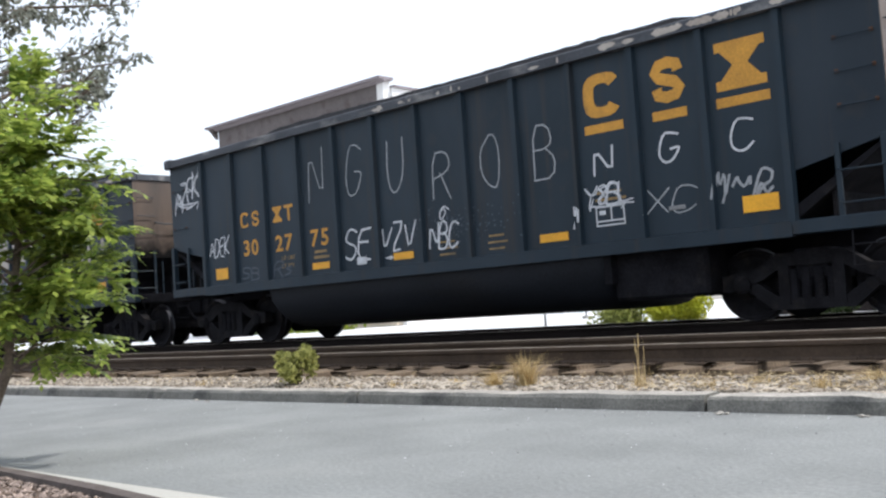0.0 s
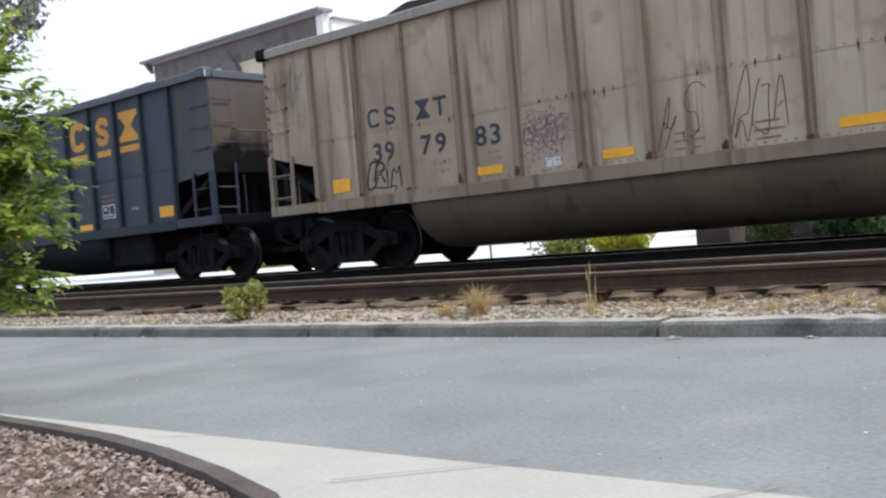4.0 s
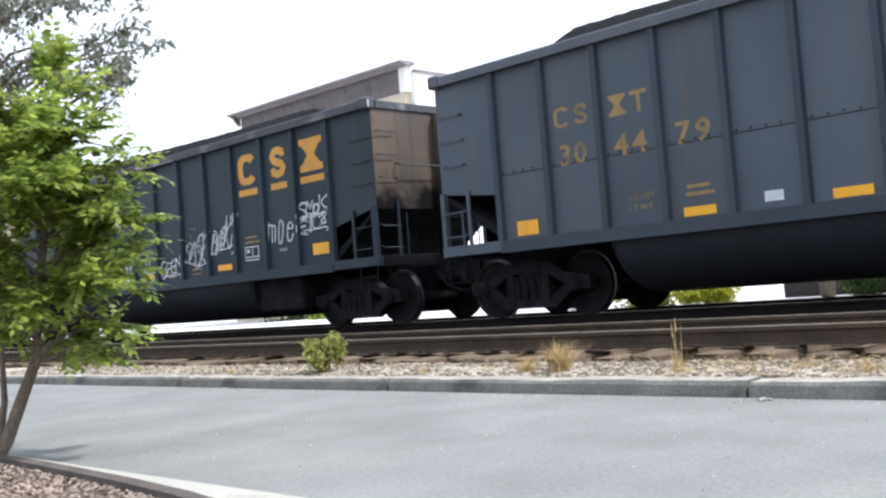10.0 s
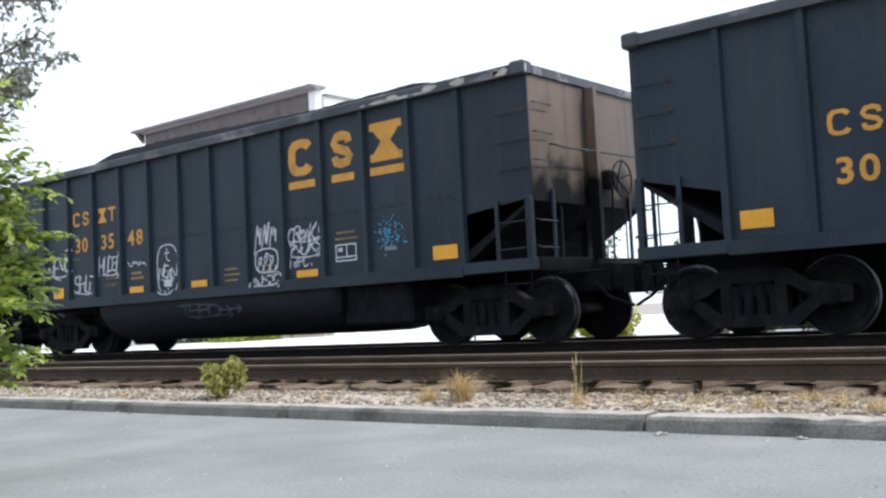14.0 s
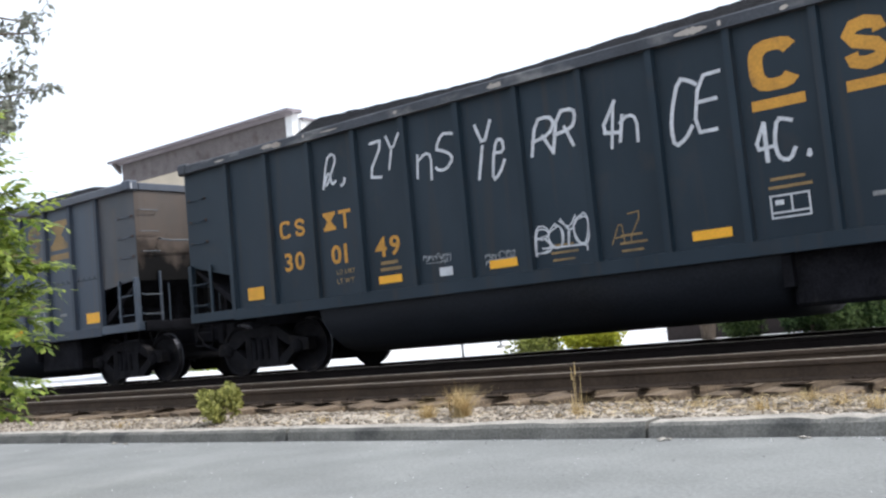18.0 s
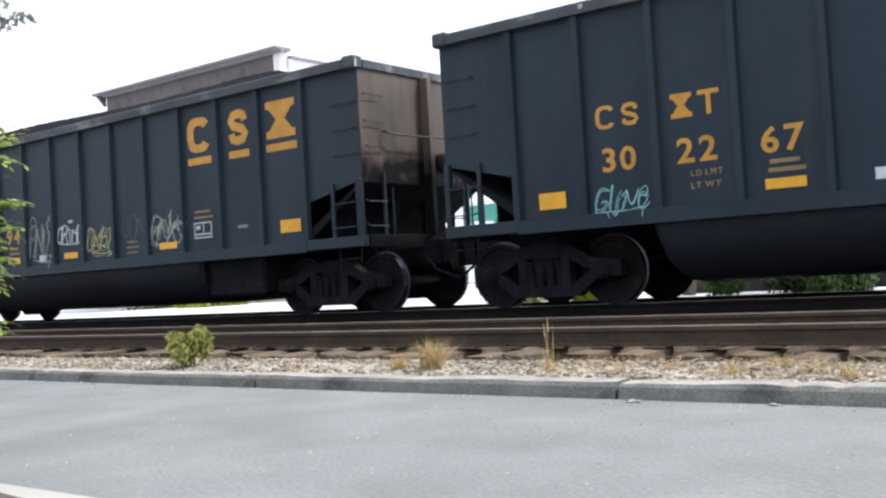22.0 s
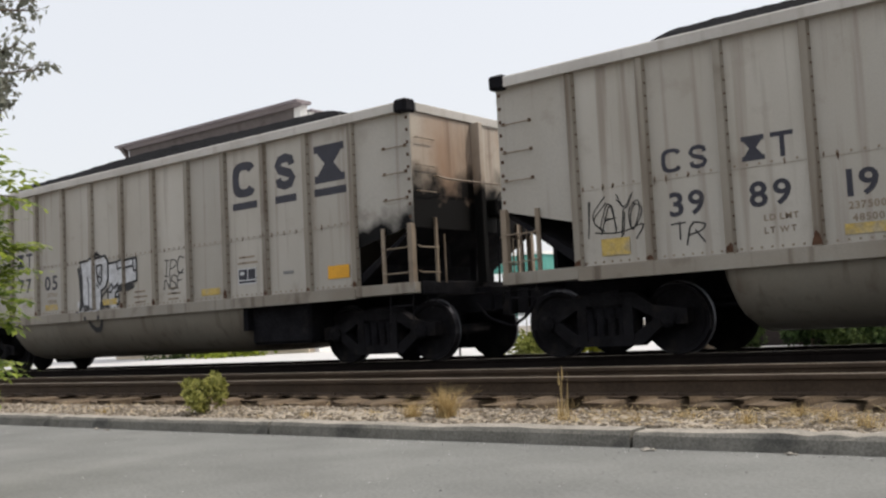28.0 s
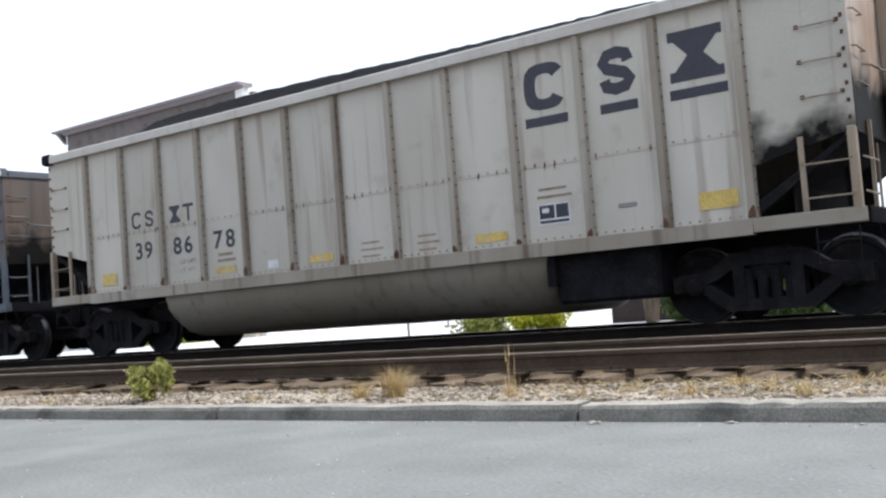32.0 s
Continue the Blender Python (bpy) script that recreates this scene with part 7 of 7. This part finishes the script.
def middle_cars():
    # tenth car: a row of white tags
    spray(9, 1.48, "H", 1.34, 0.74, 0.42, "w_spray", 0.026, 0.0, wild=0.03)
    spray(9, 2.50, "USKiT,", 1.32, 0.80, 0.30, "w_spray", 0.030, wild=0.08)
    spray(9, 4.48, "SERiMF", 1.66, 0.78, 0.34, "w_spray", 0.028, wild=0.1)
    spray(9, 4.50, "O", 1.90, 0.20, 0.10, "w_spray", 0.024)
    spray(9, 5.52, "A", 1.66, 0.44, 0.52, "w_spray", 0.026, 0.1, wild=0.08)
    spray(9, 5.45, "~", 1.46, 0.84, 0.12, "w_spray", 0.026, wild=0.04)
    spray(9, 6.50, "GEEN", 1.52, 0.84, 0.32, "w_spray", 0.030, 0.1, 0.15, 0.08)
    spray(9, 7.52, "SASK", 1.82, 0.82, 0.50, "w_spray", 0.024, 0.3, wild=0.14)
    overspray(9, 7.52, 1.9, 0.9, 0.8, 60, "g_spray", 11)
    spray(9, 8.55, "BASKY", 2.00, 0.80, 0.48, "w_spray", 0.032, 0.3, 0.3, 0.14)
    spray(9, 10.48, "moe", 2.00, 0.84, 0.56, "w_spray", 0.032, 0.1, wild=0.06, rounded=2)
    spray(9, 11.46, "SMoK", 2.28, 0.80, 0.28, "w_spray", 0.030, 0.1, 0.2, 0.1)
    spray(9, 11.44, "ETC8", 2.00, 0.78, 0.26, "w_spray", 0.030, 0.1, 0.2, 0.1)
    spray(9, 0.45, "VW", 1.75, 0.7, 0.4, "faded", 0.02, wild=0.1)
    # twelfth car
    spray(11, 5.48, "FNK", 1.76, 0.56, 0.50, "w_spray", 0.030, wild=0.1)
    spray(11, 5.40, "LlL", 1.50, 0.44, 0.36, "w_spray", 0.018, wild=0.1)
    spray(11, 11.44, "YESiMF", 1.88, 0.84, 0.34, "w_spray", 0.036, 0.1, 0.05, 0.12)
    spray(11, 11.30, "~", 1.68, 0.5, 0.08, "w_spray", 0.028)
    # thirteenth car: doodles
    spray(12, 0.58, "NEVE", 1.95, 0.92, 0.36, "w_spray", 0.034, 0.1, 0.2, 0.1)
    spray(12, 1.58, "SHuT", 1.50, 0.76, 0.32, "w_spray", 0.034, 0.1, wild=0.1)
    spray(12, 2.56, "HuDSE", 1.85, 0.76, 0.36, "w_spray", 0.032, 0.1, wild=0.1)
    spray(12, 3.55, "V~~", 1.80, 0.74, 0.16, "w_spray", 0.024, 0.1, wild=0.08)
    decal("sprayed_ring", ring(bay_mid(SHORT, 4) + 0.05, 1.62, 0.66, 0.98, 0.026), "w_spray", TRAIN[12], SHORT)
    spray(12, 4.55, "t", 1.90, 0.26, 0.24, "w_spray", 0.026, wild=0.02)
    spray(12, 4.55, "NEAN", 1.58, 0.50, 0.28, "w_spray", 0.026, wild=0.1)
    spray(12, 4.55, "T", 1.28, 0.22, 0.24, "w_spray", 0.026)
    spray(12, 7.50, "^%^", 2.02, 0.58, 0.48, "w_spray", 0.026, wild=0.1)
    decal("sprayed_ring", ring(bay_mid(SHORT, 7), 1.58, 0.60, 0.44, 0.026), "w_spray", TRAIN[12], SHORT)
    spray(12, 7.50, "o@o", 1.62, 0.44, 0.20, "w_spray", 0.028, wild=0.06)
    spray(12, 7.50, "UUU", 1.44, 0.46, 0.12, "w_spray", 0.022, wild=0.06)
    spray(12, 7.52, "NoTD", 1.24, 0.70, 0.18, "w_spray", 0.024, wild=0.1)
    spray(12, 8.52, "CReAK!", 1.98, 0.76, 0.24, "w_spray", 0.028, wild=0.08)
    spray(12, 8.50, "Y~UXY", 1.72, 0.80, 0.24, "w_spray", 0.026, wild=0.12)
    spray(12, 8.40, "idPC.", 1.50, 0.62, 0.16, "w_spray", 0.022, wild=0.06)
    overspray(12, 10.5, 1.75, 0.6, 0.5, 140, "b_spray", 14)
    spray(12, 5.75, "TEPD>>", 0.80, 1.7, 0.22, "faded", 0.026, wild=0.08)
    # fifteenth car: a green piece with pink dots, tails over the tub
    overspray(14, 5.4, 1.5, 4.0, 1.7, 1500, "r_spray", 15)
    overspray(14, 5.4, 1.5, 3.2, 1.3, 500, "p_spray", 16)
    sprayed_dots(14, 4.0, 7.0, 0.95, 2.05, 170, "r_spray", 17, 0.17)
    x = rib_x(SHORT, 0)
    decal("mural_cap", tri_fan(blob(random.Random(4), x + SHORT["bay"] * 6.35, 1.92, 1.25, 0.42, 24, 0.10)), "y_spray", TRAIN[14], SHORT, "pale cream cap over the letters", 0.001, True)
    tails = []
    for b, w, d, lean in ((4.35, 0.20, 0.24, -0.25), (4.95, 0.16, 0.34, 0.10), (5.55, 0.22, 0.26, -0.05), (6.15, 0.18, 0.22, 0.10), (6.75, 0.15, 0.30, 0.16)):
        c = x + SHORT["bay"] * b
        tails += tri_fan(curve([(c - w, 1.10), (c - w * 0.3 + lean * 0.4, 1.06 - d * 0.6), (c + lean, 1.06 - d), (c + w * 0.5 + lean * 0.3, 1.06 - d * 0.45), (c + w, 1.10)]))
    decal("mural_tail", tails, "e_spray", TRAIN[14], SHORT, "pointed tails of the painted piece", 0.002, True)
    fat_piece(14, 4.15, 6.95, 1.02, 1.94, "e_spray", "k_spray", "bun", 71, None, 0.09, 0.25)
    sprayed_dots(14, 3.8, 7.2, 0.8, 2.2, 16, "p_spray", 18, 0.14, 0.001)
    spray(14, 3.70, "V8", 0.78, 0.32, 0.18, "w_spray", 0.022)
    spray(14, 7.42, "Fu%~%d", 1.80, 0.68, 0.22, "w_spray", 0.032, 0.1, 0.1, 0.08)
    spray(14, 7.44, "i~ All", 1.56, 0.72, 0.20, "w_spray", 0.032, 0.1, 0.05, 0.08)
    spray(14, 7.52, "up", 1.34, 0.30, 0.20, "w_spray", 0.032, 0.1)
    # sixteenth car: white letters under the rim
    for b, text, z, w, h in ((2.58, "Q.", 3.24, 0.62, 0.62), (3.56, "ZY", 3.26, 0.60, 0.54), (4.54, "nS", 3.12, 0.70, 0.64), (5.50, "Ye", 3.00, 0.58, 0.82), (6.54, "RR", 3.06, 0.72, 0.54), (7.50, "4n", 2.96, 0.62, 0.62), (8.52, "CE", 2.92, 0.66, 0.86)):
        spray(15, b, text, z, w, h, "w_spray", 0.050, 0.15, 0.1, 0.07)
    spray(15, 9.52, "4C.", 2.36, 0.76, 0.46, "w_spray", 0.056, 0.0, wild=0.03)
    spray(15, 6.50, "BOYO", 1.66, 0.78, 0.34, "w_spray", 0.034, 0.1, 0.15, 0.08)
    spray(15, 7.45, "AZ", 1.58, 0.42, 0.36, "goldfade", 0.016, wild=0.1)
    for b, z in ((4.40, 1.58), (5.50, 1.50), (5.50, 1.40)):
        spray(15, b, "#m~m", z, 0.5, 0.12, "g_spray", 0.012, wild=0.15)


def late_dark_cars():
    spray(16, 1.52, "RY", 1.50, 0.46, 0.36, "w_spray", 0.040, wild=0.08)
    spray(16, 4.56, "SN8", 1.80, 0.58, 0.34, "g_spray", 0.052, 0.1, 0.2, 0.1)
    # eighteenth car: one hazy tag over and over
    for k in range(8):
        z = 2.36 - 0.02 * min(k, 3)
        spray(17, 3.56 + k, "VRKP.", z, 0.86, 0.50, "g_spray", 0.036, 0.25, 0.0, 0.09)
        overspray(17, 3.56 + k, z + 0.22, 1.0, 0.34, 170, "g_spray", 20 + k)
    spray(17, 3.56, "VECP", 1.76, 0.76, 0.48, "w_spray", 0.028, 0.15, wild=0.09)
    spray(17, 4.56, "VEGR", 1.76, 0.76, 0.48, "w_spray", 0.028, 0.15, wild=0.09)
    spray(17, 5.56, "PNVK", 1.70, 0.80, 0.50, "w_spray", 0.026, 0.15, wild=0.12)
    spray(17, 6.56, "GEPk!", 1.60, 0.78, 0.54, "y_spray", 0.024, 0.2, wild=0.12)
    spray(17, 8.52, "ARSe", 1.64, 0.72, 0.28, "g_spray", 0.026, 0.15, wild=0.1)
    spray(17, 2.54, "EGO", 1.44, 0.56, 0.24, "g_spray", 0.028)
    spray(17, 11.2, "NC", 1.50, 0.36, 0.24, "g_spray", 0.022)
    # nineteenth car
    spray(18, 5.46, "BNNK", 1.66, 0.80, 0.38, "m_spray", 0.030, 0.2, 0.1, 0.1)
    spray(18, 5.46, "BUWK", 1.62, 0.74, 0.30, "t_spray", 0.020, 0.2, 0.1, 0.1)
    spray(18, 6.48, "SPoT", 1.78, 0.66, 0.36, "g_spray", 0.028, 0.2, wild=0.08)
    overspray(18, 6.45, 1.98, 0.7, 0.4, 220, "g_spray", 31)
    spray(18, 8.50, "SMeN!", 1.64, 0.66, 0.30, "w_spray", 0.030, 0.25, 0.1, 0.08)
    spray(18, 10.52, "R8X/", 2.42, 0.66, 0.34, "w_spray", 0.026, 0.3, 0.2, 0.14)
    spray(18, 10.50, "NRTe", 1.80, 0.62, 0.28, "b_spray", 0.034, 0.25, 0.1, 0.08)
    overspray(18, 10.5, 1.82, 0.8, 0.4, 260, "b_spray", 32)
    spray(18, 1.50, "Glove", 1.38, 0.72, 0.32, "t_spray", 0.022, 0.2, 0.1, 0.1)
    # twentieth car
    spray(19, 4.52, "PNlS", 1.72, 0.78, 0.72, "g_spray", 0.026, 0.1, wild=0.14)
    spray(19, 4.56, "/!/", 1.72, 0.74, 0.70, "y_spray", 0.018, 0.2, wild=0.1)
    spray(19, 5.53, "GRiMP", 1.78, 0.82, 0.32, "w_spray", 0.030, 0.1, wild=0.1)
    spray(19, 5.55, "*", 2.02, 0.22, 0.08, "w_spray", 0.024)
    spray(19, 6.53, "DNB8", 1.60, 0.84, 0.40, "y_spray", 0.026, 0.15, wild=0.15)
    spray(19, 6.50, "%#%", 1.62, 0.84, 0.36, "goldfade", 0.018, 0.3, wild=0.15)
    spray(19, 8.55, "ENXS", 1.66, 0.92, 0.44, "g_spray", 0.030, 0.2, wild=0.15)
    spray(19, 8.50, "%N^", 1.70, 0.80, 0.40, "y_spray", 0.020, 0.3, wild=0.15)
    spray(19, 7.55, "OON", 1.80, 0.7, 0.4, "faded", 0.024, wild=0.12)
    spray(19, 1.50, "PFL", 1.46, 0.62, 0.30, "m_spray", 0.024, 0.2, wild=0.12)
    # twenty-first car: flaked slivers and pale blue-white tags
    for b, a, c, l, r in ((0, 2.12, 3.06, 0.78, 0.96), (1, 2.74, 3.1, 0.84, 0.92), (2, 3.22, 3.72, 0.22, 0.40), (3, 2.12, 3.24, 0.50, 0.98), (4, 2.28, 3.42, 0.20, 0.44), (4, 2.10, 3.38, 0.56, 0.98)):
        peel(20, b, a, c, l, r)
    for b, a, c, l, r in ((5, 2.14, 2.44, 0.72, 0.90), (6, 3.18, 3.72, 0.40, 0.80), (6, 2.18, 2.76, 0.26, 0.50), (7, 2.10, 3.46, 0.18, 0.50), (8, 2.12, 3.14, 0.12, 0.24), (11, 2.6, 3.3, 0.2, 0.4)):
        peel(20, b, a, c, l, r)
    spray(20, 0.48, "YESiM", 1.74, 0.82, 0.34, "w_spray", 0.034, 0.1, -0.1, 0.1)
    spray(20, 0.42, "*", 1.96, 0.2, 0.08, "w_spray", 0.024)
    spray(20, 1.50, "BDYK", 1.54, 0.84, 0.46, "w_spray", 0.034, 0.1, 0.1, 0.13)
    spray(20, 6.50, "GRMP", 1.96, 0.72, 0.42, "w_spray", 0.036, 0.05, wild=0.1)
    spray(20, 7.50, "HUSKY", 1.78, 0.88, 0.42, "w_spray", 0.036, 0.05, 0.1, 0.1)
    spray(20, 7.50, "X", 1.50, 0.3, 0.16, "w_spray", 0.026)
    spray(20, 10.46, "NRTE", 1.72, 0.74, 0.38, "w_spray", 0.034, 0.15, wild=0.1)
    # twenty-second car: large bare panels and a white block piece
    for b, a, c, l, r in ((1, 2.64, 3.3, 0.1, 0.6), (2, 2.2, 3.2, 0.50, 0.95), (3, 2.1, 3.4, 0.06, 0.62), (4, 2.06, 3.74, 0.06, 0.90), (5, 2.08, 3.74, 0.06, 0.74)):
        peel(21, b, a, c, l, r)
    for b, a, c, l, r in ((6, 2.0, 3.79, 0.06, 0.94), (7, 2.3, 3.79, 0.05, 0.80), (8, 3.22, 3.74, 0.52, 0.82), (8, 2.12, 3.20, 0.52, 0.90), (9, 3.58, 3.79, 0.1, 0.9), (11, 3.58, 3.79, 0.05, 0.7), (11, 2.1, 2.6, 0.10, 0.28), (11, 2.1, 2.75, 0.74, 0.96)):
        peel(21, b, a, c, l, r)
    x = LONG["side"] - 0.98
    decal("flaked_patch", tri_fan([(x + dx * 0.1, 1.98 + dz * 0.1) for dx, dz in ((0, 0.2), (0.4, 5), (1.6, 12.6), (2.4, 13), (3.2, 12.4), (7.0, 12.8), (7.6, 11.6), (7.4, 8.6), (6.8, 5.4), (5.6, 3.0), (4.0, 1.6), (3.2, 1.8), (1.6, 0.2))]), "primer", TRAIN[21], LONG, "bare primer where the paint has flaked")
    fat_piece(21, 6.05, 8.0, 1.10, 2.20, "w_spray", "s_spray", "lme", 81, None, 0.05, 0.40)
    for b, text in ((1.5, "MN"), (2.5, "8Y")):
        spray(21, b, text, 1.46, 0.6, 0.36, "g_spray", 0.030, wild=0.12)
    spray(21, 11.48, "BDYE", 1.84, 0.80, 0.42, "w_spray", 0.034, 0.15, 0.1, 0.13)
    # twenty-third car
    spray(22, 1.55, "NESNe", 1.46, 0.86, 0.32, "w_spray", 0.036, 0.1, wild=0.1)
    spray(22, 4.54, "SuiRS", 1.74, 0.78, 0.34, "b_spray", 0.042, 0.15, wild=0.1)
    spray(22, 5.54, "DiTKY", 1.72, 0.82, 0.40, "b_spray", 0.042, 0.15, 0.15, 0.1)
    spray(22, 6.54, "GRiMP", 1.96, 0.80, 0.34, "w_spray", 0.034, 0.1, wild=0.1)
    spray(22, 6.5, "~#", 1.62, 0.4, 0.2, "goldfade", 0.018, wild=0.1)
    spray(22, 8.50, "DON", 0.80, 0.8, 0.26, "t_spray", 0.028, wild=0.1)


def last_pale_cars():
    # black runs and tags on the cream cars
    drips(23, (4, 6, 7), 1.35, 3.1, 4)
    drips(23, (9,), 1.35, 2.7, 5)
    for b in (4.5, 6.4, 7.5, 9.6):
        decal("paint_pool", tri_fan(blob(random.Random(int(b * 10)), rib_x(LONG, 0) + b * LONG["bay"], 1.28, 0.86, 0.13, 26, 0.55)), "k_spray", TRAIN[23], LONG, "dried black paint gathered at the foot")
    spray(23, 0.54, "KAYo", 1.86, 0.74, 0.44, "k_spray", 0.026, 0.1, wild=0.1)
    spray(23, 1.48, "TR", 1.52, 0.46, 0.26, "k_spray", 0.022, 0.1, wild=0.1)
    spray(23, 5.52, "DRoPZ", 1.86, 0.82, 0.44, "k_spray", 0.028, 0.2, 0.1, 0.12)
    spray(23, 8.54, "NEANE", 2.14, 0.84, 0.36, "k_spray", 0.032, 0.25, 0.15, 0.1)
    outlined_piece(24)
    spray(24, 7.52, "IPC", 1.90, 0.62, 0.30, "k_spray", 0.026, 0.1, 0.05, 0.05)
    spray(24, 7.52, "NSF", 1.60, 0.56, 0.28, "k_spray", 0.026, 0.1, 0.05, 0.05)
    spray(24, 7.50, "-", 1.40, 0.26, 0.1, "k_spray", 0.026)
    spray(25, -0.55, "YK%^", 3.22, 0.8, 0.86, "k_spray", 0.014, wild=0.16)
    spray(25, 0.42, "PeTeS", 1.82, 0.78, 0.34, "k_spray", 0.032, 0.1, -0.1, 0.12)
    spray(25, 1.44, "GRiND", 1.50, 0.82, 0.38, "k_spray", 0.032, 0.1, -0.1, 0.1)
    spray(25, 4.45, "HoRS", 1.86, 0.80, 0.46, "s_spray", 0.034, 0.1, wild=0.12)
    spray(25, 5.46, "HOoES", 1.80, 0.78, 0.44, "g_spray", 0.030, 0.1, wild=0.12)
    spray(25, 6.48, "OTMR", 1.84, 0.82, 0.32, "e_spray", 0.036, 0.1, wild=0.1)
    spray(25, 7.50, "YFBUS", 1.94, 0.84, 0.36, "w_spray", 0.036, 0.15, wild=0.1)
    spray(25, 8.50, "YEAN", 1.98, 0.84, 0.36, "k_spray", 0.030, 0.2, 0.1, 0.1)
    for b in (5, 8):
        decal("rubbed_spot", tri_fan(blob(random.Random(b), bay_mid(LONG, b), 0.76, 1.08 if b == 8 else 0.6, 0.30, 24, 0.08)), "greywall", TRAIN[25], LONG)
        decal("bare_spot", tri_fan(blob(random.Random(b + 1), bay_mid(LONG, b), 0.76, 0.84 if b == 8 else 0.42, 0.21, 24, 0.10)), "greyspot", TRAIN[25], LONG, "", 0.004)
    drips(25, (4,), 1.3, 3.2, 8, "whiterib")
    # chalk outlines of fat letters that hang over the tub; columns and rows of a fine grid
    x = rib_x(SHORT, 0)
    lines = ("0463 0379 0787 1281 1571|1660 1976 2685 3281 3785",
             "3856 3781 4194 4587 4770 4750|2959 3149",
             "3760 4043 4731 5145 5752 6138 5525|4450 4745 5147",
             "5381 6286 6171 6550|6387 6870 6848",
             "5581 6889 7489 7776 7656 7032 6540",
             "6136 7444 8853 9439 9325 9027",
             "0328 1313 2419 3008 3719 4608 5519 6301 74-8 8600 9421",
             "1253 2363 2143|2330 2442")
    for text in lines:
        q = []
        for stroke in text.split("|"):
            pts = [(x + SHORT["bay"] * (4.6 + int(p[:2]) / 29), 0.70 + int(p[2:]) / 70) for p in stroke.split()]
            q += ribbon(curve(curve(pts)), 0.022)
        decal("sprayed_line", q, "g_spray", TRAIN[26], SHORT, stuff=True)


decorate()
for i, x0, x1, n in ((0, 6.0, 14.0, 26), (1, 2.0, 14.2, 22), (5, 1.0, 14.0, 12), (9, 3.0, 9.5, 20), (12, 10.5, 13.4, 14), (15, 0.5, 14.0, 16), (18, 0.5, 14.0, 14), (20, 0.3, 13.8, 70), (21, 0.3, 14.2, 60), (22, 0.3, 14.0, 30)):
    flaked_rim(i, x0, x1, n, 70 + i)


def to_true_height():
    """The bodies are drawn to a rim of 3.96 m; they stand 3.83 m over the rails."""
    done = set()
    for car in TRAIN:
        for o in car.children:
            if o.type == "MESH" and o.data.name not in done:
                done.add(o.data.name)
                o.data.transform(Matrix.Diagonal((1, 1, 0.966, 1)))


to_true_height()


def place(t):
    """How far the rear corner of the first car has come along the track."""
    return -18.0272 + 13.23056 * t + 0.000286197 * t * t + 0.000127922 * t ** 3 - 0.19 * math.exp(-t / 4) - 0.015 * max(0.0, t - 28)


def motions():
    for i, car in enumerate(TRAIN):
        walk(car, [(t, pose(place(t) + OFFSET[i], TRACK_FAR, RAIL)) for t in range(33)])
    # all wheelsets of the train roll alike: the two of one truck are keyed, the rest share their turning
    turning = {}
    for car in TRAIN:
        for truck_part in [o for o in car.children if o.name.startswith("truck")]:
            for o in [c for c in truck_part.children if c.name.startswith("wheelset")]:
                x = round(o.matrix_basis.translation.x, 2)
                if x not in turning:
                    walk(o, [(k / FPS, pose(x, 0, 0.452, 0, math.degrees(place(k / FPS) / 0.452), 0)) for k in range(32 * FPS + 1)])
                    turning[x] = o
                else:
                    o.rotation_mode = "QUATERNION"
                    o.animation_data_create()
                    o.animation_data.action = turning[x].animation_data.action
                    o.animation_data.action_slot = turning[x].animation_data.action_slot


motions()
